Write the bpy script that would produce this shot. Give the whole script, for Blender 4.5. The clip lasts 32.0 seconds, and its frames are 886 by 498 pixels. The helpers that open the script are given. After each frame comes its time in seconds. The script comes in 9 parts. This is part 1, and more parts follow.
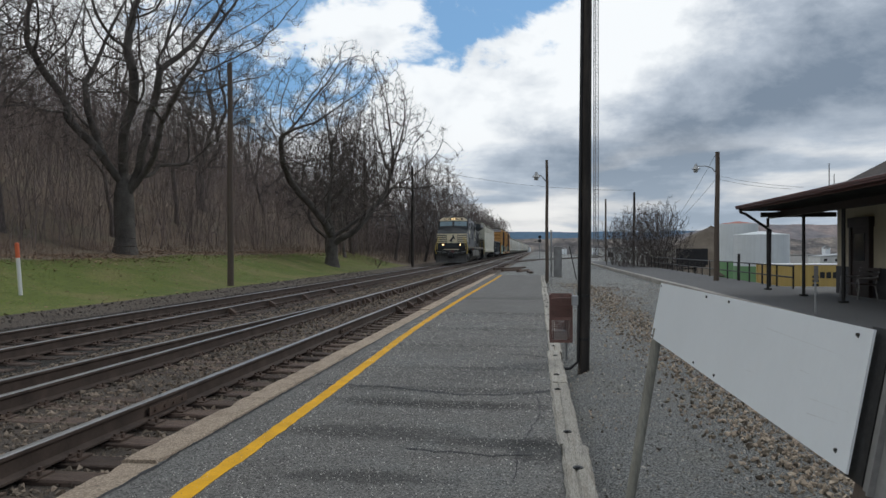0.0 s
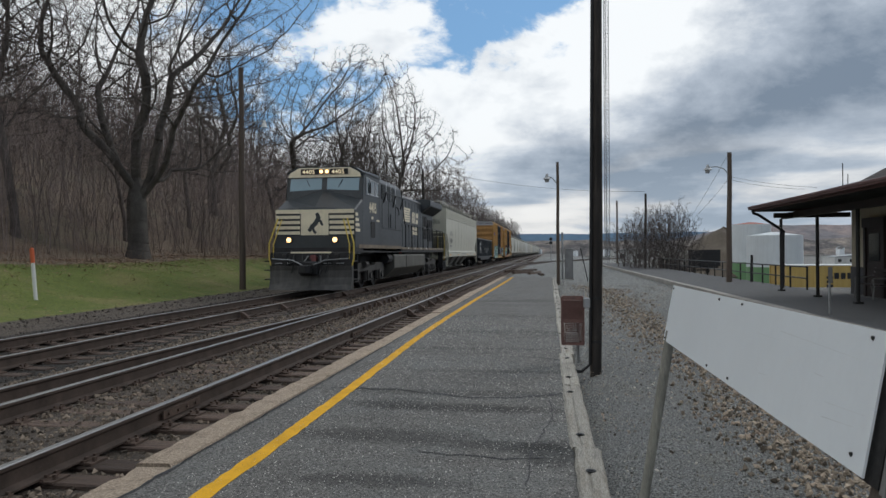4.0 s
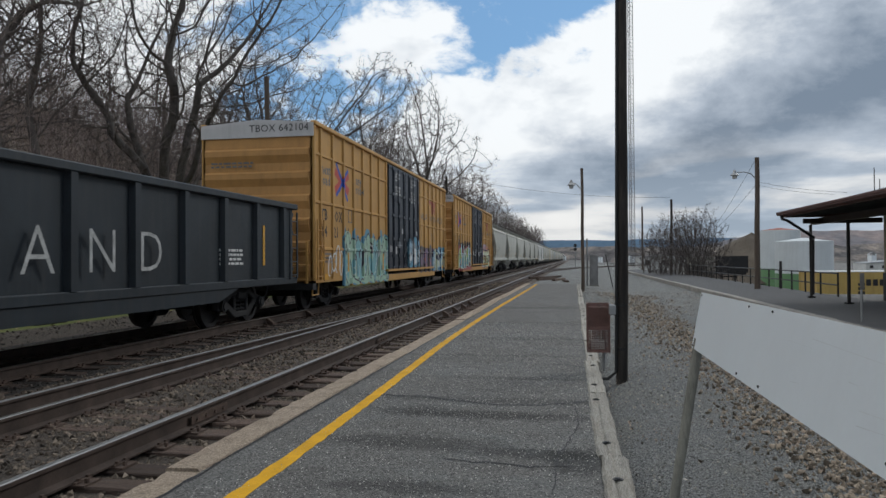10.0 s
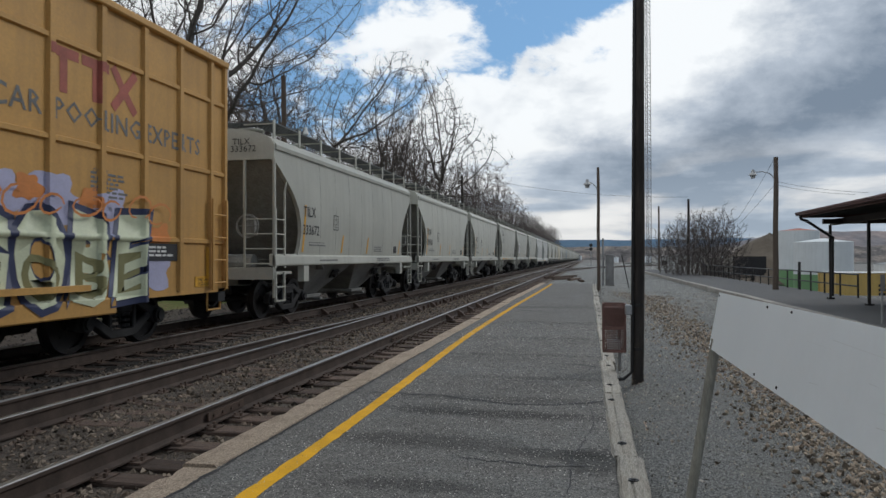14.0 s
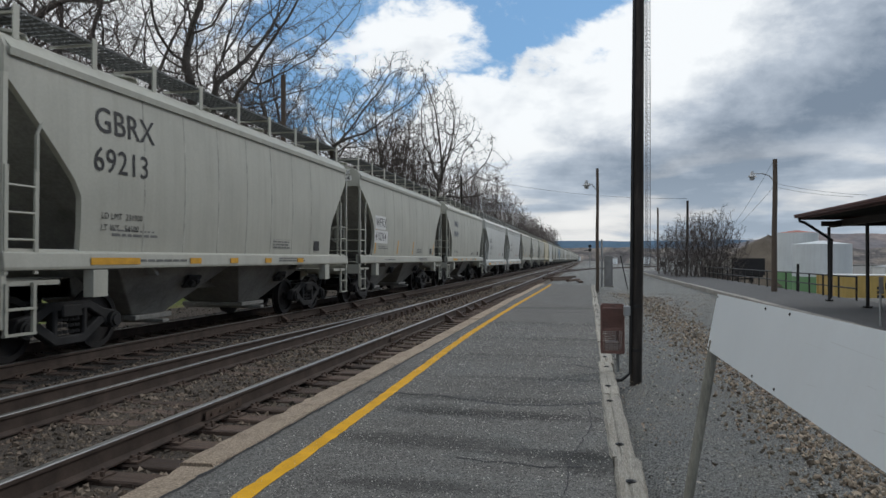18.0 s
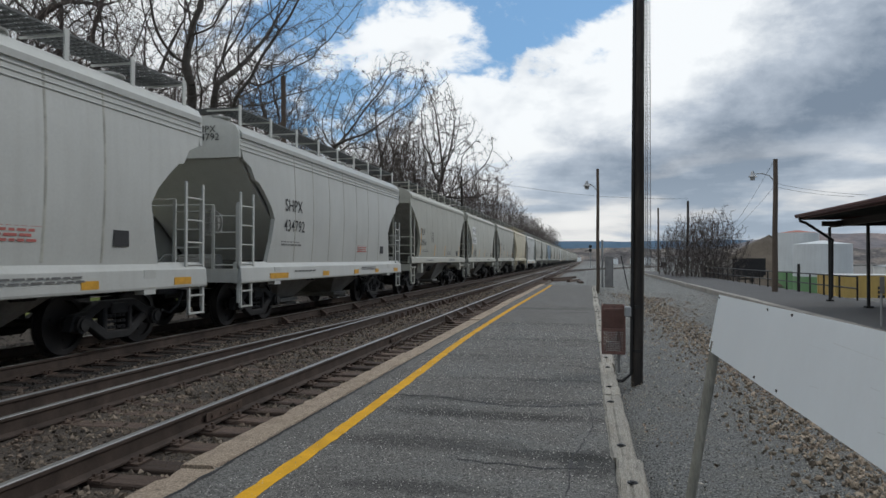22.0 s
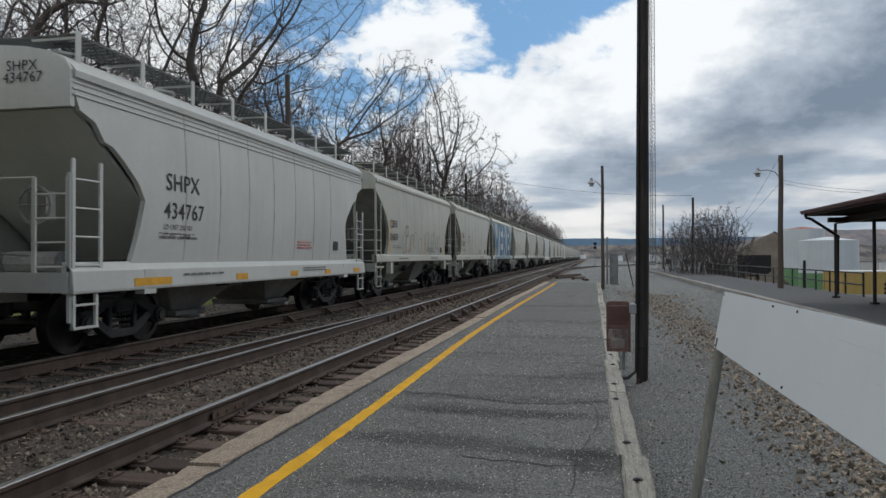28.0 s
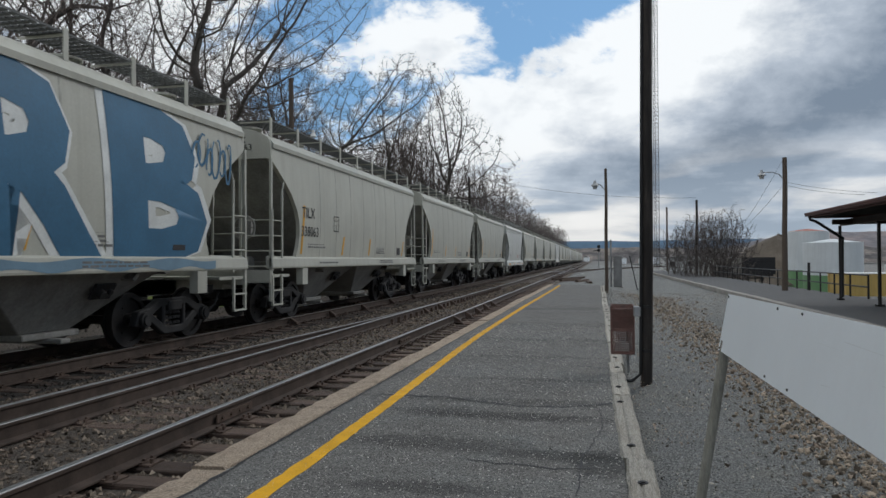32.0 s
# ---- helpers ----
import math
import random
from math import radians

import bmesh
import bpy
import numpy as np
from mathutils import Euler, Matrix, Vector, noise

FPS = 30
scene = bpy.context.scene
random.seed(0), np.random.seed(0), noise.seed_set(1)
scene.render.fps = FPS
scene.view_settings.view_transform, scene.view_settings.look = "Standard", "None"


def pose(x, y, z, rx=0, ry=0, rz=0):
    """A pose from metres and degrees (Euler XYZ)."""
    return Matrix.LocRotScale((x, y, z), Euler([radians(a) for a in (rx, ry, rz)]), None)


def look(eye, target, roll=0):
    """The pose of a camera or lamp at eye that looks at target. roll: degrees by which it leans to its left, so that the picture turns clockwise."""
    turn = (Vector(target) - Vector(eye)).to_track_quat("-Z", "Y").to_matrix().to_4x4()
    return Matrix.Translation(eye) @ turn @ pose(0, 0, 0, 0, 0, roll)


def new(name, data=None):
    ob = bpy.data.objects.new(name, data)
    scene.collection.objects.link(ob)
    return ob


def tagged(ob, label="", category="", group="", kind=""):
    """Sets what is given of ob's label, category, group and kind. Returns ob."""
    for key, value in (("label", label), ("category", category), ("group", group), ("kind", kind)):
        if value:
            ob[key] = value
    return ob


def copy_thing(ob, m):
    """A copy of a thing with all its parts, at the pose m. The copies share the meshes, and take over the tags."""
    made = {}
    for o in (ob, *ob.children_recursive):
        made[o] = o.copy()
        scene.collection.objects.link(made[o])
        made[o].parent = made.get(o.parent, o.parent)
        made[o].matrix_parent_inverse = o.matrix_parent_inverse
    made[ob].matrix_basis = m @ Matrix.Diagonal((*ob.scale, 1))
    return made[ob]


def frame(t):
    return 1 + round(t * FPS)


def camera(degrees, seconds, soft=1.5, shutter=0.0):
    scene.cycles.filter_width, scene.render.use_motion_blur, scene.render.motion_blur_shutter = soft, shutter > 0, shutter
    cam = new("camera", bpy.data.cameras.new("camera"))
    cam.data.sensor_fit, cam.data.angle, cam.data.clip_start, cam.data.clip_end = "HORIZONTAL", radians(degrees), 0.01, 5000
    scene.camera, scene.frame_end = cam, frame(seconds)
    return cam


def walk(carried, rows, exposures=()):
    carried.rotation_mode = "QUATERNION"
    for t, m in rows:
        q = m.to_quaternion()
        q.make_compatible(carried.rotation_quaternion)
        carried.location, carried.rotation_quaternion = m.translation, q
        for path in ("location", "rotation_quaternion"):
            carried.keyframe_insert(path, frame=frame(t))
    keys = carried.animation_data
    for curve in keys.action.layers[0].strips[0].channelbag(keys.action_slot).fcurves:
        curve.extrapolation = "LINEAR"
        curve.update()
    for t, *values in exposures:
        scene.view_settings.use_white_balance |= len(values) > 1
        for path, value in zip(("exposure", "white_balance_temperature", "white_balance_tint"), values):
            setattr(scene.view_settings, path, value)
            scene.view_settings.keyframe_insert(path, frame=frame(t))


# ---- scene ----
cam = camera(64.2, 32.0, shutter=0.06)
# seconds, place, tilt up, turn to the left, lean
PATH = [
    (0, 0.000, 0.000, 1.450, 0.046, 7.610, 0.000), (0.5, 0.001, -0.007, 1.453, 0.064, 7.635, -0.003), (1, 0.000, -0.002, 1.452, 0.051, 7.675, 0.013),
    (1.5, 0.001, 0.001, 1.451, 0.102, 7.685, -0.005), (2, 0.001, 0.002, 1.450, 0.126, 7.683, -0.056), (2.5, 0.001, -0.004, 1.451, 0.144, 7.684, -0.158),
    (3, -0.001, -0.001, 1.455, 0.168, 7.872, -0.124), (3.5, -0.002, -0.006, 1.455, 0.197, 8.228, -0.244), (5.5, 0.001, -0.006, 1.453, 0.580, 8.762, -0.313),
    (6, -0.001, -0.006, 1.453, 0.665, 8.790, -0.410), (6.5, 0.001, -0.003, 1.453, 0.721, 8.915, -0.468), (7, -0.003, -0.011, 1.456, 0.832, 9.211, -0.506),
    (7.5, -0.004, -0.010, 1.455, 0.901, 9.540, -0.503), (8, -0.003, -0.012, 1.452, 0.906, 9.875, -0.401), (8.5, -0.004, -0.013, 1.454, 0.896, 10.010, -0.479),
    (9, -0.007, -0.016, 1.457, 0.791, 10.165, -0.539), (9.5, -0.006, -0.011, 1.457, 0.798, 10.302, -0.510), (10, -0.011, -0.018, 1.457, 0.811, 10.407, -0.399),
    (10.5, -0.010, -0.010, 1.453, 0.804, 10.544, -0.207), (11, -0.009, -0.018, 1.456, 0.801, 10.750, -0.187), (11.5, -0.009, -0.012, 1.455, 0.813, 10.936, -0.128),
    (12, -0.011, -0.016, 1.454, 0.753, 11.104, 0.035), (12.5, -0.011, -0.005, 1.457, 0.747, 11.731, -0.298), (13, -0.010, -0.018, 1.456, 0.740, 11.783, -0.204),
    (13.5, -0.011, -0.021, 1.453, 0.754, 11.784, -0.134), (14, -0.014, -0.021, 1.455, 0.739, 11.635, -0.123), (14.5, -0.011, -0.021, 1.456, 0.708, 11.496, 0.021),
    (16.5, -0.012, -0.018, 1.454, 0.698, 11.359, 0.171), (17, -0.012, -0.015, 1.457, 0.688, 11.460, 0.271), (17.5, -0.012, -0.016, 1.456, 0.699, 11.546, 0.230),
    (18, -0.012, -0.018, 1.454, 0.759, 11.554, 0.171), (18.5, -0.013, -0.025, 1.457, 0.723, 11.552, 0.180), (19, -0.013, -0.019, 1.456, 0.731, 11.548, 0.069),
    (19.5, -0.014, -0.017, 1.458, 0.690, 11.577, 0.193), (20, -0.015, -0.019, 1.457, 0.714, 11.621, 0.140), (20.5, -0.014, -0.014, 1.457, 0.741, 11.616, 0.081),
    (21, -0.012, -0.021, 1.457, 0.796, 11.614, 0.054), (21.5, -0.011, -0.020, 1.455, 0.844, 11.610, -0.022), (22, -0.015, -0.010, 1.457, 0.820, 11.588, 0.043),
    (22.5, -0.014, -0.019, 1.456, 0.813, 11.547, 0.076), (23, -0.012, -0.013, 1.457, 0.805, 11.575, 0.131), (23.5, -0.013, -0.013, 1.457, 0.782, 11.619, 0.155),
    (24, -0.010, -0.020, 1.457, 0.703, 11.682, 0.184), (24.5, -0.013, -0.011, 1.458, 0.568, 11.747, 0.020), (25, -0.013, -0.014, 1.457, 0.552, 11.807, 0.019),
    (25.5, -0.013, -0.012, 1.457, 0.555, 11.870, 0.040), (27.5, -0.012, -0.016, 1.457, 0.613, 11.997, -0.091), (28, -0.015, -0.016, 1.457, 0.637, 11.957, -0.158),
    (28.5, -0.015, -0.010, 1.459, 0.646, 11.948, -0.135), (29, -0.018, -0.018, 1.459, 0.706, 11.914, -0.211), (29.5, -0.012, -0.013, 1.458, 0.818, 11.880, -0.235),
    (30, -0.013, -0.015, 1.457, 0.912, 11.865, -0.307), (30.5, -0.016, -0.014, 1.457, 0.917, 11.921, -0.290), (31, -0.016, -0.005, 1.457, 0.911, 12.087, -0.285),
    (31.5, -0.019, -0.012, 1.456, 0.903, 12.169, -0.305), (32, -0.017, -0.019, 1.457, 0.884, 12.237, -0.285),]


def held(x, y, z, tilt, turn, lean):
    return pose(x, y, z, 0, 0, turn) @ pose(0, 0, 0, 90 + tilt) @ pose(0, 0, 0, 0, 0, lean)


walk(cam, [(row[0], held(*row[1:])) for row in PATH], exposures=[(0.0, -0.33), (32.0, -0.33)])

# ---- light ----
SUN_AZ, SUN_EL = 48.0, 34.0          # degrees to the right of the track, and up


def make_world():
    w = bpy.data.worlds.new("sky")
    scene.world = w
    w.use_nodes = True
    nt = w.node_tree
    nt.nodes.clear()
    N, L = nt.nodes.new, nt.links.new

    def math_(op, a, b=None, clamp=False):
        n = N("ShaderNodeMath")
        n.operation, n.use_clamp = op, clamp
        for i, v in enumerate((a, b)):
            if v is None:
                continue
            if isinstance(v, (int, float)):
                n.inputs[i].default_value = v
            else:
                L(v, n.inputs[i])
        return n.outputs[0]

    def ramp(v, a, b, smooth=True):
        n = N("ShaderNodeMapRange")
        n.interpolation_type = "SMOOTHSTEP" if smooth else "LINEAR"
        L(v, n.inputs["Value"])
        n.inputs["From Min"].default_value, n.inputs["From Max"].default_value = a, b
        return n.outputs["Result"]

    def mix(fac, a, b):
        n = N("ShaderNodeMix")
        n.data_type = "RGBA"
        for i, v in ((0, fac), (6, a), (7, b)):
            if isinstance(v, (tuple, float, int)):
                n.inputs[i].default_value = v if not isinstance(v, tuple) else (*v, 1)
            else:
                L(v, n.inputs[i])
        return n.outputs[2]

    tc = N("ShaderNodeTexCoord")
    sep = N("ShaderNodeSeparateXYZ")
    L(tc.outputs["Generated"], sep.inputs[0])
    x, y, z = sep.outputs
    u = math_("ARCTAN2", x, y)
    v = math_("ARCSINE", z)
    comb = N("ShaderNodeCombineXYZ")
    L(x, comb.inputs[0]), L(y, comb.inputs[1]), L(math_("MULTIPLY", z, 1.7), comb.inputs[2])
    spot = N("ShaderNodeCombineXYZ")
    L(u, spot.inputs[0]), L(v, spot.inputs[1])

    def cloud(scale, detail, rough, off=(0, 0, 0), dist=0.0, flat=1.0):
        m = N("ShaderNodeMapping")
        L(comb.outputs[0], m.inputs[0])
        m.inputs["Location"].default_value = off
        m.inputs["Scale"].default_value = (1, 1, flat)
        n = N("ShaderNodeTexNoise")
        n.inputs["Scale"].default_value, n.inputs["Detail"].default_value = scale, detail
        n.inputs["Roughness"].default_value, n.inputs["Distortion"].default_value = rough, dist
        L(m.outputs[0], n.inputs["Vector"])
        return n.outputs["Fac"]

    def near(cx, cy, r0, r1):
        n = N("ShaderNodeVectorMath")
        n.operation = "DISTANCE"
        L(spot.outputs[0], n.inputs[0])
        n.inputs[1].default_value = (cx, cy, 0)
        return ramp(n.outputs["Value"], r1, r0)

    sky = N("ShaderNodeTexSky")
    sky.sky_type, sky.sun_disc = "NISHITA", False
    sky.sun_elevation, sky.sun_rotation = radians(SUN_EL), radians(SUN_AZ)
    sky.air_density, sky.dust_density = 1.3, 0.6
    blue = N("ShaderNodeVectorMath")
    blue.operation = "SCALE"
    L(sky.outputs[0], blue.inputs[0])
    blue.inputs["Scale"].default_value = 0.10
    tint = N("ShaderNodeVectorMath")
    tint.operation = "MULTIPLY"
    L(blue.outputs[0], tint.inputs[0])
    tint.inputs[1].default_value = (0.42, 0.80, 1.25)

    puff = cloud(7.0, 9, 0.60, (0.2, 5.1, 0), 0.25)
    mid = cloud(3.4, 8, 0.58, (4.4, 1.9, 0), 0.2)
    wisp = cloud(15.0, 9, 0.62, (2.6, 0.4, 3.1), 0.3)
    bands = cloud(5.0, 6, 0.50, (7.7, 2.2, 0), 0.2, 3.2)
    # the edge of the big cloud rises to the right; above it the blue shows between white puffs
    edge = math_("SUBTRACT", math_("SUBTRACT", v, 0.222), math_("MULTIPLY", math_("ADD", u, 0.12), 0.50))
    edge = math_("ADD", edge, math_("MULTIPLY", math_("SUBTRACT", puff, 0.5), 0.30))
    gap = math_("MULTIPLY", ramp(edge, 0.0, 0.05), ramp(v, 0.70, 0.45))
    gap = math_("MULTIPLY", gap, ramp(u, -0.62, -0.30))
    dens = math_("ADD", math_("SUBTRACT", puff, math_("MULTIPLY", gap, 0.27)), 0.17)
    dens = math_("ADD", dens, math_("MULTIPLY", near(-0.225, 0.275, 0.02, 0.15), 0.17))
    dens = math_("ADD", dens, math_("MULTIPLY", math_("SUBTRACT", wisp, 0.5), 0.35))
    dens = math_("ADD", dens, math_("MULTIPLY", ramp(v, 0.21, 0.10), 0.22))
    dens = math_("ADD", dens, math_("MULTIPLY", ramp(edge, -0.04, -0.12), 0.2))
    cover = ramp(dens, 0.44, 0.60)
    # bright rims, grey-blue bellies deeper inside
    deep = ramp(edge, 0.0, -0.26)
    belly = math_("ADD", math_("MULTIPLY", deep, 0.42), math_("SUBTRACT", math_("ADD", math_("MULTIPLY", mid, 1.3), math_("MULTIPLY", wisp, 0.25)), 0.205))
    belly = math_("SUBTRACT", belly, math_("MULTIPLY", near(0.24, 0.30, 0.05, 0.22), -0.10))
    belly = math_("SUBTRACT", belly, math_("MULTIPLY", near(0.09, 0.225, 0.02, 0.13), 0.20))
    low_ = ramp(v, 0.20, 0.05)
    # a long dark belly across the big cloud
    off = math_("ABSOLUTE", math_("SUBTRACT", math_("SUBTRACT", v, 0.125), math_("MULTIPLY", u, 0.24)))
    belly = math_("ADD", belly, math_("MULTIPLY", math_("MULTIPLY", ramp(off, 0.090, 0.0), ramp(u, -0.06, 0.10)), 0.21))
    belly = math_("ADD", belly, math_("MULTIPLY", math_("MULTIPLY", ramp(v, 0.15, 0.28), ramp(u, 0.12, 0.36)), 0.10))
    belly = math_("ADD", belly, math_("MULTIPLY", low_, math_("SUBTRACT", math_("MULTIPLY", bands, 1.7), 0.90)))
    grey = ramp(belly, 0.62, 1.17, False)
    col = mix(ramp(grey, 0.0, 0.5, False), (1.20, 1.24, 1.265), (0.60, 0.675, 0.775))
    col = mix(ramp(grey, 0.5, 1.0, False), col, (0.25, 0.315, 0.405))
    col = mix(math_("MULTIPLY", ramp(v, 0.19, 0.02), 0.55), col, mix(ramp(bands, 0.42, 0.56), (1.02, 0.98, 0.92), (0.56, 0.66, 0.78)))
    blue_ = mix(0.55, tint.outputs[0], (0.37, 0.63, 0.94))
    out_c = mix(math_("MULTIPLY", cover, 0.97), blue_, col)
    # haze near the skyline
    out_c = mix(math_("MULTIPLY", ramp(z, 0.035, -0.005), 0.6), out_c, (0.84, 0.86, 0.88))
    bg = N("ShaderNodeBackground")
    L(out_c, bg.inputs[0])
    bg.inputs[1].default_value = 1.0
    out = N("ShaderNodeOutputWorld")
    L(bg.outputs[0], out.inputs[0])


make_world()
sun = new("sun", bpy.data.lights.new("sun", "SUN"))
sun.data.energy, sun.data.angle, sun.data.color = 1.1, radians(14), (1.0, 0.975, 0.94)
_az, _el = radians(SUN_AZ), radians(SUN_EL)
sun.matrix_world = look((0, 0, 30), (-math.sin(_az) * math.cos(_el) * 10, -math.cos(_az) * math.cos(_el) * 10, 30 - math.sin(_el) * 10))

# ---- materials ----
def mat(name, col, rough=0.75, metal=0.0, var=0.25, scale=2.0, fine=45.0, bump=0.15, nd=5, nr=0.6, col2=None, mixat=(0.45, 0.65), streak=0.0,
        streak_col=(0.06, 0.05, 0.04), rnd=0.0, fvar=None, depth=0.02, emit=0.0, spec=0.4, island=0.0, stretch=(1, 1, 1)):
    m = bpy.data.materials.new(name)
    m.use_nodes = True
    nt = m.node_tree
    N, L = nt.nodes.new, nt.links.new
    b = nt.nodes["Principled BSDF"]
    b.inputs["Roughness"].default_value, b.inputs["Metallic"].default_value = rough, metal
    b.inputs["Specular IOR Level"].default_value = spec
    tc, oi = N("ShaderNodeTexCoord"), N("ShaderNodeObjectInfo")
    add = N("ShaderNodeVectorMath")
    add.operation = "MULTIPLY_ADD"
    L(oi.outputs["Random"], add.inputs[0])
    add.inputs[1].default_value = (37.0, 53.0, 71.0)
    mp = N("ShaderNodeMapping")
    mp.inputs["Scale"].default_value = stretch
    L(tc.outputs["Object"], mp.inputs[0])
    L(mp.outputs[0], add.inputs[2])

    def nz(sc, det, r=0.6, vec=None):
        n = N("ShaderNodeTexNoise")
        n.inputs["Scale"].default_value, n.inputs["Detail"].default_value, n.inputs["Roughness"].default_value = sc, det, r
        L(vec or add.outputs[0], n.inputs["Vector"])
        return n.outputs["Fac"]

    def mr(v, a, b2, c=0.0, d=1.0):
        n = N("ShaderNodeMapRange")
        L(v, n.inputs[0])
        for i, q in enumerate((a, b2, c, d)):
            n.inputs[i + 1].default_value = q
        return n.outputs[0]

    def mul(cin, fac):
        n = N("ShaderNodeVectorMath")
        n.operation = "SCALE"
        L(cin, n.inputs[0])
        L(fac, n.inputs["Scale"])
        return n.outputs[0]

    n1, n2 = nz(scale, nd, nr), nz(fine, 5, 0.75)
    mx = N("ShaderNodeMix")
    mx.data_type = "RGBA"
    mx.inputs[6].default_value = (*col, 1)
    mx.inputs[7].default_value = (*(col2 or col), 1)
    L(mr(n1, *mixat), mx.inputs[0])
    c = mul(mx.outputs[2], mr(n1, 0.3, 0.7, 1 - var, 1 + var))
    fv = var * 0.6 if fvar is None else fvar
    c = mul(c, mr(n2, 0.36, 0.64, 1 - fv, 1 + fv))
    if rnd:
        c = mul(c, mr(oi.outputs["Random"], 0, 1, 1 - rnd, 1 + rnd))
    if island:
        ge = N("ShaderNodeNewGeometry")
        c = mul(c, mr(ge.outputs["Random Per Island"], 0, 1, 1 - island, 1 + island))
    if streak:
        sm = N("ShaderNodeMapping")
        sm.inputs["Scale"].default_value = (3.2, 3.2, 0.22)
        L(add.outputs[0], sm.inputs[0])
        s = mr(nz(1.6, 5, 0.65, sm.outputs[0]), 0.46, 0.8, 0, streak)
        m2 = N("ShaderNodeMix")
        m2.data_type = "RGBA"
        L(s, m2.inputs[0])
        L(c, m2.inputs[6])
        m2.inputs[7].default_value = (*streak_col, 1)
        c = m2.outputs[2]
    L(c, b.inputs["Base Color"])
    L(mr(n2, 0.3, 0.7, max(rough - 0.12, 0.04), min(rough + 0.1, 1)), b.inputs["Roughness"])
    if bump:
        bp = N("ShaderNodeBump")
        bp.inputs["Strength"].default_value, bp.inputs["Distance"].default_value = bump, depth
        L(n2, bp.inputs["Height"])
        L(bp.outputs[0], b.inputs["Normal"])
    if emit:
        b.inputs["Emission Color"].default_value = (*col, 1)
        b.inputs["Emission Strength"].default_value = emit
    return m


asphalt = mat("asphalt", (0.146, 0.142, 0.134), 0.93, var=0.32, scale=1.1, nd=10, nr=0.74, fine=66, fvar=0.95, bump=1.0, depth=0.012, col2=(0.116, 0.119, 0.115))
asphalt_dark = mat("dark_asphalt", (0.085, 0.086, 0.088), 0.9, var=0.25, scale=0.6, nd=8, nr=0.7, fine=60, fvar=0.5, bump=0.6, depth=0.01, col2=(0.07, 0.07, 0.072))
asphalt_old = mat("old_asphalt", (0.15, 0.148, 0.14), 0.92, var=0.2, scale=0.4, fine=60, fvar=0.3, bump=0.4, depth=0.01)
tar = mat("tar", (0.022, 0.022, 0.024), 0.7, var=0.4, scale=9, bump=0.4)
yellow_line = mat("yellow_paint", (0.64, 0.335, 0.006), 0.85, var=0.18, scale=4, fine=90, bump=0.4, depth=0.006)
concrete = mat("kerb_concrete", (0.45, 0.36, 0.275), 0.9, var=0.45, scale=2.4, nd=10, nr=0.74, fine=60, fvar=0.5, bump=1.0, depth=0.02, col2=(0.20, 0.16, 0.12))
concrete_grey = mat("grey_concrete", (0.30, 0.285, 0.26), 0.9, var=0.25, scale=1.5, fine=60, bump=0.4)
old_timber = mat("weathered_timber", (0.42, 0.40, 0.355), 0.9, var=0.35, scale=3, fine=30, fvar=0.4, bump=0.9, depth=0.015, col2=(0.25, 0.23, 0.195), stretch=(6, 0.5, 6), rnd=0.15)
tie_wood = mat("tie_wood", (0.115, 0.080, 0.062), 0.92, var=0.4, scale=3, fine=35, fvar=0.4, bump=0.8, depth=0.015, col2=(0.06, 0.046, 0.04), stretch=(0.5, 5, 5), rnd=0.4)
rail_side = mat("rusty_rail", (0.075, 0.055, 0.045), 0.75, metal=0.25, var=0.35, scale=4, fine=60, bump=0.3, depth=0.004)
rail_top = mat("worn_rail_head", (0.34, 0.335, 0.33), 0.42, metal=1.0, var=0.12, scale=6, bump=0.05)
plate_mat = mat("tie_plate_rust", (0.10, 0.070, 0.055), 0.8, metal=0.2, var=0.35, scale=8, bump=0.4, depth=0.004)
ballast_bed = mat("ballast_bed", (0.125, 0.102, 0.083), 0.95, var=0.4, scale=0.8, nd=8, nr=0.7, fine=30, fvar=0.55, bump=1.0, depth=0.06, col2=(0.09, 0.076, 0.064))
# Oily ballast, taken darker still for the shade under the train.
ballast_dark = mat("oily_shaded_ballast_bed", (0.042, 0.036, 0.031), 0.95, var=0.4, scale=0.8, nd=8, nr=0.7, fine=30, fvar=0.55, bump=1.0, depth=0.06, col2=(0.042, 0.037, 0.033))
ballast_far = mat("oily_shaded_ballast_stone", (0.076, 0.065, 0.055), 0.92, var=0.3, scale=0.9, fine=50, bump=0.3, island=0.6, col2=(0.065, 0.055, 0.048))
ballast_stone = mat("ballast_stone", (0.178, 0.144, 0.110), 0.92, var=0.3, scale=0.9, fine=50, bump=0.3, island=0.8, col2=(0.125, 0.092, 0.07))
gravel_bed = mat("gravel", (0.190, 0.196, 0.192), 0.95, var=0.32, scale=1.3, nd=10, nr=0.78, fine=60, fvar=1.2, bump=1.0, depth=0.03, col2=(0.146, 0.146, 0.132))
broken_stone = mat("broken_stone", (0.31, 0.255, 0.195), 0.92, var=0.3, scale=1.2, fine=50, bump=0.3, island=0.75, col2=(0.17, 0.13, 0.10))
gravel_stone = mat("gravel_stone", (0.34, 0.325, 0.29), 0.92, var=0.3, scale=1.2, fine=50, bump=0.3, island=0.85, col2=(0.27, 0.21, 0.165))
soil = mat("leaf_litter", (0.215, 0.160, 0.118), 0.95, var=0.4, scale=0.3, fine=9, fvar=0.4, bump=0.8, depth=0.08, col2=(0.135, 0.115, 0.080))
bark = mat("bark", (0.102, 0.091, 0.083), 0.95, var=0.35, scale=2, fine=22, bump=0.8, depth=0.05, col2=(0.095, 0.088, 0.078))
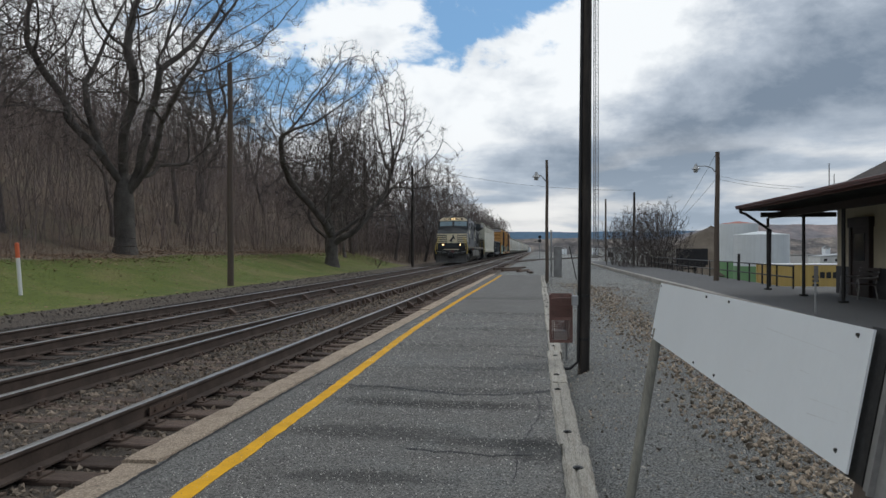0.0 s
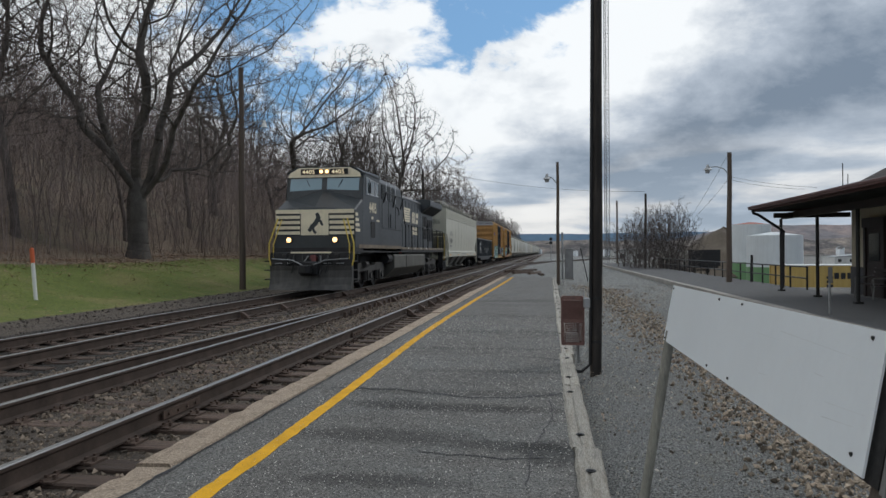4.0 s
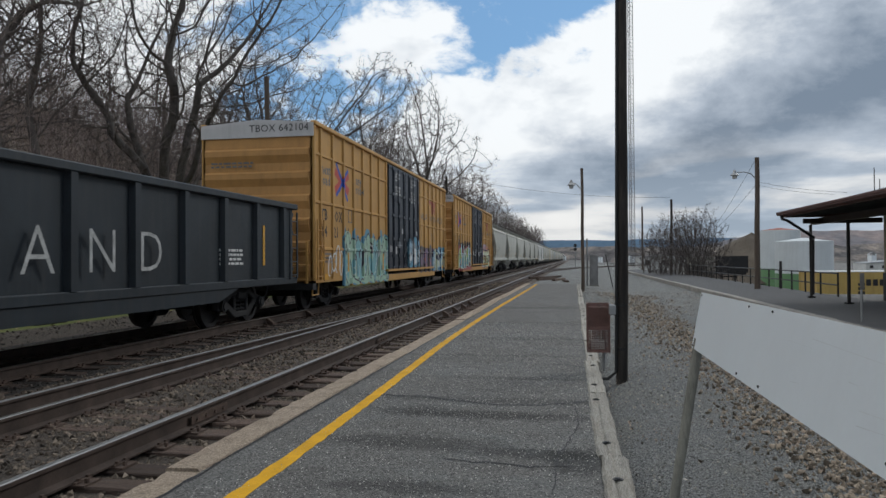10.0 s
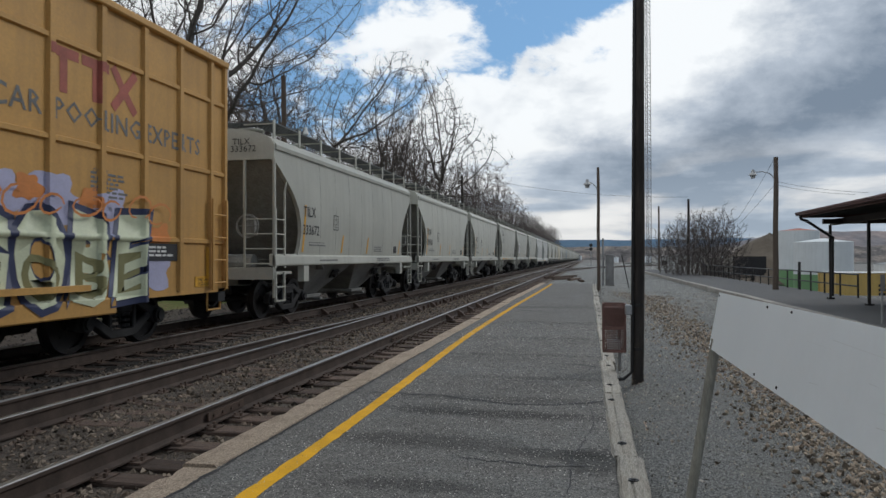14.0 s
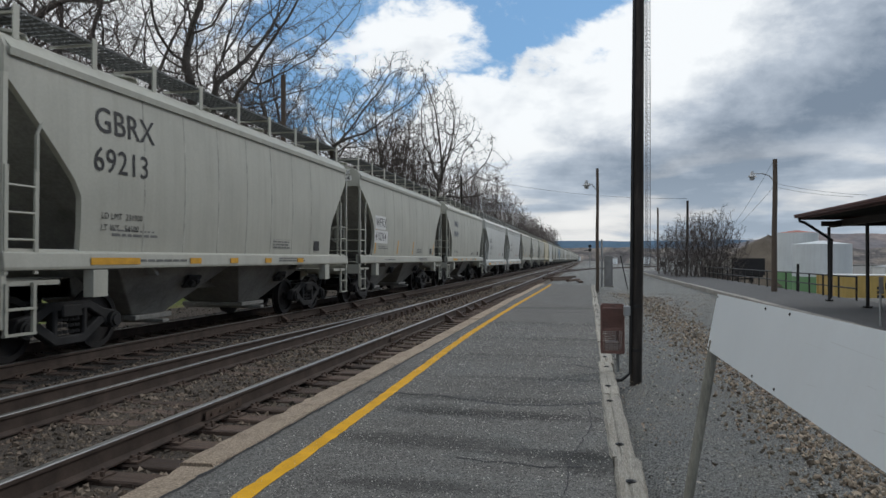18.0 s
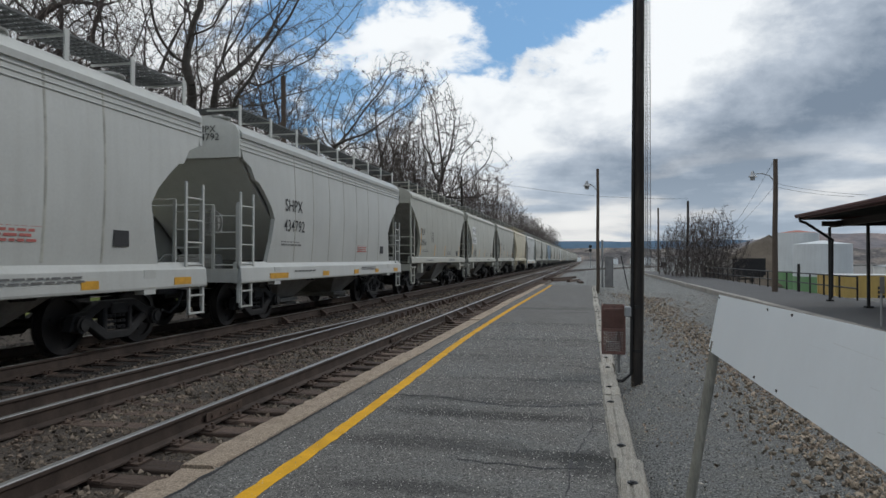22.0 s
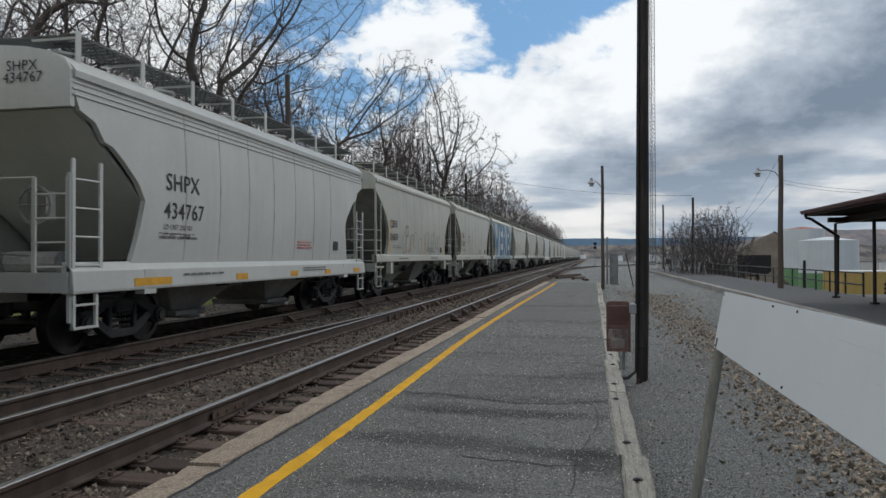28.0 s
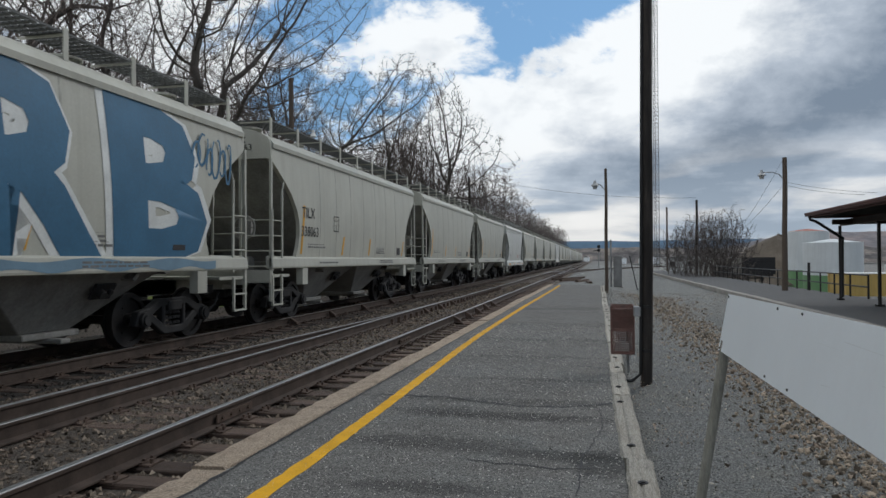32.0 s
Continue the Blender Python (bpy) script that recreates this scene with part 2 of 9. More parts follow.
bark_mid = mat("grey_bark", (0.135, 0.118, 0.108), 0.95, var=0.3, scale=2, fine=20, bump=0.6, depth=0.03, rnd=0.3)
twig_pale = mat("pale_twigs", (0.150, 0.122, 0.112), 0.95, var=0.3, scale=0.5, bump=0.0, rnd=0.25)
sapling_m = mat("sapling_bark", (0.205, 0.166, 0.154), 0.95, var=0.35, scale=0.5, bump=0.0, island=0.4)
twig = mat("twigs", (0.105, 0.089, 0.083), 0.95, var=0.3, scale=0.5, bump=0.0, rnd=0.25)
brush_m = mat("dry_brush", (0.165, 0.112, 0.085), 0.95, var=0.4, scale=0.4, bump=0.0, island=0.4)
grass_m = mat("grass", (0.108, 0.140, 0.026), 0.95, var=0.3, scale=0.35, nd=9, nr=0.68, fine=16, fvar=0.45, bump=0.6, depth=0.03, col2=(0.150, 0.130, 0.052))
blade_m = mat("grass_blades", (0.165, 0.225, 0.045), 0.9, var=0.2, scale=0.25, bump=0.0, island=0.35, col2=(0.24, 0.205, 0.09))
creosote = mat("creosoted_pole", (0.030, 0.026, 0.024), 0.85, var=0.4, scale=2, fine=30, bump=0.6, depth=0.008, stretch=(5, 5, 0.6), col2=(0.05, 0.042, 0.036))
pole_grey = mat("weathered_pole", (0.11, 0.085, 0.068), 0.9, var=0.3, scale=2, fine=30, bump=0.6, depth=0.008, stretch=(5, 5, 0.6), col2=(0.075, 0.06, 0.05))
galv = mat("galvanised_steel", (0.33, 0.34, 0.35), 0.5, metal=0.7, var=0.15, scale=5, bump=0.1)
dull_steel = mat("dull_grey_paint", (0.20, 0.20, 0.20), 0.6, var=0.2, scale=3, bump=0.1, streak=0.3)
sign_white = mat("white_sign_face", (0.72, 0.765, 0.80), 0.42, var=0.03, scale=1.5, fine=20, bump=0.03, streak=0.03, streak_col=(0.45, 0.46, 0.48))


def add_stains(m, spots):
    """Dark worn stains on the asphalt: (x, y, half-length across, half-length along, depth)."""
    nt = m.node_tree
    N, L = nt.nodes.new, nt.links.new
    b = nt.nodes["Principled BSDF"]
    src = b.inputs["Base Color"].links[0].from_socket
    tc = N("ShaderNodeTexCoord")
    ns = N("ShaderNodeTexNoise")
    ns.inputs["Scale"].default_value, ns.inputs["Detail"].default_value, ns.inputs["Roughness"].default_value = 7.0, 9, 0.75
    L(tc.outputs["Object"], ns.inputs["Vector"])
    total = None
    for x, y, rx, ry, k in spots:
        mp = N("ShaderNodeMapping")
        mp.inputs["Scale"].default_value = (1 / rx, 1 / ry, 0)
        mp.inputs["Location"].default_value = (-x / rx, -y / ry, 0)
        L(tc.outputs["Object"], mp.inputs[0])
        ln = N("ShaderNodeVectorMath")
        ln.operation = "LENGTH"
        L(mp.outputs[0], ln.inputs[0])
        ad = N("ShaderNodeMath")
        ad.operation = "MULTIPLY_ADD"
        L(ns.outputs["Fac"], ad.inputs[0])
        ad.inputs[1].default_value = -2.2
        L(ln.outputs["Value"], ad.inputs[2])
        mr = N("ShaderNodeMapRange")
        mr.interpolation_type = "SMOOTHSTEP"
        L(ad.outputs[0], mr.inputs[0])
        mr.inputs[1].default_value, mr.inputs[2].default_value, mr.inputs[3].default_value, mr.inputs[4].default_value = -0.55, 0.45, 1 - 0.95 * k, 1.0
        if total is None:
            total = mr.outputs[0]
        else:
            mu = N("ShaderNodeMath")
            mu.operation = "MULTIPLY"
            L(total, mu.inputs[0]), L(mr.outputs[0], mu.inputs[1])
            total = mu.outputs[0]
    sc = N("ShaderNodeVectorMath")
    sc.operation = "SCALE"
    L(src, sc.inputs[0]), L(total, sc.inputs["Scale"])
    L(sc.outputs[0], b.inputs["Base Color"])


add_stains(asphalt, [(-0.75, 6.55, 0.75, 0.16, 0.62), (-1.5, 6.65, 0.35, 0.2, 0.45), (-0.3, 5.3, 0.5, 0.13, 0.55), (-1.3, 5.5, 0.7, 0.2, 0.5), (0.0, 5.15, 0.22, 0.3, 0.6), (-1.1, 4.4, 0.5, 0.12, 0.5),
                     (-0.6, 7.25, 1.4, 0.14, 0.35), (-0.5, 8.6, 1.2, 0.1, 0.3), (-1.2, 10.6, 1.5, 0.12, 0.3), (-0.8, 12.9, 1.6, 0.2, 0.3), (-1.0, 16.0, 1.6, 0.3, 0.28), (-1.2, 21.0, 1.6, 0.4, 0.28)])
black_m = mat("black_steel", (0.014, 0.014, 0.015), 0.5, var=0.3, scale=4, bump=0.1)
rust_can = mat("rusty_red_mesh", (0.21, 0.115, 0.10), 0.8, var=0.4, scale=5, fine=60, bump=0.5, depth=0.004, col2=(0.10, 0.065, 0.058))

letter_black = mat("black_stencil", (0.025, 0.025, 0.027), 0.6, var=0.2, scale=4, bump=0)
patch_white = mat("white_repaint_patch", (0.72, 0.72, 0.70), 0.5, var=0.05, scale=2, bump=0)


# ---- mesh building ----
class Build:
    """Gathers vertices and faces of one mesh."""

    def __init__(self):
        self.v, self.f = [], []

    def add(self, verts, faces):
        o = len(self.v)
        self.v.extend(verts)
        self.f.extend([tuple(i + o for i in f) for f in faces])
        return self

    def box(self, x0, x1, y0, y1, z0, z1):
        return self.add([(x0, y0, z0), (x1, y0, z0), (x1, y1, z0), (x0, y1, z0), (x0, y0, z1), (x1, y0, z1), (x1, y1, z1), (x0, y1, z1)],
                        [(3, 2, 1, 0), (4, 5, 6, 7), (0, 1, 5, 4), (1, 2, 6, 5), (2, 3, 7, 6), (3, 0, 4, 7)])

    def prism(self, poly, a, b, axis):
        """poly: points in the plane across the axis (x: y z; y: x z; z: x y)."""
        n = len(poly)
        put = {"x": lambda p, q: (q, p[0], p[1]), "y": lambda p, q: (p[0], q, p[1]), "z": lambda p, q: (p[0], p[1], q)}[axis]
        vs = [put(p, a) for p in poly] + [put(p, b) for p in poly]
        return self.add(vs, [tuple(range(n)), tuple(range(2 * n - 1, n - 1, -1))] + [(i, i + n, (i + 1) % n + n, (i + 1) % n) for i in range(n)])

    def rod(self, p, q, r, n=8, r2=None, cap=True):
        p, q = Vector(p), Vector(q)
        d = (q - p).normalized()
        u = d.orthogonal().normalized()
        w = d.cross(u)
        r2 = r if r2 is None else r2
        vs = []
        for c, rr in ((p, r), (q, r2)):
            for i in range(n):
                a = 2 * math.pi * i / n
                vs.append(tuple(c + rr * (math.cos(a) * u + math.sin(a) * w)))
        fs = [(i, (i + 1) % n, (i + 1) % n + n, i + n) for i in range(n)]
        if cap:
            fs += [tuple(range(n - 1, -1, -1)), tuple(range(n, 2 * n))]
        return self.add(vs, fs)

    def path(self, pts, r, n=6):
        return self.loft(pts, [r] * len(pts), n)

    def loft(self, pts, radii, n=8):
        """One bent tube through the points."""
        pts = [Vector(p) for p in pts]
        u = (pts[1] - pts[0]).orthogonal().normalized()
        vs, m = [], len(pts)
        for i, (p, r) in enumerate(zip(pts, radii)):
            d = (pts[min(i + 1, m - 1)] - pts[max(i - 1, 0)]).normalized()
            u = (u - d * u.dot(d)).normalized()
            w = d.cross(u)
            for k in range(n):
                a = 2 * math.pi * k / n
                vs.append(tuple(p + r * (math.cos(a) * u + math.sin(a) * w)))
        fs = [(i * n + k, i * n + (k + 1) % n, (i + 1) * n + (k + 1) % n, (i + 1) * n + k) for i in range(m - 1) for k in range(n)]
        fs += [tuple(range(n - 1, -1, -1)), tuple(range((m - 1) * n, m * n))]
        return self.add(vs, fs)

    def ring(self, c, axis, r0, r1, half, n=16):
        """A flat ring (washer) round an axis."""
        vs, k = [], n
        for i in range(n):
            a = 2 * math.pi * i / n
            for r, h in ((r0, -half), (r1, -half), (r1, half), (r0, half)):
                p = (math.cos(a) * r, math.sin(a) * r)
                q = {"x": (h, *p), "y": (p[0], h, p[1]), "z": (*p, h)}[axis]
                vs.append((c[0] + q[0], c[1] + q[1], c[2] + q[2]))
        fs = []
        for i in range(n):
            j = (i + 1) % n
            for e in range(4):
                g = (e + 1) % 4
                fs.append((4 * i + e, 4 * j + e, 4 * j + g, 4 * i + g))
        return self.add(vs, fs)

    def mesh(self, name, material, bevel=0.0, smooth=False):
        me = bpy.data.meshes.new(name)
        me.from_pydata(self.v, [], self.f)
        me.materials.append(material)
        bm = bmesh.new()
        bm.from_mesh(me)
        if bevel:
            bmesh.ops.bevel(bm, geom=[e for e in bm.edges if len(e.link_faces) == 2 and e.calc_face_angle() > 0.6], offset=bevel, segments=1, affect="EDGES", clamp_overlap=True)
        bmesh.ops.recalc_face_normals(bm, faces=bm.faces)
        bm.to_mesh(me)
        bm.free()
        if smooth:
            me.shade_smooth()
            me.set_sharp_from_angle(angle=radians(40))
        me.update()
        return me


def part(name, build, material, parent=None, label="", at=None, bevel=0.0, smooth=False):
    """Links one mesh (or shares a made one) under a thing or a part."""
    me = build if isinstance(build, bpy.types.Mesh) else build.mesh(name, material, bevel, smooth)
    ob = new(name, me)
    if parent is not None:
        ob.parent = parent
    if at is not None:
        ob.matrix_basis = at
    if label:
        ob["label"] = label
    return ob


def empty(name, m, label, category, group="", kind=""):
    ob = new(name)
    ob.empty_display_size = 0.3
    ob.matrix_basis = m
    return tagged(ob, label, category, group, kind)


_letters = {}


def lettering(text, size, material, parent, at, name="lettering", label="", bold=0.0, width=1.0):
    key = (text, size, material.name, bold, width)
    if key not in _letters:
        cu = bpy.data.curves.new("text", "FONT")
        cu.body, cu.size, cu.resolution_u, cu.offset = text, size, 3, bold
        cu.space_character = 1.05
        ob = bpy.data.objects.new("text", cu)
        me = bpy.data.meshes.new_from_object(ob)
        me.transform(Matrix.Diagonal((width, 1, 1, 1)))
        me.materials.clear()
        me.materials.append(material)
        bpy.data.objects.remove(ob)
        _letters[key] = me
    return part(name, _letters[key], material, parent, label, at)


SIDE, END = pose(0, 0, 0, 90, 0, 90), pose(0, 0, 0, 90, 0, 0)     # lettering that faces the platform, and that faces forward


def big_mesh(name, verts, faces, material, smooth=False):
    me = bpy.data.meshes.new(name)
    me.from_pydata(verts, [], faces)
    me.materials.append(material)
    if smooth:
        me.shade_smooth()
    return me

# ---- ground ----
RAIL_Z = 0.04
NEAR_RAILS, FAR_RAILS = (-3.62, -5.13), (-7.52, -9.03)


def step(v, a, b):
    t = min(max((v - a) / (b - a), 0.0), 1.0)
    return t * t * (3 - 2 * t)


def ground_z(x, y):
    if x < -10.8:
        u = -x
        fade = 1 - 0.75 * step(y, 70, 260) - 0.25 * step(y, 260, 700)
        back = 1 - 0.6 * step(-y, 40, 300)
        z = -0.19 + 0.16 * step(u, 10.8, 12.3) + 1.32 * step(u, 12.3, 18.5) * fade
        if u > 17.5:
            z += (min(u, 70) - 17.5) * 0.40 * fade * back * step(u, 17.5, 26)
        return z + 0.12 * noise.noise((x * 0.25, y * 0.25, 0)) * step(u, 12, 16)
    if x < -2.5:
        # ballast lies high between the near rails and low along the platform
        h = -0.175
        if -5.1 < x < -3.68:
            h = -0.160
        elif -7.45 < x < -5.2:
            h = -0.172
        elif x > -3.6:
            h = -0.195
        elif x < -9.1:
            h = -0.18
        return h + 0.02 * noise.noise((x * 1.3, y * 0.7, 8))
    if x < 0.3:
        return -0.19 if y < 40.4 else -0.06
    if x < 5.9:
        return -0.05 - 0.2 * step(x, 0.9, 3.2) + 0.05 * step(x, 4.2, 5.8) + 0.025 * noise.noise((x * 0.9, y * 0.5, 3))
    if x < 9.5:
        return -0.2
    low = -0.2 - 0.75 * step(x, 9.5, 12.5) - 2.2 * step(x, 15, 24)
    return low + 0.25 * noise.noise((x * 0.03, y * 0.03, 5)) * step(x, 14, 60)


def make_ground():
    xs = [-2200, -700, -300, -160, -100, -80, -70, -62, -55, -49, -44, -39, -35, -32, -29, -26.5, -24, -22, -20, -18.5, -17.3, -16.2, -15.2, -14.2, -13.3,
          -12.6, -12.0, -11.4, -10.8, -10, -9.5, -9.08, -8.9, -8.2, -7.6, -7.43, -6.8, -6.2, -5.6, -5.25, -5.05, -4.7, -4.35, -4.0, -3.72, -3.58, -3.2, -2.55, 0.28, 0.7, 1.1, 1.5, 1.9, 2.4, 2.9, 3.4, 4, 4.6, 5.2, 5.88, 9.5, 10.5, 11.5, 12.5, 14, 20, 30, 45, 70, 120, 250, 700, 2200]
    ys = [-600, -250, -120, -60, -30, -15, -6] + [i * 0.75 for i in range(0, 108)] + [81 + 6 * i for i in range(0, 30)] + [275, 320, 380, 460, 560, 700, 1000, 1500, 2600]
    verts = [(x, y, ground_z(x, y)) for y in ys for x in xs]
    n = len(xs)
    faces, mats = [], []
    for j in range(len(ys) - 1):
        for i in range(n - 1):
            faces.append((j * n + i, j * n + i + 1, (j + 1) * n + i + 1, (j + 1) * n + i))
            xc, yc = (xs[i] + xs[i + 1]) / 2, (ys[j] + ys[j + 1]) / 2
            if -10.9 < xc < -6.75:
                k = 5
            elif -12.2 < xc < -2.5:
                k = 0
            elif 9.5 < xc < 25 and 26 < yc < 140:
                k = 5
            elif -2.5 < xc < 9.5:
                k = 1 if yc < 200 else 4
            elif -17.0 < xc < -12.2 and yc < 66:
                k = 2
            elif xc < -12.2:
                k = 3
            else:
                k = 4
            mats.append(k)
    me = bpy.data.meshes.new("ground")
    me.from_pydata(verts, [], faces)
    for m in (ballast_bed, gravel_bed, grass_m, soil, asphalt_old, ballast_dark):
        me.materials.append(m)
    me.polygons.foreach_set("material_index", mats)
    me.shade_smooth()
    tagged(new("ground", me), "ballast, gravel, grass bank and leaf-littered hillside", "ground", kind="structure")


make_ground()


# ---- tracks ----
RAIL_PROFILE = [(-0.07, -0.18), (0.07, -0.18), (0.07, -0.165), (0.012, -0.145), (0.012, -0.045), (0.036, -0.03), (0.036, -0.006), (0.028, 0.0), (-0.028, 0.0),
                (-0.036, -0.006), (-0.036, -0.03), (-0.012, -0.045), (-0.012, -0.145), (-0.07, -0.165)]


def sweep_rail(points, profile, dz=0.0):
    b = Build()
    n = len(profile)
    for x, y in points:
        b.v.extend([(x + px, y, RAIL_Z + pz + dz) for px, pz in profile])
    for s in range(len(points) - 1):
        for i in range(n):
            j = (i + 1) % n
            b.f.append((s * n + i, s * n + j, (s + 1) * n + j, (s + 1) * n + i))
    b.f += [tuple(range(n)), tuple(range(len(b.v) - 1, len(b.v) - n - 1, -1))]
    return b


def make_track(name, rails, label):
    tr = empty(name, pose(0, 0, 0), label, "railway track", kind="structure")
    for x in rails:
        pts = [(x, -90), (x, 0), (x, 60), (x, 480)]
        r = part("rail", sweep_rail(pts, RAIL_PROFILE), rail_side, tr)
        part("rail_head", sweep_rail(pts, [(-0.033, -0.003), (0.033, -0.003), (0.026, 0.0025), (-0.026, 0.0025)]), rail_top, r, "polished steel running surface")
    return tr


near_track = make_track("track_1", NEAR_RAILS, "rusty steel rails on wooden ties beside the platform")
far_track = make_track("track_2", FAR_RAILS, "steel rails on wooden ties in brown ballast")
extra_pts = [(-5.95, -40), (-5.9, -10), (-5.84, 2), (-5.78, 7), (-5.72, 9), (-5.58, 12.1), (-5.44, 14.6), (-5.33, 17), (-5.24, 19.5), (-5.21, 24)]
spare = part("turnout_rail", sweep_rail(extra_pts, RAIL_PROFILE, -0.01), rail_side, near_track)
part("rail_head", sweep_rail(extra_pts, [(-0.033, -0.003), (0.033, -0.003), (0.026, 0.0025), (-0.026, 0.0025)], -0.01), dull_steel, spare)

# a siding that leaves the near track beyond the platform and swings away to the right
for off in (0.0, 1.5):
    side_pts = [(-5.1 + off, 66), (-4.95 + off, 74), (-4.3 + off, 83), (-2.7 + off, 94), (-0.2 + off, 106), (3.4 + off, 120), (8.4 + off * 0.9, 136), (14 + off * 0.8, 150)]
    sd = part("siding_rail", sweep_rail(side_pts, RAIL_PROFILE, 0.02), rail_side, near_track)
    part("rail_head", sweep_rail(side_pts, [(-0.033, -0.003), (0.033, -0.003), (0.026, 0.0025), (-0.026, 0.0025)], 0.02), rail_top, sd)


# brackets that hold the rails at the turnout
brace_b = Build().prism([(-0.07, -0.16), (-0.24, -0.16), (-0.24, -0.12), (-0.10, -0.02), (-0.05, -0.02)], -0.06, 0.06, "y").box(-0.3, -0.02, -0.1, 0.1, -0.18, -0.16)
brace_me = brace_b.mesh("rail_brace", plate_mat, 0.008)
for x, ys_, turn in ((-3.62, (17.6, 19.2, 20.8, 22.4, 24.0), 180), (-7.52, (16.4, 19.0, 21.8, 25.0, 28.2), 180), (-5.13, (20.5, 22.5, 24.5, 26.5), 180)):
    for y in ys_:
        part("rail_brace", brace_me, plate_mat, near_track if x > -6 else far_track, at=pose(x, y, RAIL_Z, 0, 0, turn))
block_me = Build().box(-5.06, -4.99, 0, 0.14, -0.17, -0.02).mesh("spacer_block", plate_mat)
for k in range(34):
    part("spacer_block", block_me, plate_mat, near_track, at=pose(0, 17.0 + k * 0.62, 0))
for y in (6.15, 12.6):
    jb = part("joint_bar", Build().box(-3.585, -3.572, y, y + 0.7, -0.10, -0.02), plate_mat, near_track)
    for k in range(4):
        part("bolt", Build().rod((-3.572, y + 0.09 + 0.17 * k, -0.06), (-3.555, y + 0.09 + 0.17 * k, -0.06), 0.016, 6), plate_mat, jb)


# ---- platforms ----
def slab(name, x0, x1, y0, y1, z0, z1, m, label):
    ob = part(name, Build().box(x0, x1, y0, y1, z0, z1), m)
    return tagged(ob, label, "platform", kind="structure")


platform = slab("platform", -2.555, 0.17, -14, 40.3, -0.3, 0.0, asphalt, "worn grey asphalt railway platform with cracks and dark stains")


def wobbly_strip(x0, x1, y0, y1, z, amp, seed, dy=0.25, drift=None):
    """A thin flat strip with uneven edges along y."""
    rng = random.Random(seed)
    b = Build()
    n = int((y1 - y0) / dy) + 1
    for i in range(n + 1):
        y = y0 + (y1 - y0) * i / n
        o = drift(y) if drift else 0
        b.v += [(x0 + o + rng.uniform(-amp, amp), y, z), (x1 + o + rng.uniform(-amp, amp), y, z)]
        if i:
            k = 2 * i
            b.f.append((k - 2, k - 1, k + 1, k))
    return b


line_drift = lambda y: -0.17 * step(y, 4, 14) + 0.2 * step(y, 16, 40)
tagged(part("yellow_line", wobbly_strip(-2.125, -2.0, -14, 40.1, 0.004, 0.008, 3, 0.12, line_drift), yellow_line, platform), "yellow painted safety line, worn at its edges")


def crack(points, width, seed, name="crack"):
    rng = random.Random(seed)
    b = Build()
    for (xa, ya), (xb, yb) in zip(points, points[1:]):
        n = max(2, int(math.hypot(xb - xa, yb - ya) / 0.09))
        for i in range(n):
            t0, t1 = i / n, (i + 1) / n
            if i == 0:
                px, py = xa, ya
            qx, qy = xa + (xb - xa) * t1 + rng.uniform(-0.012, 0.012), ya + (yb - ya) * t1 + rng.uniform(-0.03, 0.03)
            w = width * rng.uniform(0.5, 1.3)
            d = Vector((qx - px, qy - py)).normalized()
            nx, ny = -d.y * w / 2, d.x * w / 2
            b.add([(px + nx, py + ny, 0.003), (px - nx, py - ny, 0.003), (qx - nx, qy - ny, 0.003), (qx + nx, qy + ny, 0.003)], [(0, 1, 2, 3)])
            px, py = qx, qy
    return part(name, b, tar, platform)


# Drawn extra wide, so its black also stands for the shade of the heave.
crack([(-2.35, 7.35), (-1.6, 7.35), (-0.8, 7.0), (-0.35, 7.05), (0.14, 7.3)], 0.055, 1)
crack([(-2.525, 1.5), (-2.53, 6), (-2.52, 9), (-2.53, 14), (-2.52, 22)], 0.035, 31)
crack([(-0.95, 5.06), (-0.6, 5.02), (-0.3, 4.97), (-0.03, 5.0)], 0.03, 12)
crack([(-0.36, 9.84), (-0.1, 9.75), (0.15, 9.55)], 0.06, 2)
crack([(-2.4, 10.2), (-1.2, 10.3), (0.15, 10.0)], 0.02, 4)
crack([(-2.4, 12.6), (-1.0, 12.7), (0.15, 12.4)], 0.025, 5)
crack([(-2.4, 15.6), (-0.9, 15.5), (0.15, 15.7)], 0.03, 6)
crack([(-2.4, 19.6), (-0.9, 19.5), (0.15, 19.7)], 0.035, 7)
crack([(-2.4, 24.6), (-0.9, 24.5), (0.15, 24.7)], 0.04, 8)
crack([(-0.15, 4.4), (-0.13, 5.3), (0.02, 6.2), (0.0, 7.2)], 0.012, 9)


def kerb_piece(seed, length, w, h):
    """A concrete kerb stone with a chipped edge."""
    rng = random.Random(seed)
    n = 30
    b = Build()
    big = 0.0
    for i in range(n + 1):
        y = length * i / n
        big = max(0.0, big - 0.035) if rng.random() > 0.12 else rng.uniform(0.01, 0.04)
        c = rng.uniform(0.008, 0.016) + big
        d = rng.uniform(0.005, 0.012) + (0.03 if rng.random() < 0.1 else 0)
        b.v += [(0, y, -h), (0, y, -c), (c, y, -rng.uniform(0, 0.006)), (w - d, y, 0), (w, y, -d), (w, y, -h)]
        if i:
            o, p = 6 * i, 6 * (i - 1)
            for k in range(5):
                b.f.append((p + k, p + k + 1, o + k + 1, o + k))
    b.f += [(0, 1, 2, 3, 4, 5), tuple(6 * n + k for k in (5, 4, 3, 2, 1, 0))]
    return b.mesh("kerb_stone", concrete)


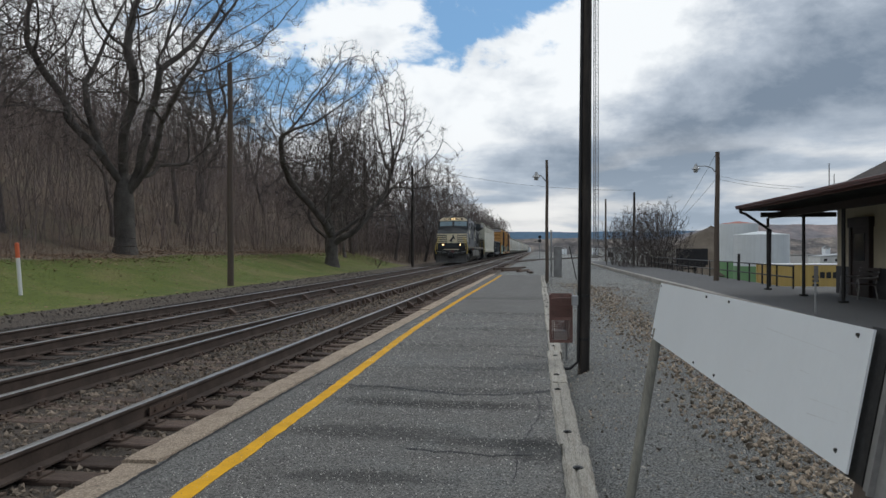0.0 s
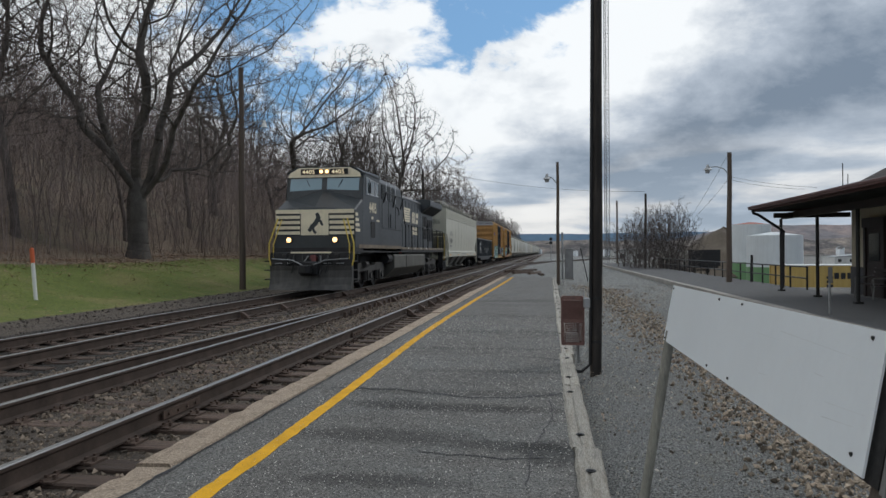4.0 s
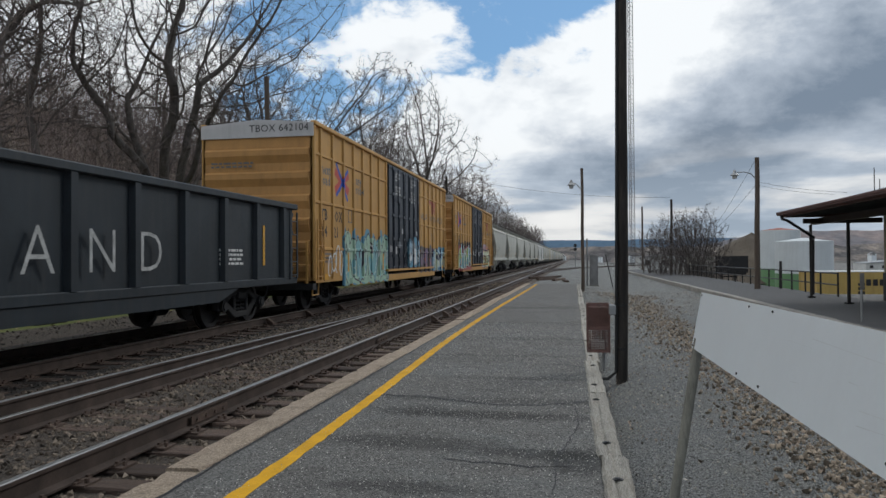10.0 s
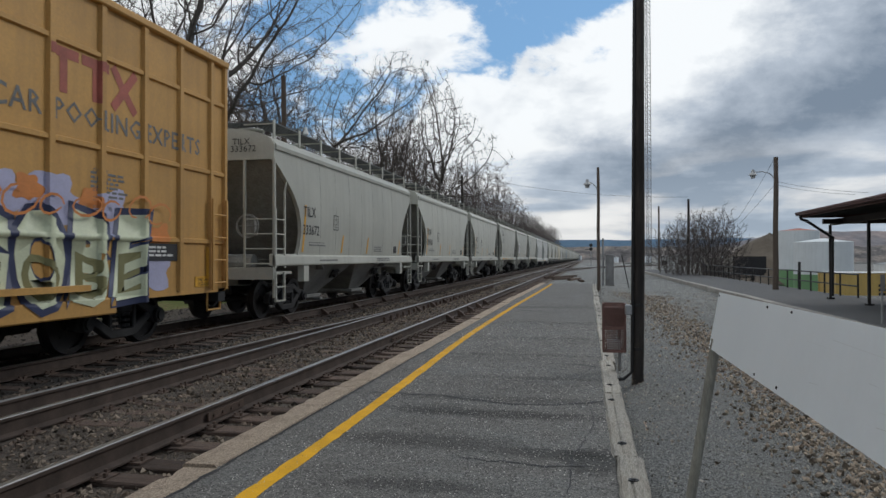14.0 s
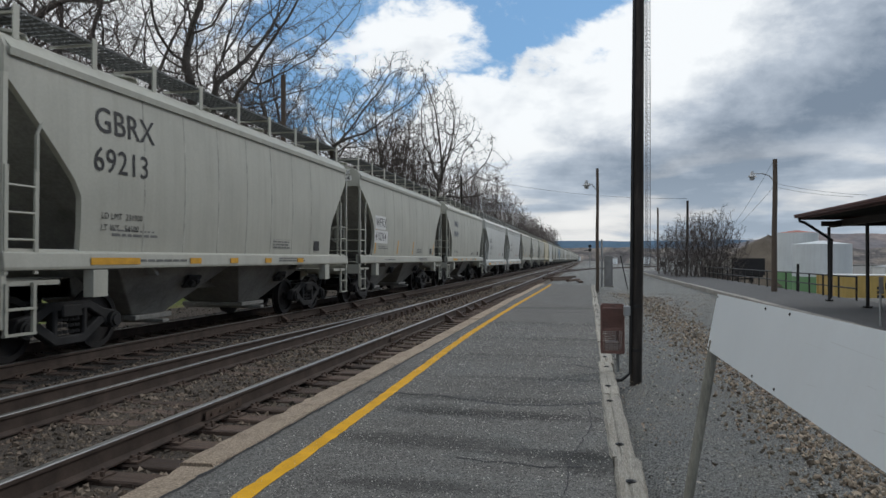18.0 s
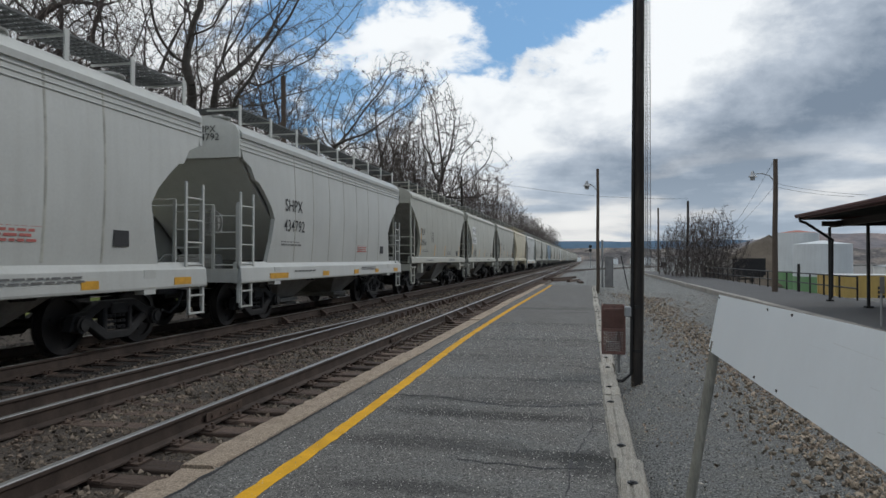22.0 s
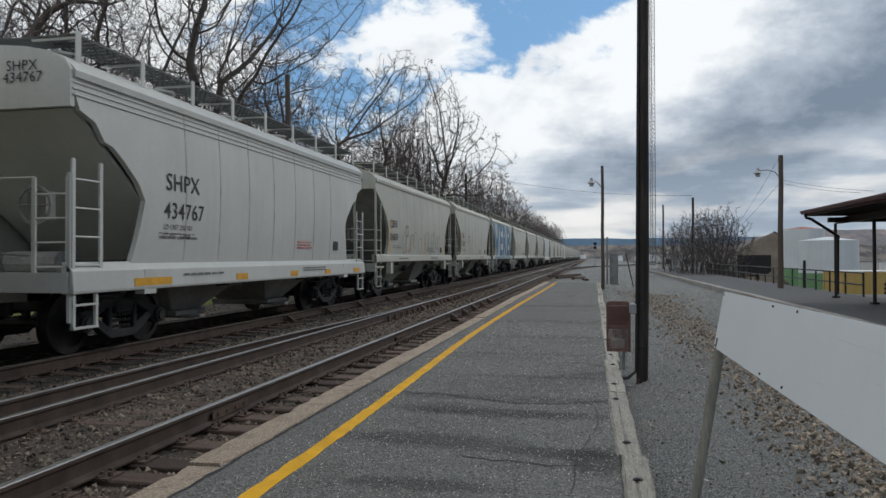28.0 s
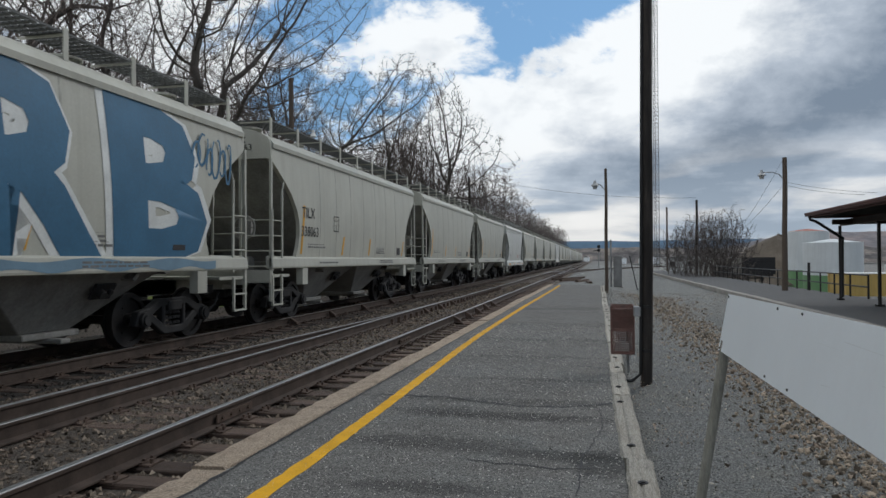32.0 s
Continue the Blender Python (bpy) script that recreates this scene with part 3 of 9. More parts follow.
kerbs = [kerb_piece(i, 3.03, 0.275, 0.30) for i in range(4)]
kerb = empty("kerb", pose(0, 0, 0), "chipped brown concrete kerb along the platform edge", "kerb", kind="structure")
rng = random.Random(5)
for i in range(18):
    y = -13.8 + i * 3.05
    part("kerb_stone", kerbs[i % 4], concrete, kerb, at=pose(-2.815 + rng.uniform(-0.012, 0.012) + 0.10 * step(y, 22, 40), y, 0.012 + rng.uniform(-0.012, 0.01), 0, 0, rng.uniform(-0.15, 0.15)))


def timber_piece(seed, length, w, h):
    rng = random.Random(seed)
    n = 16
    b = Build()
    for i in range(n + 1):
        y = length * i / n + (rng.uniform(-0.03, 0.03) if i in (0, n) else 0)
        j = lambda a: rng.uniform(-a, a)
        b.v += [(j(0.006), y, -h), (j(0.008), y, -0.02 + j(0.006)), (0.02 + j(0.006), y, j(0.004)), (w * 0.35, y, j(0.004)), (w * 0.42, y + j(0.02), -rng.uniform(0.002, 0.018)), (w * 0.5, y, j(0.004)),
                (w - 0.02 + j(0.006), y, j(0.004)), (w + j(0.008), y, -0.025), (w + j(0.006), y, -h)]
        if i:
            o, p = 9 * i, 9 * (i - 1)
            for k in range(8):
                b.f.append((p + k, p + k + 1, o + k + 1, o + k))
    b.f += [tuple(range(9)), tuple(9 * n + k for k in range(8, -1, -1))]
    return b.mesh("timber", old_timber)


timbers = [timber_piece(20 + i, 2.42, 0.19, 0.2) for i in range(4)]
edging = empty("timber_edging", pose(0, 0, 0), "cracked grey weathered timber edging of the platform", "edging", kind="structure")
bolt_me = Build().rod((0, 0, 0), (0, 0, 0.012), 0.018, 8).ring((0, 0, 0.003), "z", 0.018, 0.034, 0.003, 10).mesh("bolt", black_m)
for i in range(21):
    y = -11.9 + 2.45 * i
    if y > 38:
        break
    t = part("timber", timbers[i % 4], old_timber, edging, at=pose(0.155 + rng.uniform(-0.012, 0.012) + 0.04 * step(y, 20, 38), y, 0.02 + rng.uniform(-0.015, 0.012), 0, 0, rng.uniform(-0.5, 0.5)))
    for yy in (0.4, 1.9):
        part("bolt", bolt_me, black_m, t, at=pose(0.09 + rng.uniform(-0.02, 0.02), yy + rng.uniform(-0.2, 0.2), 0.0))

# the station's own platform across the gravel
slab("station_platform", 5.97, 9.6, -12, 88, -0.4, 0.0, asphalt_dark, "dark asphalt platform in front of the station")
slab("station_forecourt", 9.6, 15.5, -12, 29.5, -0.9, -0.003, asphalt, "dark asphalt paving under the station building")
st_kerb = empty("station_kerb", pose(0, 0, 0), "pale worn stone kerb of the station platform", "kerb", kind="structure")
st_me = [kerb_piece(40 + i, 2.4, 0.24, 0.32) for i in range(3)]
for m_ in st_me:
    m_.materials[0] = concrete_grey
for i in range(40):
    y = -9 + 2.42 * i
    part("kerb_stone", st_me[i % 3], concrete_grey, st_kerb, at=pose(5.745 + rng.uniform(-0.015, 0.015), y, 0.006 + rng.uniform(-0.01, 0.012)))


# ---- poles, bin and sign on the near side ----
def wood_pole(name, x, y, h, r0, r1, m, label, lean=(0, 0), z=None, group="line poles"):
    z = ground_z(x, y) - 0.1 if z is None else z
    p = empty(name, pose(x, y, z, lean[0], lean[1]), label, "utility pole", group)
    b = Build().loft([(0.01 * math.sin(i * 1.7), 0, h * i / 6) for i in range(7)], [r0 + (r1 - r0) * i / 6 for i in range(7)], 14)
    part("shaft", b, m, p, smooth=True)
    return p


big = wood_pole("wooden_pole", 0.572, 9.0, 10.2, 0.071, 0.064, creosote, "thick dark creosoted wooden pole with a conduit", (0, 0.55))
part("conduit", Build().path([(-0.3, -0.05, 0.10), (-0.17, -0.055, 0.11), (-0.072, -0.055, 0.2), (-0.068, -0.052, 1.15), (-0.065, -0.05, 3.6), (-0.058, -0.045, 10.0)], 0.02, 8), black_m, big, "black conduit")
part("junction_box", Build().box(-0.155, -0.075, -0.09, 0.05, 0.90, 1.02), galv, big, "grey metal box", bevel=0.008)
for z_ in (1.02, 0.48):
    part("strap", Build().ring((0, 0, z_), "z", 0.070, 0.077, 0.018, 16), black_m, big)


def bin_basket():
    t = empty("litter_bin", pose(0.30, 9.25, 0.0), "rusty red wire mesh litter basket on a thin post", "litter bin")
    z0, z1, w = 0.28, 0.86, 0.135
    part("post", Build().rod((0.07, 0.1, 0.0), (0.07, 0.1, 0.55), 0.02, 8), galv, t)
    fr = Build()
    for z in (z0, (z0 + z1) / 2, z1):
        for a, b_ in (((-w, -w), (w, -w)), ((w, -w), (w, w)), ((w, w), (-w, w)), ((-w, w), (-w, -w))):
            fr.box(min(a[0], b_[0]) - 0.008, max(a[0], b_[0]) + 0.008, min(a[1], b_[1]) - 0.008, max(a[1], b_[1]) + 0.008, z - 0.016, z + 0.016)
    for a in (-w, w):
        for b_ in (-w, w):
            fr.box(a - 0.01, a + 0.01, b_ - 0.01, b_ + 0.01, z0, z1)
    part("rim", fr, rust_can, t)
    for k, (ax, sg) in enumerate((("x", -1), ("x", 1), ("y", -1), ("y", 1))):
        me_ = Build()
        n = 13
        for i in range(1, n):
            o = -w + 2 * w * i / n
            z = z0 + (z1 - z0) * i / n
            for lo in (0, 1):
                za = z0 if lo == 0 else (z0 + z1) / 2
                zb = (z0 + z1) / 2 if lo == 0 else z1
                if ax == "y":
                    me_.box(o - 0.0028, o + 0.0028, sg * w - 0.002, sg * w + 0.002, za, zb)
                else:
                    me_.box(sg * w - 0.002, sg * w + 0.002, o - 0.0028, o + 0.0028, za, zb)
        m = 26
        for i in range(1, m):
            z = z0 + (z1 - z0) * i / m
            if ax == "y":
                me_.box(-w, w, sg * w - 0.003, sg * w + 0.003, z - 0.0028, z + 0.0028)
            else:
                me_.box(sg * w - 0.003, sg * w + 0.003, -w, w, z - 0.0028, z + 0.0028)
        part("mesh_side", me_, rust_can, t)
    part("liner", Build().box(-w + 0.01, w - 0.01, -w + 0.01, w - 0.01, (z0 + z1) / 2 + 0.02, z1 - 0.03), rust_can, t, "rust-stained metal liner")
    part("litter", Build().box(-0.09, 0.08, -0.1, 0.1, z0 + 0.02, z0 + 0.12), patch_white, t, "pale rubbish in the basket")
    part("base", Build().box(-w, w, -w, w, z0 - 0.01, z0), rust_can, t)
    return t


bin_basket()


scratch_m = mat("scratched_paint", (0.66, 0.69, 0.71), 0.6, var=0.1, bump=0)


def blank_sign():
    t = empty("station_sign", pose(0.62, 4.01, 0.0), "long blank white sign board on leaning posts", "sign")
    # a 2.45 x 0.30 m board along the track, leaning a little; s runs from its far end, up from its lower edge
    foot, run, up_ = Vector((0, 0, 0.967)), Vector((0.013, -2.45, 0.018)), Vector((0.055, 0, 0.300))
    nrm = run.cross(up_).normalized()
    if nrm.x > 0:
        nrm = -nrm

    def P(s, u, off=0.0):
        return foot + run * s + up_ * u + nrm * off

    bd = Build()
    bd.add([P(0, 0), P(1, 0), P(1, 1), P(0, 1), P(0, 0, -0.005), P(1, 0, -0.005), P(1, 1, -0.005), P(0, 1, -0.005)], [(0, 1, 2, 3), (7, 6, 5, 4), (0, 4, 5, 1), (1, 5, 6, 2), (2, 6, 7, 3), (3, 7, 4, 0)])
    part("board", bd, sign_white, t)
    for s_, u in ((0.014, 0.95), (0.012, 0.05), (0.427, 0.95), (0.562, 0.955), (0.423, 0.06), (0.556, 0.07), (0.975, 0.94), (0.975, 0.11)):
        q = P(s_, u)
        part("bolt", Build().rod(q, q + nrm * 0.005, 0.0042, 8).rod(q + nrm * 0.0005 - up_ * 0.02, q + nrm * 0.001 - up_ * 0.012, 0.002, 5), black_m, t)
    for s0, u0, s1, u1 in ((0.65, 0.70, 0.743, 0.70), (0.741, 0.79, 0.995, 0.76), (0.90, 0.36, 0.985, 0.40), (0.899, 0.24, 0.969, 0.29), (0.689, 0.31, 0.723, 0.33), (0.865, 0.54, 0.888, 0.54)):
        p, q, w_ = P(s0, u0, 0.0012), P(s1, u1, 0.0012), up_ * 0.0035
        part("scratch", Build().add([p - w_, q - w_ * 0.4, q + w_ * 0.4, p + w_], [(0, 1, 2, 3)]), scratch_m, t)
    part("post", Build().rod((-0.155, -0.04, -0.15), (0.03, -0.06, 1.02), 0.027, 10), mat("weathered_stake", (0.24, 0.235, 0.205), 0.85, var=0.35, scale=4, fine=30, bump=0.5, depth=0.006, stretch=(4, 4, 0.6)), t, "leaning weathered grey post")
    # the near end: a black strip standing for the shaded gap, a grey channel and a wooden post under it
    def slab_(s0, s1, u0, u1, o0, o1):
        return Build().add([P(s0, u0, o0), P(s1, u0, o0), P(s1, u1, o0), P(s0, u1, o0), P(s0, u0, o1), P(s1, u0, o1), P(s1, u1, o1), P(s0, u1, o1)], [(0, 1, 2, 3), (7, 6, 5, 4), (0, 4, 5, 1), (1, 5, 6, 2), (2, 6, 7, 3), (3, 7, 4, 0)])
    part("rubber_strip", slab_(0.985, 1.018, -0.03, 1.02, -0.013, -0.03), black_m, t)
    part("channel_post", slab_(1.018, 1.075, -0.05, 1.03, -0.016, -0.022), dull_steel, t, "grey steel channel at the end of the board")
    part("channel_flange", slab_(1.034, 1.037, -0.05, 1.03, -0.004, -0.018), dull_steel, t)
    part("wooden_post", slab_(1.0, 1.045, -3.6, -0.04, -0.02, -0.10), pole_grey, t, "weathered wooden post under the board")
    return t


blank_sign()


def lamp_pole(x, y, h, r, label, arm, lean=(0, 0)):
    p = wood_pole("lamp_pole", x, y, h, r, r * 0.75, pole_grey, label, lean, group="lamp poles")
    z = h - 0.75
    part("arm", Build().path([(-0.05, 0, z - 0.25), (-0.25, 0, z), (-0.55, 0, z + 0.1), (-arm, 0, z + 0.08)], 0.022, 6), galv, p)
    lamp = part("lamp_head", Build().rod((-arm - 0.02, 0, z + 0.06), (-arm - 0.02, 0, z + 0.2), 0.09, 12, 0.05).rod((-arm - 0.02, 0, z - 0.05), (-arm - 0.02, 0, z + 0.06), 0.20, 14, 0.09), galv, p)
    part("lens", Build().rod((-arm - 0.02, 0, z - 0.2), (-arm - 0.02, 0, z - 0.05), 0.09, 12, 0.12), mat("lamp_glass", (0.35, 0.36, 0.36), 0.25, var=0.05, bump=0), lamp)
    return p


lamp_pole(0.45, 33.9, 5.85, 0.085, "weathered wooden pole with a small gooseneck lamp", 0.48)
lamp_pole(8.26, 34.3, 6.3, 0.13, "weathered wooden pole with a gooseneck lamp and wires", 0.95, (0, 0.6))
wood_pole("wooden_pole", 8.75, 66.5, 7.0, 0.12, 0.10, creosote, "dark wooden pole behind the bushes", (0, 0.5))
wood_pole("wooden_pole", 9.2, 98.0, 8.6, 0.13, 0.11, pole_grey, "grey wooden pole in the distance")
lp = wood_pole("wooden_pole", -12.4, 27.4, 9.2, 0.13, 0.10, pole_grey, "tall weathered wooden pole on the grass bank", (0, -0.2))
part("arm", Build().path([(0, 0, 6.75), (0.6, 0, 6.95), (0.95, 0, 6.95)], 0.02, 6), galv, lp)
part("lamp_head", Build().rod((0.98, 0, 6.72), (0.98, 0, 6.86), 0.13, 12, 0.08).rod((0.98, 0, 6.86), (0.98, 0, 7.0), 0.06, 10), patch_white, lp, "white lamp head")
wood_pole("wooden_pole", -11.35, 63.8, 9.3, 0.14, 0.10, creosote, "dark wooden pole beside the track")
stake = empty("marker_stake", pose(-13.9, 17.5, ground_z(-13.9, 17.5) - 0.1, 0, -5.0), "leaning white marker stake with an orange top", "marker stake")
part("shaft", Build().rod((0, 0, 0), (0, 0, 1.12), 0.05, 10), patch_white, stake)
part("tip", Build().rod((0, 0, 1.12), (0, 0, 1.5), 0.055, 10).rod((0, 0, 1.5), (0, 0, 1.54), 0.055, 10, 0.03), mat("orange_plastic", (0.62, 0.13, 0.05), 0.5, var=0.1, bump=0), stake, "orange tip")
st2 = empty("leaning_stick", pose(-12.6, 55.0, ground_z(-12.6, 55.0), 0, 28), "pale leaning stick in the dry brush", "stick")
part("shaft", Build().rod((0, 0, 0), (0, 0, 1.2), 0.03, 6), pole_grey, st2)

# relay cabinets beyond the platform's end
cabi = empty("relay_cabinet", pose(1.1, 39.0, -0.1), "narrow grey metal relay cabinet on a base", "relay cabinet")
part("body", Build().box(-0.22, 0.22, -0.2, 0.2, 0.08, 1.72), dull_steel, cabi, bevel=0.015)
part("base", Build().box(-0.28, 0.28, -0.25, 0.25, 0, 0.08), concrete_grey, cabi)
part("door", Build().box(-0.18, 0.18, -0.212, -0.202, 0.2, 1.6), dull_steel, cabi)
part("pipe", Build().rod((-0.35, 0, 0), (-0.35, 0, 2.6), 0.05, 8), galv, cabi)
wire_stake = empty("leaning_rod", pose(2.0, 37.0, -0.1, 0, -12), "thin dark leaning steel rod in the gravel", "rod")
part("shaft", Build().rod((0, 0, 0), (0, 0, 1.75), 0.025, 6), black_m, wire_stake)
sig = empty("railway_signal", pose(0.4, 118.0, -0.1), "distant black railway signal mast with round heads", "signal")
part("mast", Build().rod((0, 0, 0), (0, 0, 3.9), 0.06, 8), galv, sig)
for z in (3.0, 3.62):
    hd = part("signal_head", Build().rod((0, -0.25, z), (0, 0.1, z), 0.27, 14), black_m, sig)
    part("hood", Build().rod((0, -0.5, z + 0.05), (0, -0.25, z + 0.05), 0.14, 8), black_m, hd)
part("bracket", Build().rod((0, 0, 3.0), (-0.9, 0, 2.9), 0.05, 6), black_m, sig)

# guyed lattice mast
mast_m = mat("dark_mast_steel", (0.12, 0.12, 0.125), 0.6, metal=0.3, var=0.15, bump=0)
mast = empty("radio_mast", pose(17.3, 215, -1.0), "tall thin grey lattice radio mast", "radio mast")
for k in range(3):
    a = 2 * math.pi * k / 3 + 0.3
    part("mast_leg", Build().rod((0.85 * math.cos(a), 0.85 * math.sin(a), 0), (0.85 * math.cos(a), 0.85 * math.sin(a), 98), 0.08, 6), mast_m, mast)
br_ = Build()
for i in range(82):
    z = 1.2 * i
    for k in range(3):
        a, c = 2 * math.pi * k / 3 + 0.3, 2 * math.pi * (k + 1) / 3 + 0.3
        br_.rod((0.85 * math.cos(a), 0.85 * math.sin(a), z), (0.85 * math.cos(c), 0.85 * math.sin(c), z + 1.2), 0.045, 3, cap=False)
        br_.rod((0.85 * math.cos(a), 0.85 * math.sin(a), z), (0.85 * math.cos(c), 0.85 * math.sin(c), z), 0.045, 3, cap=False)
part("lacing", br_, mast_m, mast)


# ---- station ----
cream = mat("cream_wall_paint", (0.50, 0.45, 0.34), 0.8, var=0.1, scale=1.2, fine=25, bump=0.1, streak=0.15)
brown_m = mat("dark_brown_paint", (0.030, 0.020, 0.018), 0.6, var=0.25, scale=2, bump=0.1)
fascia_m = mat("maroon_fascia_paint", (0.085, 0.035, 0.030), 0.6, var=0.2, scale=2, bump=0.1)
shingle_m = mat("roof_shingles", (0.055, 0.045, 0.042), 0.9, var=0.3, scale=2, fine=18, bump=0.5, depth=0.02)
soffit_m = mat("grey_soffit_boards", (0.10, 0.10, 0.098), 0.8, var=0.2, scale=2, bump=0.1, stretch=(1, 8, 1))
wains = mat("dark_grey_wainscot", (0.055, 0.055, 0.06), 0.7, var=0.2, scale=2, bump=0.1)


def station():
    st = empty("station_building", pose(0, 0, 0), "old cream railway station with a deep dark canopy roof", "station")
    y0, y1 = -8.0, 25.3
    part("wall", Build().box(10., 10.25, y0, y1, 0.9, 3.05).box(10.25, 15.2, y1 - 0.25, y1, 0.9, 3.05).box(15.0, 15.2, y0, y1 - 0.25, 0.9, 3.05).box(10.25, 15.0, y0, y0 + 0.25, 0.9, 3.05), cream, st)
    part("wainscot", Build().box(9.97, 10.25, y0, y1 + 0.03, 0, 0.9).box(10.25, 15.2, y1 - 0.25, y1 + 0.03, 0, 0.9), wains, st)
    for y in (22.85, 17.6, 13.0):
        dr = part("door", Build().box(9.9, 10., y, y + 1.1, 0, 2.15), brown_m, st, "dark brown wooden door")
        part("door_frame", Build().box(9.86, 10., y - 0.14, y, 0, 2.4).box(9.86, 10., y + 1.1, y + 1.24, 0, 2.4).box(9.84, 10., y - 0.2, y + 1.3, 2.15, 2.45), brown_m, st)
        part("glass", Build().box(9.885, 9.9, y + 0.2, y + 0.9, 1.1, 1.95), mat("door_glass", (0.03, 0.035, 0.04), 0.1, var=0.05, bump=0) if y == 22.85 else bpy.data.materials["door_glass"], dr)
    for y in (19.6, 15.2):
        w = part("window", Build().box(9.92, 10., y, y + 1.0, 1.0, 2.2), bpy.data.materials["door_glass"], st)
        part("window_frame", Build().box(9.88, 10., y - 0.1, y, 0.95, 2.3).box(9.88, 10., y + 1.0, y + 1.1, 0.95, 2.3).box(9.88, 10., y, y + 1.0, 2.2, 2.3).box(9.89, 10., y, y + 1.0, 1.57, 1.63), brown_m, w)
        part("window_sill", Build().box(9.82, 10., y - 0.12, y + 1.12, 0.9, 0.97), concrete_grey, w)
    # canopy: sloping roof from the gutter up to the hipped main roof
    rf = Build()
    e, yb, ye = 7.15, y0 - 1.0, 26.4
    rf.add([(e, yb, 2.98), (e, ye, 2.98), (10.6, ye - 0.3, 3.82), (10.6, yb, 3.82), (12.7, ye - 3.2, 5.3), (12.7, yb, 5.3), (15.9, ye, 2.98), (15.9, yb, 2.98), (14.4, ye - 0.3, 3.82)],
           [(0, 1, 2, 3), (3, 2, 4, 5), (5, 4, 6, 7), (1, 6, 8, 2), (2, 8, 6, 4)])
    part("roof", rf, shingle_m, st)
    part("soffit", Build().add([(e + 0.05, yb, 2.90), (e + 0.05, ye - 0.05, 2.90), (10., ye - 0.05, 3.12), (10., yb, 3.12), (e + 0.05, yb, 2.93), (e + 0.05, ye - 0.05, 2.93), (10., ye - 0.05, 3.15), (10., yb, 3.15)],
                               [(3, 2, 1, 0), (4, 5, 6, 7), (0, 1, 5, 4), (1, 2, 6, 5), (2, 3, 7, 6), (3, 0, 4, 7)]).box(10., 15.8, y1, ye - 0.05, 3.08, 3.12), soffit_m, st)
    part("fascia", Build().box(e - 0.02, e + 0.03, yb, ye, 2.82, 2.99).box(e + 0.03, 15.9, ye - 0.03, ye + 0.02, 2.82, 2.99), fascia_m, st)
    part("gutter", Build().box(e - 0.13, e - 0.02, yb, ye, 2.88, 2.97).box(e - 0.15, e - 0.12, yb, ye, 2.93, 3.0), fascia_m, st, bevel=0.01)
    yy = ye - 0.35
    part("downspout", Build().path([(e - 0.07, yy, 2.88), (e - 0.05, yy, 2.76), (e + 0.12, yy, 2.70), (8.2, 26.35, 2.12), (8.26, 26.62, 2.0), (8.26, 26.68, 0.12)], 0.05, 8), black_m, st, "black downspout")
    ry = yb
    while ry < ye:
        part("rafter", Build().prism([(e + 0.1, 2.80), (10., 2.98), (10., 3.10), (e + 0.1, 2.91)], ry, ry + 0.07, "y"), soffit_m, st)
        ry += 1.45
    part("end_beam", Build().box(7.6, 10., 25.35, 25.5, 2.56, 2.72), brown_m, st)
    part("long_beam", Build().box(8.18, 8.34, yb, 26.6, 2.56, 2.76), brown_m, st)
    for y in (26.85, 23.4, 20.5, 17.2, 13.9, 10.6, 7.3, 4.0):
        part("canopy_post", Build().rod((8.26, y, 0), (8.26, y, 2.58), 0.05, 10).box(8.16, 8.36, y - 0.1, y + 0.1, 0, 0.06), black_m, st)
    for x, y in ((9.4, 24.5), (9.7, 22.5)):
        part("ceiling_lamp", Build().rod((x, y, 2.85), (x, y, 3.0), 0.07, 10), galv, st)
    for x, y in ((7.7, 20.0), (9.0, 23.0)):
        part("aerial", Build().rod((x, y, 3.1), (x, y, 3.75), 0.012, 5), black_m, st)
    return st


station()


def bench(x, y, turn):
    t = empty("bench", pose(x, y, 0, 0, 0, turn), "dark slatted station bench with curved iron ends", "bench", "benches under the canopy")
    for i in range(4):
        part("seat_slat", Build().box(-0.7, 0.7, -0.22 + 0.12 * i, -0.13 + 0.12 * i, 0.42, 0.45), brown_m, t)
    for i in range(3):
        part("back_slat", Build().box(-0.7, 0.7, 0.26 + 0.03 * i, 0.29 + 0.03 * i, 0.55 + 0.13 * i, 0.64 + 0.13 * i), brown_m, t)
    for s in (-0.62, 0.62):
        part("iron_end", Build().path([(s, -0.25, 0), (s, -0.2, 0.42), (s, 0.24, 0.42), (s, 0.36, 0.92)], 0.025, 6).path([(s, 0.3, 0), (s, 0.22, 0.42)], 0.025, 6).path([(s, -0.22, 0.42), (s, -0.22, 0.62), (s, 0.28, 0.64)], 0.02, 6), dull_steel, t)
    return t


bench(9.45, 22.5, -90)


# ---- beyond the station ----
def rail_fence():
    f = empty("fence", pose(0, 0, 0), "low black pipe fence along the platform's back edge", "fence")
    x, y0, y1 = 9.35, 27.5, 62.0
    n = 19
    for i in range(n + 1):
        y = y0 + (y1 - y0) * i / n
        part("post", Build().rod((x, y, -0.25), (x, y, 0.86), 0.035, 8), black_m, f)
    for z in (0.84, 0.42):
        part("rail", Build().rod((x, y0, z), (x, y1, z), 0.028, 8), black_m, f)
    part("gate_post", Build().rod((x, 34.6, -0.25), (x, 34.6, 1.25), 0.06, 8), black_m, f)


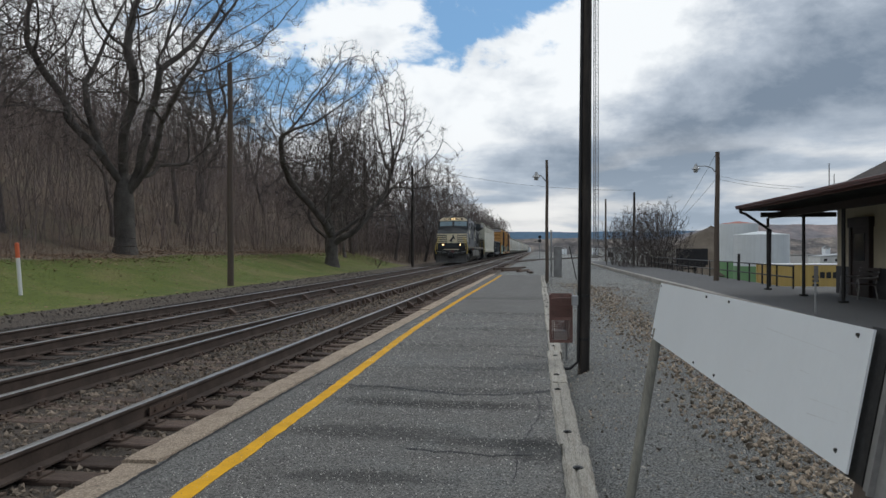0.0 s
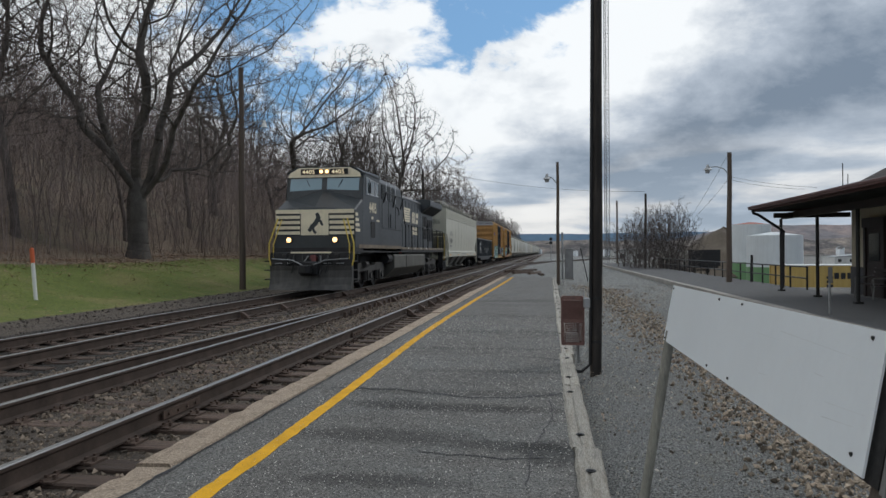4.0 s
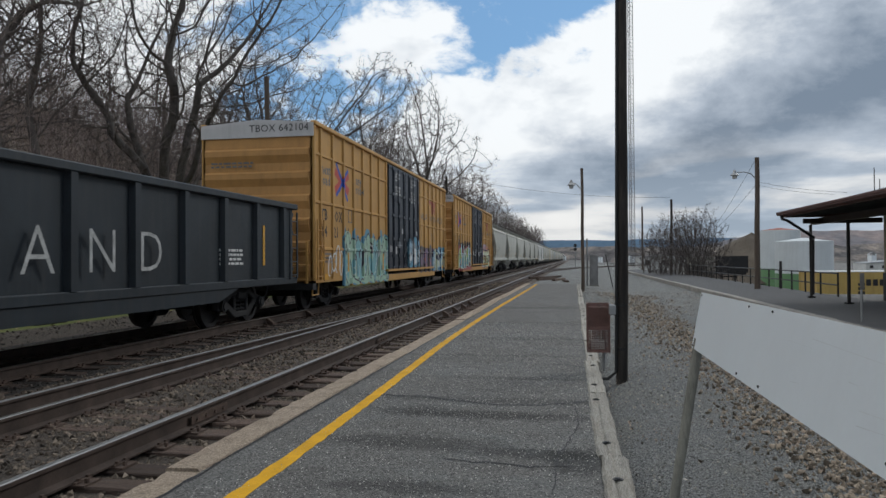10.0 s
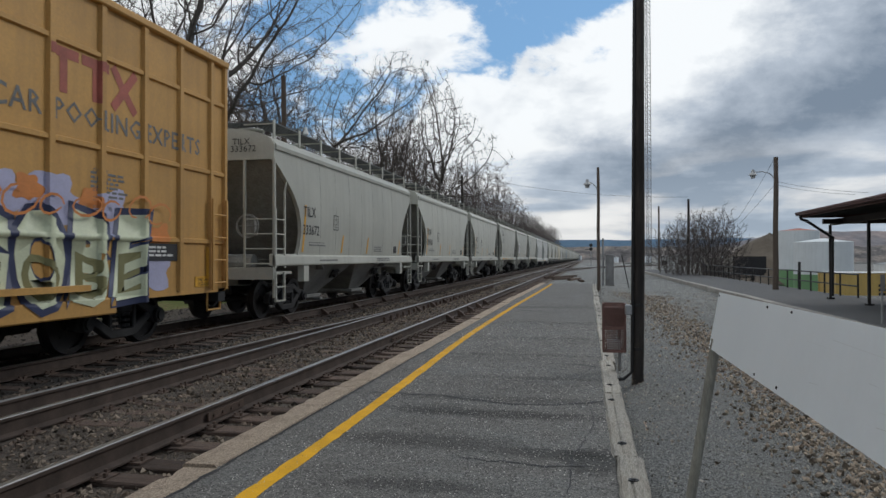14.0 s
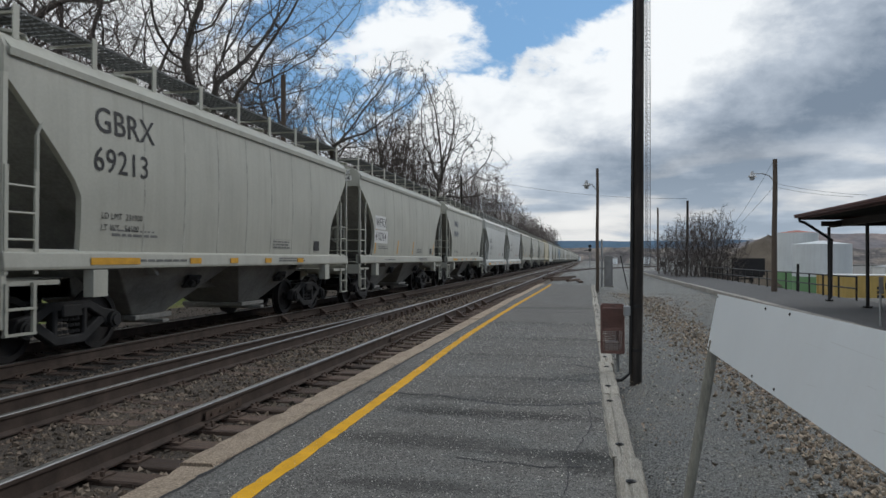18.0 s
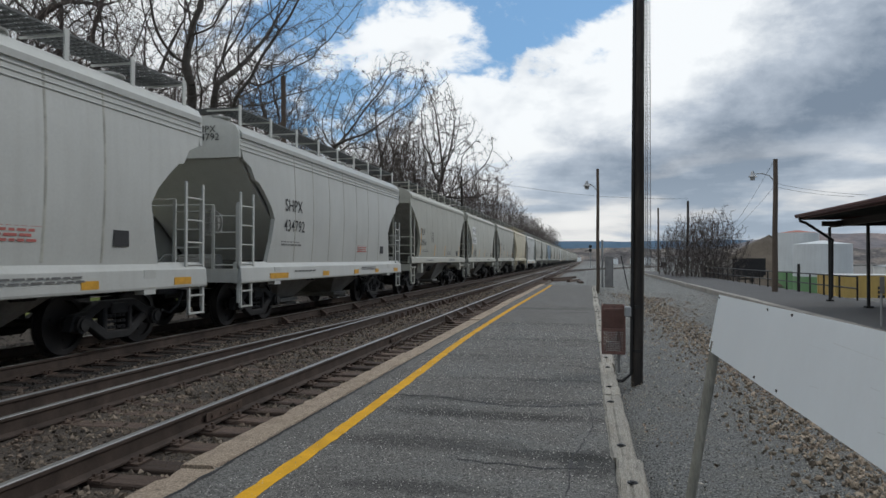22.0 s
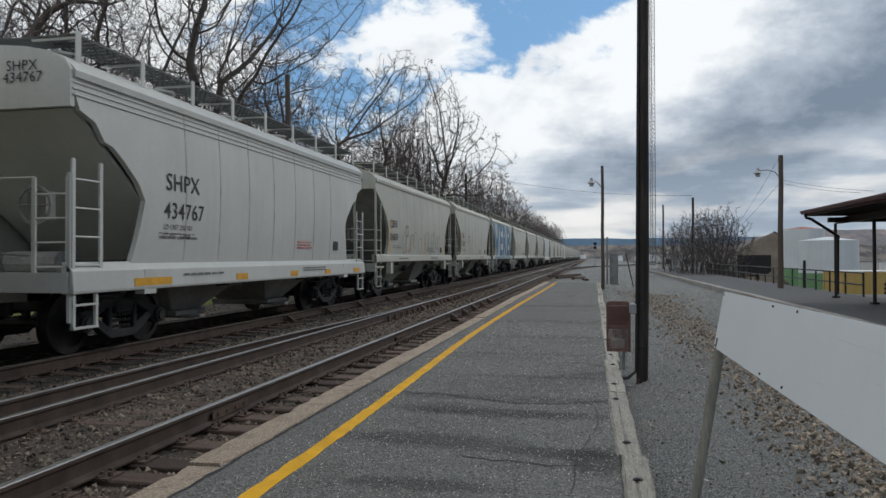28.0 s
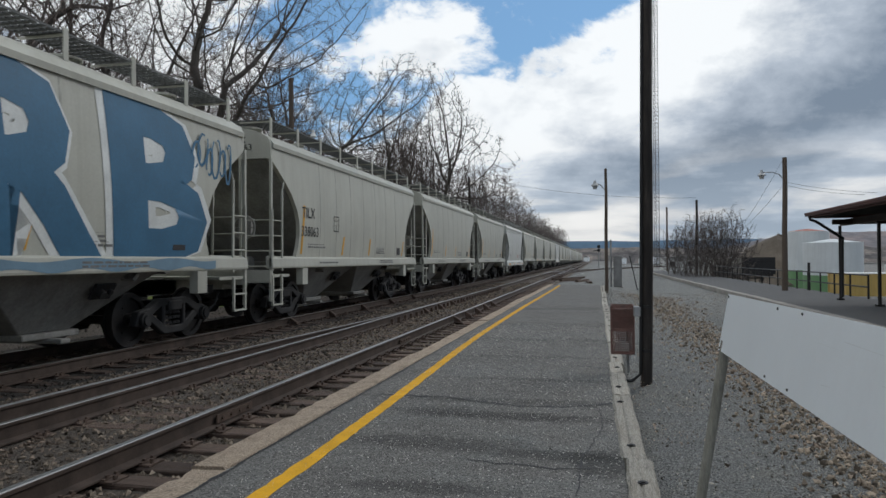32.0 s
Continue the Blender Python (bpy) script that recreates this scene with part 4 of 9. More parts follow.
rail_fence()
cont_m = mat("yellow_container_paint", (0.52, 0.37, 0.12), 0.6, var=0.1, scale=1.0, bump=0.05, streak=0.25, streak_col=(0.25, 0.16, 0.08))
tank_white = mat("white_tank_paint", (0.58, 0.62, 0.64), 0.6, var=0.06, scale=0.4, bump=0.03, streak=0.15)
tank_green = mat("green_tank_paint", (0.14, 0.27, 0.13), 0.6, var=0.1, scale=0.4, bump=0.03, streak=0.15)


def container(x, y, turn, length, label):
    t = empty("shipping_container", pose(x, y, -1.5, 0, 0, turn), label, "shipping container", "containers in the yard")
    w, h = 2.44, 2.23
    part("shell", Build().box(0.04, length - 0.04, 0.04, w - 0.04, 0.1, h - 0.04), cont_m, t)
    for yy, sg in ((0.0, -1), (w, 1)):
        n = int(length / 0.28)
        prof = []
        for i in range(n):
            xx = 0.1 + (length - 0.2) * i / n
            prof += [(xx, yy - sg * 0.014), (xx + 0.05, yy), (xx + 0.15, yy), (xx + 0.2, yy - sg * 0.014)]
        prof += [(length - 0.1, yy - sg * 0.014), (length - 0.1, yy - sg * 0.05), (0.1, yy - sg * 0.05)]
        part("corrugated_side", Build().prism(prof, 0.15, h - 0.1, "z"), cont_m, t)
    for xx in (0, length - 0.1):
        for yy in (0, w - 0.1):
            part("corner_post", Build().box(xx, xx + 0.1, yy, yy + 0.1, 0, h), cont_m, t)
    part("roof", Build().box(0, length, 0, w, h - 0.04, h), patch_white, t)
    for i in range(3):
        part("logo_bar", Build().box(length - 1.9 + 0.3 * i, length - 1.68 + 0.3 * i, -0.012, -0.004, 1.55, 1.85), letter_black, t)
    for i in range(4):
        part("logo_bar", Build().box(length * 0.45, length * 0.45 + 0.3, -0.012, -0.004, 0.95 + 0.2 * i, 1.08 + 0.2 * i), letter_black, t)


container(11.5, 36.6, 2, 4.1, "low yellow corrugated steel container behind the platform")


def storage_tank(x, y, r, h, green, label, roof_mat=None):
    t = empty("storage_tank", pose(x, y, ground_z(x, y)), label, "storage tank", "storage tanks")
    part("shell", Build().rod((0, 0, green), (0, 0, h), r, 40, cap=False), tank_white, t, smooth=True)
    part("base_band", Build().rod((0, 0, 0), (0, 0, green), r + 0.01, 40, cap=False), tank_green, t, "green painted lower band", smooth=True)
    part("roof", Build().rod((0, 0, h), (0, 0, h + r * 0.14), r, 40, 0.3), roof_mat or tank_white, t, smooth=True)
    ring_ = Build()
    for k in range(1, 4):
        ring_.ring((0, 0, green + (h - green) * k / 4), "z", r, r + 0.03, 0.03, 40)
    part("seam", ring_, tank_white, t)


storage_tank(27.5, 92, 3.2, 6.4, 2.55, "large white storage tank with a green base")
storage_tank(31.2, 116, 2.95, 8.6, 2.8, "large white storage tank with a faded red roof", mat("faded_red_roof", (0.33, 0.13, 0.10), 0.8, var=0.2, scale=0.5, bump=0.1))
mound_b = Build()
for i in range(11):
    for j in range(25):
        r = i / 10
        a = 2 * math.pi * j / 24
        mound_b.v.append((29.9 + 13 * r * math.cos(a), 128 + 14 * r * math.sin(a), -2.6 + 8.0 * (1 - r ** 1.25) ** 1.1 + 0.5 * noise.noise((r * 4, math.cos(a) * 2, math.sin(a) * 2))))
for i in range(10):
    for j in range(24):
        o = i * 25 + j
        mound_b.f.append((o, o + 1, o + 26, o + 25))
tagged(part("earth_mound", mound_b, mat("brown_heap", (0.105, 0.086, 0.066), 0.95, var=0.3, scale=0.3, fine=6, bump=0.6, depth=0.1), smooth=True), "large brown heap of bulk material in the yard", "heap")
yard_car = empty("parked_wagon", pose(15.05, 72, -0.85, 0, 0, 4), "dark grey rail wagon parked in the yard", "rail wagon")
part("body", Build().box(-1.5, 1.5, 0, 13, 0.9, 2.3), concrete_grey, yard_car, bevel=0.03)
part("front", Build().box(-1.52, 1.52, -0.06, 0, 0.8, 2.4), black_m, yard_car)
for i in range(7):
    part("side_rib", Build().box(-1.58, -1.5, 0.5 + 2 * i, 0.65 + 2 * i, 0.9, 2.3), concrete_grey, yard_car)
for y in (1.5, 11.5):
    part("axle", Build().rod((-0.7, y, 0.4), (0.7, y, 0.4), 0.07, 8), black_m, yard_car)
    for x in (-0.78, 0.66):
        part("wheel", Build().rod((x, y, 0.4), (x + 0.12, y, 0.4), 0.4, 16), black_m, yard_car)
part("underframe", Build().box(-1.4, 1.4, 0.2, 12.8, 0.6, 0.9), black_m, yard_car)


def shed(x, y, w, d, h, label, m, turn=0.0):
    t = empty("shed", pose(x, y, ground_z(x, y), 0, 0, turn), label, "shed", "distant sheds")
    part("wall", Build().box(0, w, 0, d, 0, h), m, t)
    part("roof", Build().prism([(-0.3, h), (w + 0.3, h), (w / 2, h + w * 0.05)], -0.3, d + 0.3, "y"), galv, t)
    n = max(2, int(w / 3))
    for i in range(n):
        part("window", Build().box(w * (i + 0.3) / n, w * (i + 0.6) / n, -0.03, 0.0, h * 0.35, h * 0.7), black_m, t)


shed_m = mat("pale_shed_wall", (0.52, 0.53, 0.52), 0.7, var=0.1, scale=0.5, bump=0.05, streak=0.2)
shed(86, 230, 26, 12, 2.4, "long low pale industrial shed", shed_m, -4)
shed(13.5, 150, 7, 10, 2.6, "small white trackside shed", shed_m)


def wire(pts, sag, r, label):
    b = Build()
    for a, c in zip(pts, pts[1:]):
        a, c = Vector(a), Vector(c)
        b.path([a.lerp(c, i / 12) - Vector((0, 0, sag * 4 * (i / 12) * (1 - i / 12))) for i in range(13)], r, 4)
    return tagged(part("overhead_wire", b, black_m), label, "cable", "overhead wires")


def house(x, y, w, h):
    t = empty("house", pose(x, y, 0, 0, 0, 25 * math.sin(x)), "tiny pale house in the hazy valley", "house", "far houses")
    part("wall", Build().box(-w / 2, w / 2, -w / 2, w / 2, -2, h), sign_white, t)
    part("roof", Build().prism([(-w * 0.55, h), (w * 0.55, h), (0, h * 1.45)], -w * 0.55, w * 0.55, "y"), dull_steel, t)


for i_ in range(16):
    house(-32 + 15.5 * i_ + 6 * math.sin(i_ * 2.3), 545 - 50 * abs(math.sin(i_ * 1.7)), 3.6 + 1.2 * math.sin(i_ * 3.1), 2.4 + 0.8 * math.sin(i_ * 1.3))


wire([(8.3, 34.3, 6.0), (10.5, 60, 2.9)], 0.25, 0.007, "thin black overhead wire from the pole down to the yard")
wire([(8.3, 34.3, 4.8), (10.3, 60, 2.8)], 0.2, 0.007, "thin black overhead wire from the pole down to the yard")
wire([(8.3, 34.3, 4.75), (8.7, 25.8, 3.55)], 0.08, 0.007, "thin black wire from the pole to the station")
wire([(8.3, 34.3, 4.9), (9.1, 25.8, 3.6)], 0.08, 0.007, "thin black wire from the pole to the station")
wire([(8.75, 66.5, 6.9), (-11.35, 63.8, 9.1)], 0.6, 0.014, "thin black wire across the tracks")


# ---- distance ----
def ridge(name, x0, x1, y, base, hmax, seed, m, label, n=160, rough=1.0, prof=None):
    b = Build()
    for i in range(n + 1):
        t = i / n
        x = x0 + (x1 - x0) * t
        h = hmax * (prof(t) if prof else 1) * (0.86 + 0.10 * noise.noise((t * 6, seed, 0)) * rough + 0.05 * noise.noise((t * 40, seed, 1)) * rough)
        b.v += [(x, y, base), (x, y + hmax * 2.5, base + h), (x, y + hmax * 6, base)]
        if i:
            k = 3 * i
            b.f += [(k - 3, k, k + 1, k - 2), (k - 2, k + 1, k + 2, k - 1)]
    return tagged(part(name, b, m, smooth=True), label, "hills", kind="structure")


# Distance haze is put into these colours: blue farthest off, paler in the valley.
far_hill = mat("far_haze_blue_hill", (0.105, 0.165, 0.235), 1.0, var=0.12, scale=0.008, fine=0.05, bump=0, spec=0.0)
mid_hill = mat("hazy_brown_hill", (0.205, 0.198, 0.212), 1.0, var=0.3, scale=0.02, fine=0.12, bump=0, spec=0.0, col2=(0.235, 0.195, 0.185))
ridge("backdrop_far", -1800, 2600, 2300, -3, 78, 3, far_hill, "long wooded ridge on the skyline, coloured blue for haze")
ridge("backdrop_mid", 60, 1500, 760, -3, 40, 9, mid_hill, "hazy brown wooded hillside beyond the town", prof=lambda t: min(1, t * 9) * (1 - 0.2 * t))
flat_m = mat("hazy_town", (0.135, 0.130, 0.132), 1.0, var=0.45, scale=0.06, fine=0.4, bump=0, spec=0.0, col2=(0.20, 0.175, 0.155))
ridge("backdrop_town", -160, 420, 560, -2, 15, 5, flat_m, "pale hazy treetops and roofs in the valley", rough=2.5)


marker = empty("small_sign", pose(6.25, 17.0, 0.0, 0, 0, 8), "small grey sign on a thin post by the kerb", "sign")
part("post", Build().rod((0, 0, 0), (0, 0, 0.75), 0.025, 8), galv, marker)
part("plate", Build().box(-0.05, 0.05, -0.04, -0.03, 0.72, 1.08), dull_steel, marker, bevel=0.004)


# ---- trees ----
def tubes(segs, sides):
    """Tapered tubes for (p, q, r0, r1) segments, as vertices and faces."""
    P, Q = np.array([s[0] for s in segs]), np.array([s[1] for s in segs])
    R0, R1 = np.array([s[2] for s in segs]), np.array([s[3] for s in segs])
    d = Q - P
    d /= np.linalg.norm(d, axis=1)[:, None] + 1e-9
    ref = np.where(np.abs(d[:, 2:3]) > 0.9, np.array([[1.0, 0, 0]]), np.array([[0, 0, 1.0]]))
    u = np.cross(d, ref)
    u /= np.linalg.norm(u, axis=1)[:, None] + 1e-9
    w = np.cross(d, u)
    a = 2 * np.pi * np.arange(sides) / sides
    ring = np.cos(a)[None, :, None] * u[:, None] + np.sin(a)[None, :, None] * w[:, None]
    v = np.concatenate([P[:, None] + ring * R0[:, None, None], Q[:, None] + ring * R1[:, None, None]], 1)
    n = len(segs)
    i = np.arange(sides)
    quad = np.stack([i, (i + 1) % sides, (i + 1) % sides + sides, i + sides], 1)
    f = quad[None] + (2 * sides * np.arange(n))[:, None, None]
    return v.reshape(-1, 3), f.reshape(-1, 4)


def grow(seed, trunk_len, trunk_r, centre, radii, n, low, limbs=5, spread=0.75, limb_len=2.2, step=0.42, rise=0.10, stems=1, twigs=3, twig_len=0.42, twig_r=0.006, lump=0.22, forks=0, taper=0.58):
    """A bare tree whose boughs reach out to fill a crown; fine twigs all along the outer branches. Returns (boughs, branches, twigs)."""
    g = np.random.default_rng(seed)
    d = g.normal(size=(n, 3))
    d /= np.linalg.norm(d, axis=1)[:, None]
    a = np.arctan2(d[:, 1], d[:, 0])
    bulge = 1 + lump * np.sin(a * 3 + seed) * np.cos(d[:, 2] * 4 + seed * 1.7) - 0.5 * lump * np.cos(a * 5 + 2 * seed)
    goal = np.array(centre) + d * (g.random(n) ** 0.42 * bulge)[:, None] * np.array(radii)
    goal = goal[goal[:, 2] > low]
    pts, up = [], []

    def chain(at, way, length, last, wob, lift):
        m = max(2, int(length / step))
        for _ in range(m):
            way = way + g.normal(0, wob, 3) + np.array([0, 0, lift])
            way /= np.linalg.norm(way)
            at = at + way * step
            pts.append(at)
            up.append(last)
            last = len(pts) - 1
        return at, way, last

    for k in range(stems):
        pts.append(np.array([g.normal(0, 0.2), g.normal(0, 0.2), -0.3]) if stems > 1 else np.array([0, 0, -0.3]))
        up.append(-1)
        lean = g.normal(0, 0.05 if stems == 1 else 0.3, 3)
        lean[2] = 1
        at, way, last = chain(pts[-1], lean, trunk_len, len(pts) - 1, 0.05, 0.02)
        turn0 = g.uniform(0, 6.28)
        for j in range(limbs):
            b = turn0 + 6.28 * j / limbs + g.normal(0, 0.25)
            tilt = spread * g.uniform(0.45, 1.25)
            back = int(g.integers(0, max(1, min(4, int(0.35 * trunk_len / step))) + 1))
            q = last - back
            end = chain(pts[q], np.array([math.cos(b) * math.sin(tilt), math.sin(b) * math.sin(tilt), math.cos(tilt)]), limb_len * g.uniform(0.7, 1.3), q, 0.12, 0.05)
            for _ in range(forks):
                chain(end[0], end[1] + g.normal(0, 0.42, 3), limb_len * g.uniform(0.5, 0.9), end[2], 0.14, 0.03)
    P = np.array(pts)
    kids = np.zeros(len(P), int)
    way_ = np.array([P[i] - P[q] if q >= 0 else (0, 0, step) for i, q in enumerate(up)]) / step
    D = np.linalg.norm(goal[:, None] - P[None], axis=2)
    near_, dist = D.argmin(1), D.min(1)
    kill = step * 1.05
    for _ in range(130):
        if not len(goal):
            break
        w = goal - P[near_]
        w /= np.linalg.norm(w, axis=1)[:, None] + 1e-9
        acc = np.zeros_like(P)
        np.add.at(acc, near_, w)
        act = np.unique(near_)
        act = act[kids[act] < 3]
        if not len(act):
            break
        nd = acc[act] / (np.linalg.norm(acc[act], axis=1)[:, None] + 1e-9) + 0.4 * way_[act] * (kids[act] == 0)[:, None] + g.normal(0, 0.13, (len(act), 3)) + np.array([0, 0, rise])
        nd /= np.linalg.norm(nd, axis=1)[:, None]
        fresh = P[act] + nd * step * g.uniform(0.8, 1.15, (len(act), 1))
        kids[act] += 1
        o = len(P)
        P, kids = np.concatenate([P, fresh]), np.concatenate([kids, np.zeros(len(fresh), int)])
        way_ = np.concatenate([way_, nd])
        up += act.tolist()
        D = np.linalg.norm(goal[:, None] - fresh[None], axis=2)
        m = D.min(1)
        closer = m < dist
        near_[closer], dist[closer] = D.argmin(1)[closer] + o, m[closer]
        keep = dist > kill
        goal, near_, dist = goal[keep], near_[keep], dist[keep]
    # each bough is as thick as all that it carries
    area = np.zeros(len(P))
    for i in range(len(P) - 1, -1, -1):
        area[i] = max(area[i], 1.0)
        if up[i] >= 0:
            area[up[i]] += area[i]
    R = (area / (area[0] if stems == 1 else area.max())) ** taper * trunk_r
    R = np.maximum(R, twig_r * 1.3)
    thick, thin, fine = [], [], []
    for i in range(len(P)):
        q = up[i]
        if q < 0:
            continue
        r0, r1 = min(R[q], R[i] * 1.5), R[i]
        (thick if r0 > 0.03 else thin).append((tuple(P[q]), tuple(P[i]), r0, r1))
        if area[i] < 14:
            way = (P[i] - P[q]) / (np.linalg.norm(P[i] - P[q]) + 1e-9)
            for _ in range(twigs if area[i] < 4 else 1):
                b0 = P[q] + (P[i] - P[q]) * g.random()
                sd = g.normal(0, 1, 3)
                sd[2] += 0.3
                e = way * 0.75 + 0.8 * sd / np.linalg.norm(sd)
                fine.append((tuple(b0), tuple(b0 + e / np.linalg.norm(e) * twig_len * g.uniform(0.4, 1.2)), twig_r, 0.001))
    return thick, thin, fine


def spikes(segs):
    """The finest twigs: three-sided spikes."""
    P, Q, R = np.array([s[0] for s in segs]), np.array([s[1] for s in segs]), np.array([s[2] for s in segs])
    v, f = tubes(segs, 3)
    v = v.reshape(-1, 6, 3)[:, :4].copy()
    v[:, 3] = Q
    k = 4 * np.arange(len(segs))[:, None, None]
    return v.reshape(-1, 3), (np.array([(0, 1, 3), (1, 2, 3), (2, 0, 3)])[None] + k).reshape(-1, 3)


def tree_meshes(seed, wood_m=None, twig_m=None, **kw):
    thick, thin, fine = grow(seed, **kw)
    c, tf = tubes(thick, 7)
    v1, f1 = tubes(thin, 3) if thin else (np.zeros((0, 3)), np.zeros((0, 4), int))
    v2, f2 = spikes(fine)
    # flare at the foot
    if kw["trunk_r"] > 0.08:
        z = c[:, 2]
        k = 1 + 0.5 * np.clip(0.7 - z, 0, 1.0)
        low_ = z < 0.7
        c[low_, 0] *= k[low_]
        c[low_, 1] *= k[low_]
    return (big_mesh("trunk", c.tolist(), tf.tolist(), wood_m or bark, True), big_mesh("crown", np.concatenate([v1, v2]).tolist(), f1.tolist() + (f2 + len(v1)).tolist(), twig_m or twig))


def plant(meshes, x, y, turn, size, label, group="bare trees on the bank", lean=0.0, name="tree"):
    t = empty(name, pose(x, y, ground_z(x, y) - 0.05, lean, 0, turn), label, name, group)
    t.scale = (size, size, size)
    part("trunk", meshes[0], bark, t)
    part("crown", meshes[1], twig, t)
    return t


big_a = tree_meshes(3, trunk_len=4.4, trunk_r=0.46, centre=(0.8, 0, 11.0), radii=(7.2, 6.4, 8.0), n=4800, low=3.6, limbs=6, spread=0.9, limb_len=3.8, step=0.34, rise=0.02, twigs=4, twig_len=0.6, twig_r=0.006, forks=2, taper=0.55)
big_b = tree_meshes(8, trunk_len=2.7, trunk_r=0.44, centre=(0.9, -0.4, 8.6), radii=(6.9, 6.2, 6.8), n=4000, low=2.6, limbs=4, spread=1.05, limb_len=4.4, step=0.34, rise=0.0, twigs=5, twig_len=0.55, twig_r=0.0058, forks=2, taper=0.54)
plant(big_a, -18.6, 30.0, 20, 1.0, "huge old bare tree with a forked trunk at the wood's edge")
plant(big_b, -14.4, 48.5, 0, 1.0, "large spreading bare tree standing on the grass bank")
plant(big_a, -26.0, 52.0, 140, 0.8, "huge old bare tree with a forked trunk at the wood's edge")
plant(big_b, -25.5, 27.0, 100, 0.9, "large spreading bare tree at the edge of the wood")
plant(big_b, -17.4, 58.0, 80, 0.72, "large spreading bare tree at the edge of the wood")
wood = [tree_meshes(20 + i, wood_m=bark_mid, twig_m=twig_pale, trunk_len=(5.5, 4.5, 6.2, 3.8)[i], trunk_r=(0.17, 0.14, 0.19, 0.13)[i], centre=(0, 0, (9.6, 8.0, 10.6, 7.2)[i]), radii=(2.3, 2.3, (4.6, 4.0, 5.0, 3.8)[i]),
                    n=620, low=3.0, limbs=4, spread=0.6, limb_len=1.6, step=0.42, twigs=2, twig_len=0.6, twig_r=0.008, rise=0.2) for i in range(4)]
far_wood = [tree_meshes(30 + i, wood_m=bark_mid, trunk_len=(3.2, 2.6)[i], trunk_r=0.15, centre=(0, 0, (6.4, 5.6)[i]), radii=(2.9, 2.9, 4.2), n=650, low=1.2, limbs=5, spread=0.7, limb_len=1.6, step=0.42, twigs=3, twig_len=0.7, twig_r=0.012, rise=0.2) for i in range(2)]


def make_wood():
    rg = random.Random(77)
    spots = []
    tries = 0
    while len(spots) < 46 and tries < 6000:
        tries += 1
        y = 12 + 118 * rg.random()
        x = -rg.uniform(19.5, 20 + 40 * min(1, 0.35 + 0.7 * rg.random()))
        if y > 55:
            x += 5.0
        if x / max(y, 1) < -1.25:
            continue
        if all((x - a) ** 2 + (y - b) ** 2 > 8.5 for a, b in spots):
            spots.append((x, y))
    for x, y in spots:
        plant(wood[rg.randrange(4)], x, y, rg.uniform(0, 360), rg.uniform(0.8, 1.15), "slender bare tree in the hillside wood", "trees of the hillside wood", rg.uniform(-4, 4))
    # trees that line the track farther off
    for i in range(38):
        y = 64 + i * 6.2 + rg.uniform(-2, 2)
        x = -12.2 - rg.uniform(0, 5) - 0.006 * (y - 60)
        plant(far_wood[rg.randrange(2)], x, y, rg.uniform(0, 360), rg.uniform(1.05, 1.35), "slender bare tree beside the line", "trees beside the line", rg.uniform(-4, 4))


make_wood()


def thicket(name, label, n, region, h0, h1, r, m, seed, fork=3, fan=0.5):
    """Upright stems with a few side shoots, thin three-sided blades."""
    g = np.random.default_rng(seed)
    x, y = region(g, n)
    z = np.array([ground_z(a, b) for a, b in zip(x, y)])
    V, F, o = [], [], 0
    h = g.uniform(h0, h1, n)
    base = np.stack([x, y, z - 0.05], 1)
    lean = np.stack([g.normal(0, 0.16, n), g.normal(0, 0.16, n), np.ones(n)], 1)
    tip = base + lean * h[:, None]

    def blades(p, q, w):
        a = g.uniform(0, 6.28, len(p))
        d = np.stack([np.cos(a), np.sin(a), np.zeros(len(p))], 1) * w[:, None]
        e = np.stack([-np.sin(a), np.cos(a), np.zeros(len(p))], 1) * w[:, None]
        v = np.stack([p + d, p - d * 0.5 + e * 0.87, p - d * 0.5 - e * 0.87, q], 1).reshape(-1, 3)
        k = 4 * np.arange(len(p))[:, None, None]
        f = np.array([(0, 1, 3), (1, 2, 3), (2, 0, 3)])[None] + k
        return v, f.reshape(-1, 3)

    v, f = blades(base, tip, r * (0.7 + 0.6 * g.random(n)) * h / h1)
    V.append(v), F.append(f)
    o += len(v)
    for k in range(fork):
        t = g.uniform(0.12, 0.9, n)[:, None]
        p = base + (tip - base) * t
        q = p + np.stack([g.normal(0, fan, n), g.normal(0, fan, n), g.uniform(0.15, 0.7, n)], 1) * h[:, None] * 0.5
        v, f = blades(p, q, r * 0.42 * np.ones(n))
        V.append(v), F.append(f + o)
        o += len(v)
    me = big_mesh(name, np.concatenate(V).tolist(), np.concatenate(F).tolist(), m)
    return tagged(new(name, me), label, "undergrowth", kind="stuff")


def edge_region(g, n):
    y = 10 + 95 * g.random(n)
    x = -17.0 - np.abs(g.normal(0, 3.2, n)) + np.where(y > 56, 3.6, 0) - 0.35 * np.sin(y * 0.5)
    return x, y


def hill_region(g, n):
    y = 12 + 130 * g.random(n)
    x = -19.8 - 39 * g.random(n) ** 1.6 + np.where(y > 60, 4, 0)
    return x, y


def crest_region(g, n):
    return -30 - 44 * g.random(n), 14 + 130 * g.random(n)


def line_region(g, n):
    y = 66 + 230 * g.random(n)
    x = -12.6 - 9 * g.random(n)
    return x, y


thicket("brush", "low reddish-brown dry brush along the foot of the wood", 5200, edge_region, 0.15, 0.75, 0.008, brush_m, 1, 4, 0.7)
thicket("saplings", "dense thin bare saplings filling the wood", 8500, hill_region, 1.2, 8.5, 0.020, sapling_m, 2, 9, 0.55)
thicket("hill_brush", "bare brushwood on the upper hillside", 3500, crest_region, 2.5, 8.5, 0.026, sapling_m, 4, 8, 0.5)
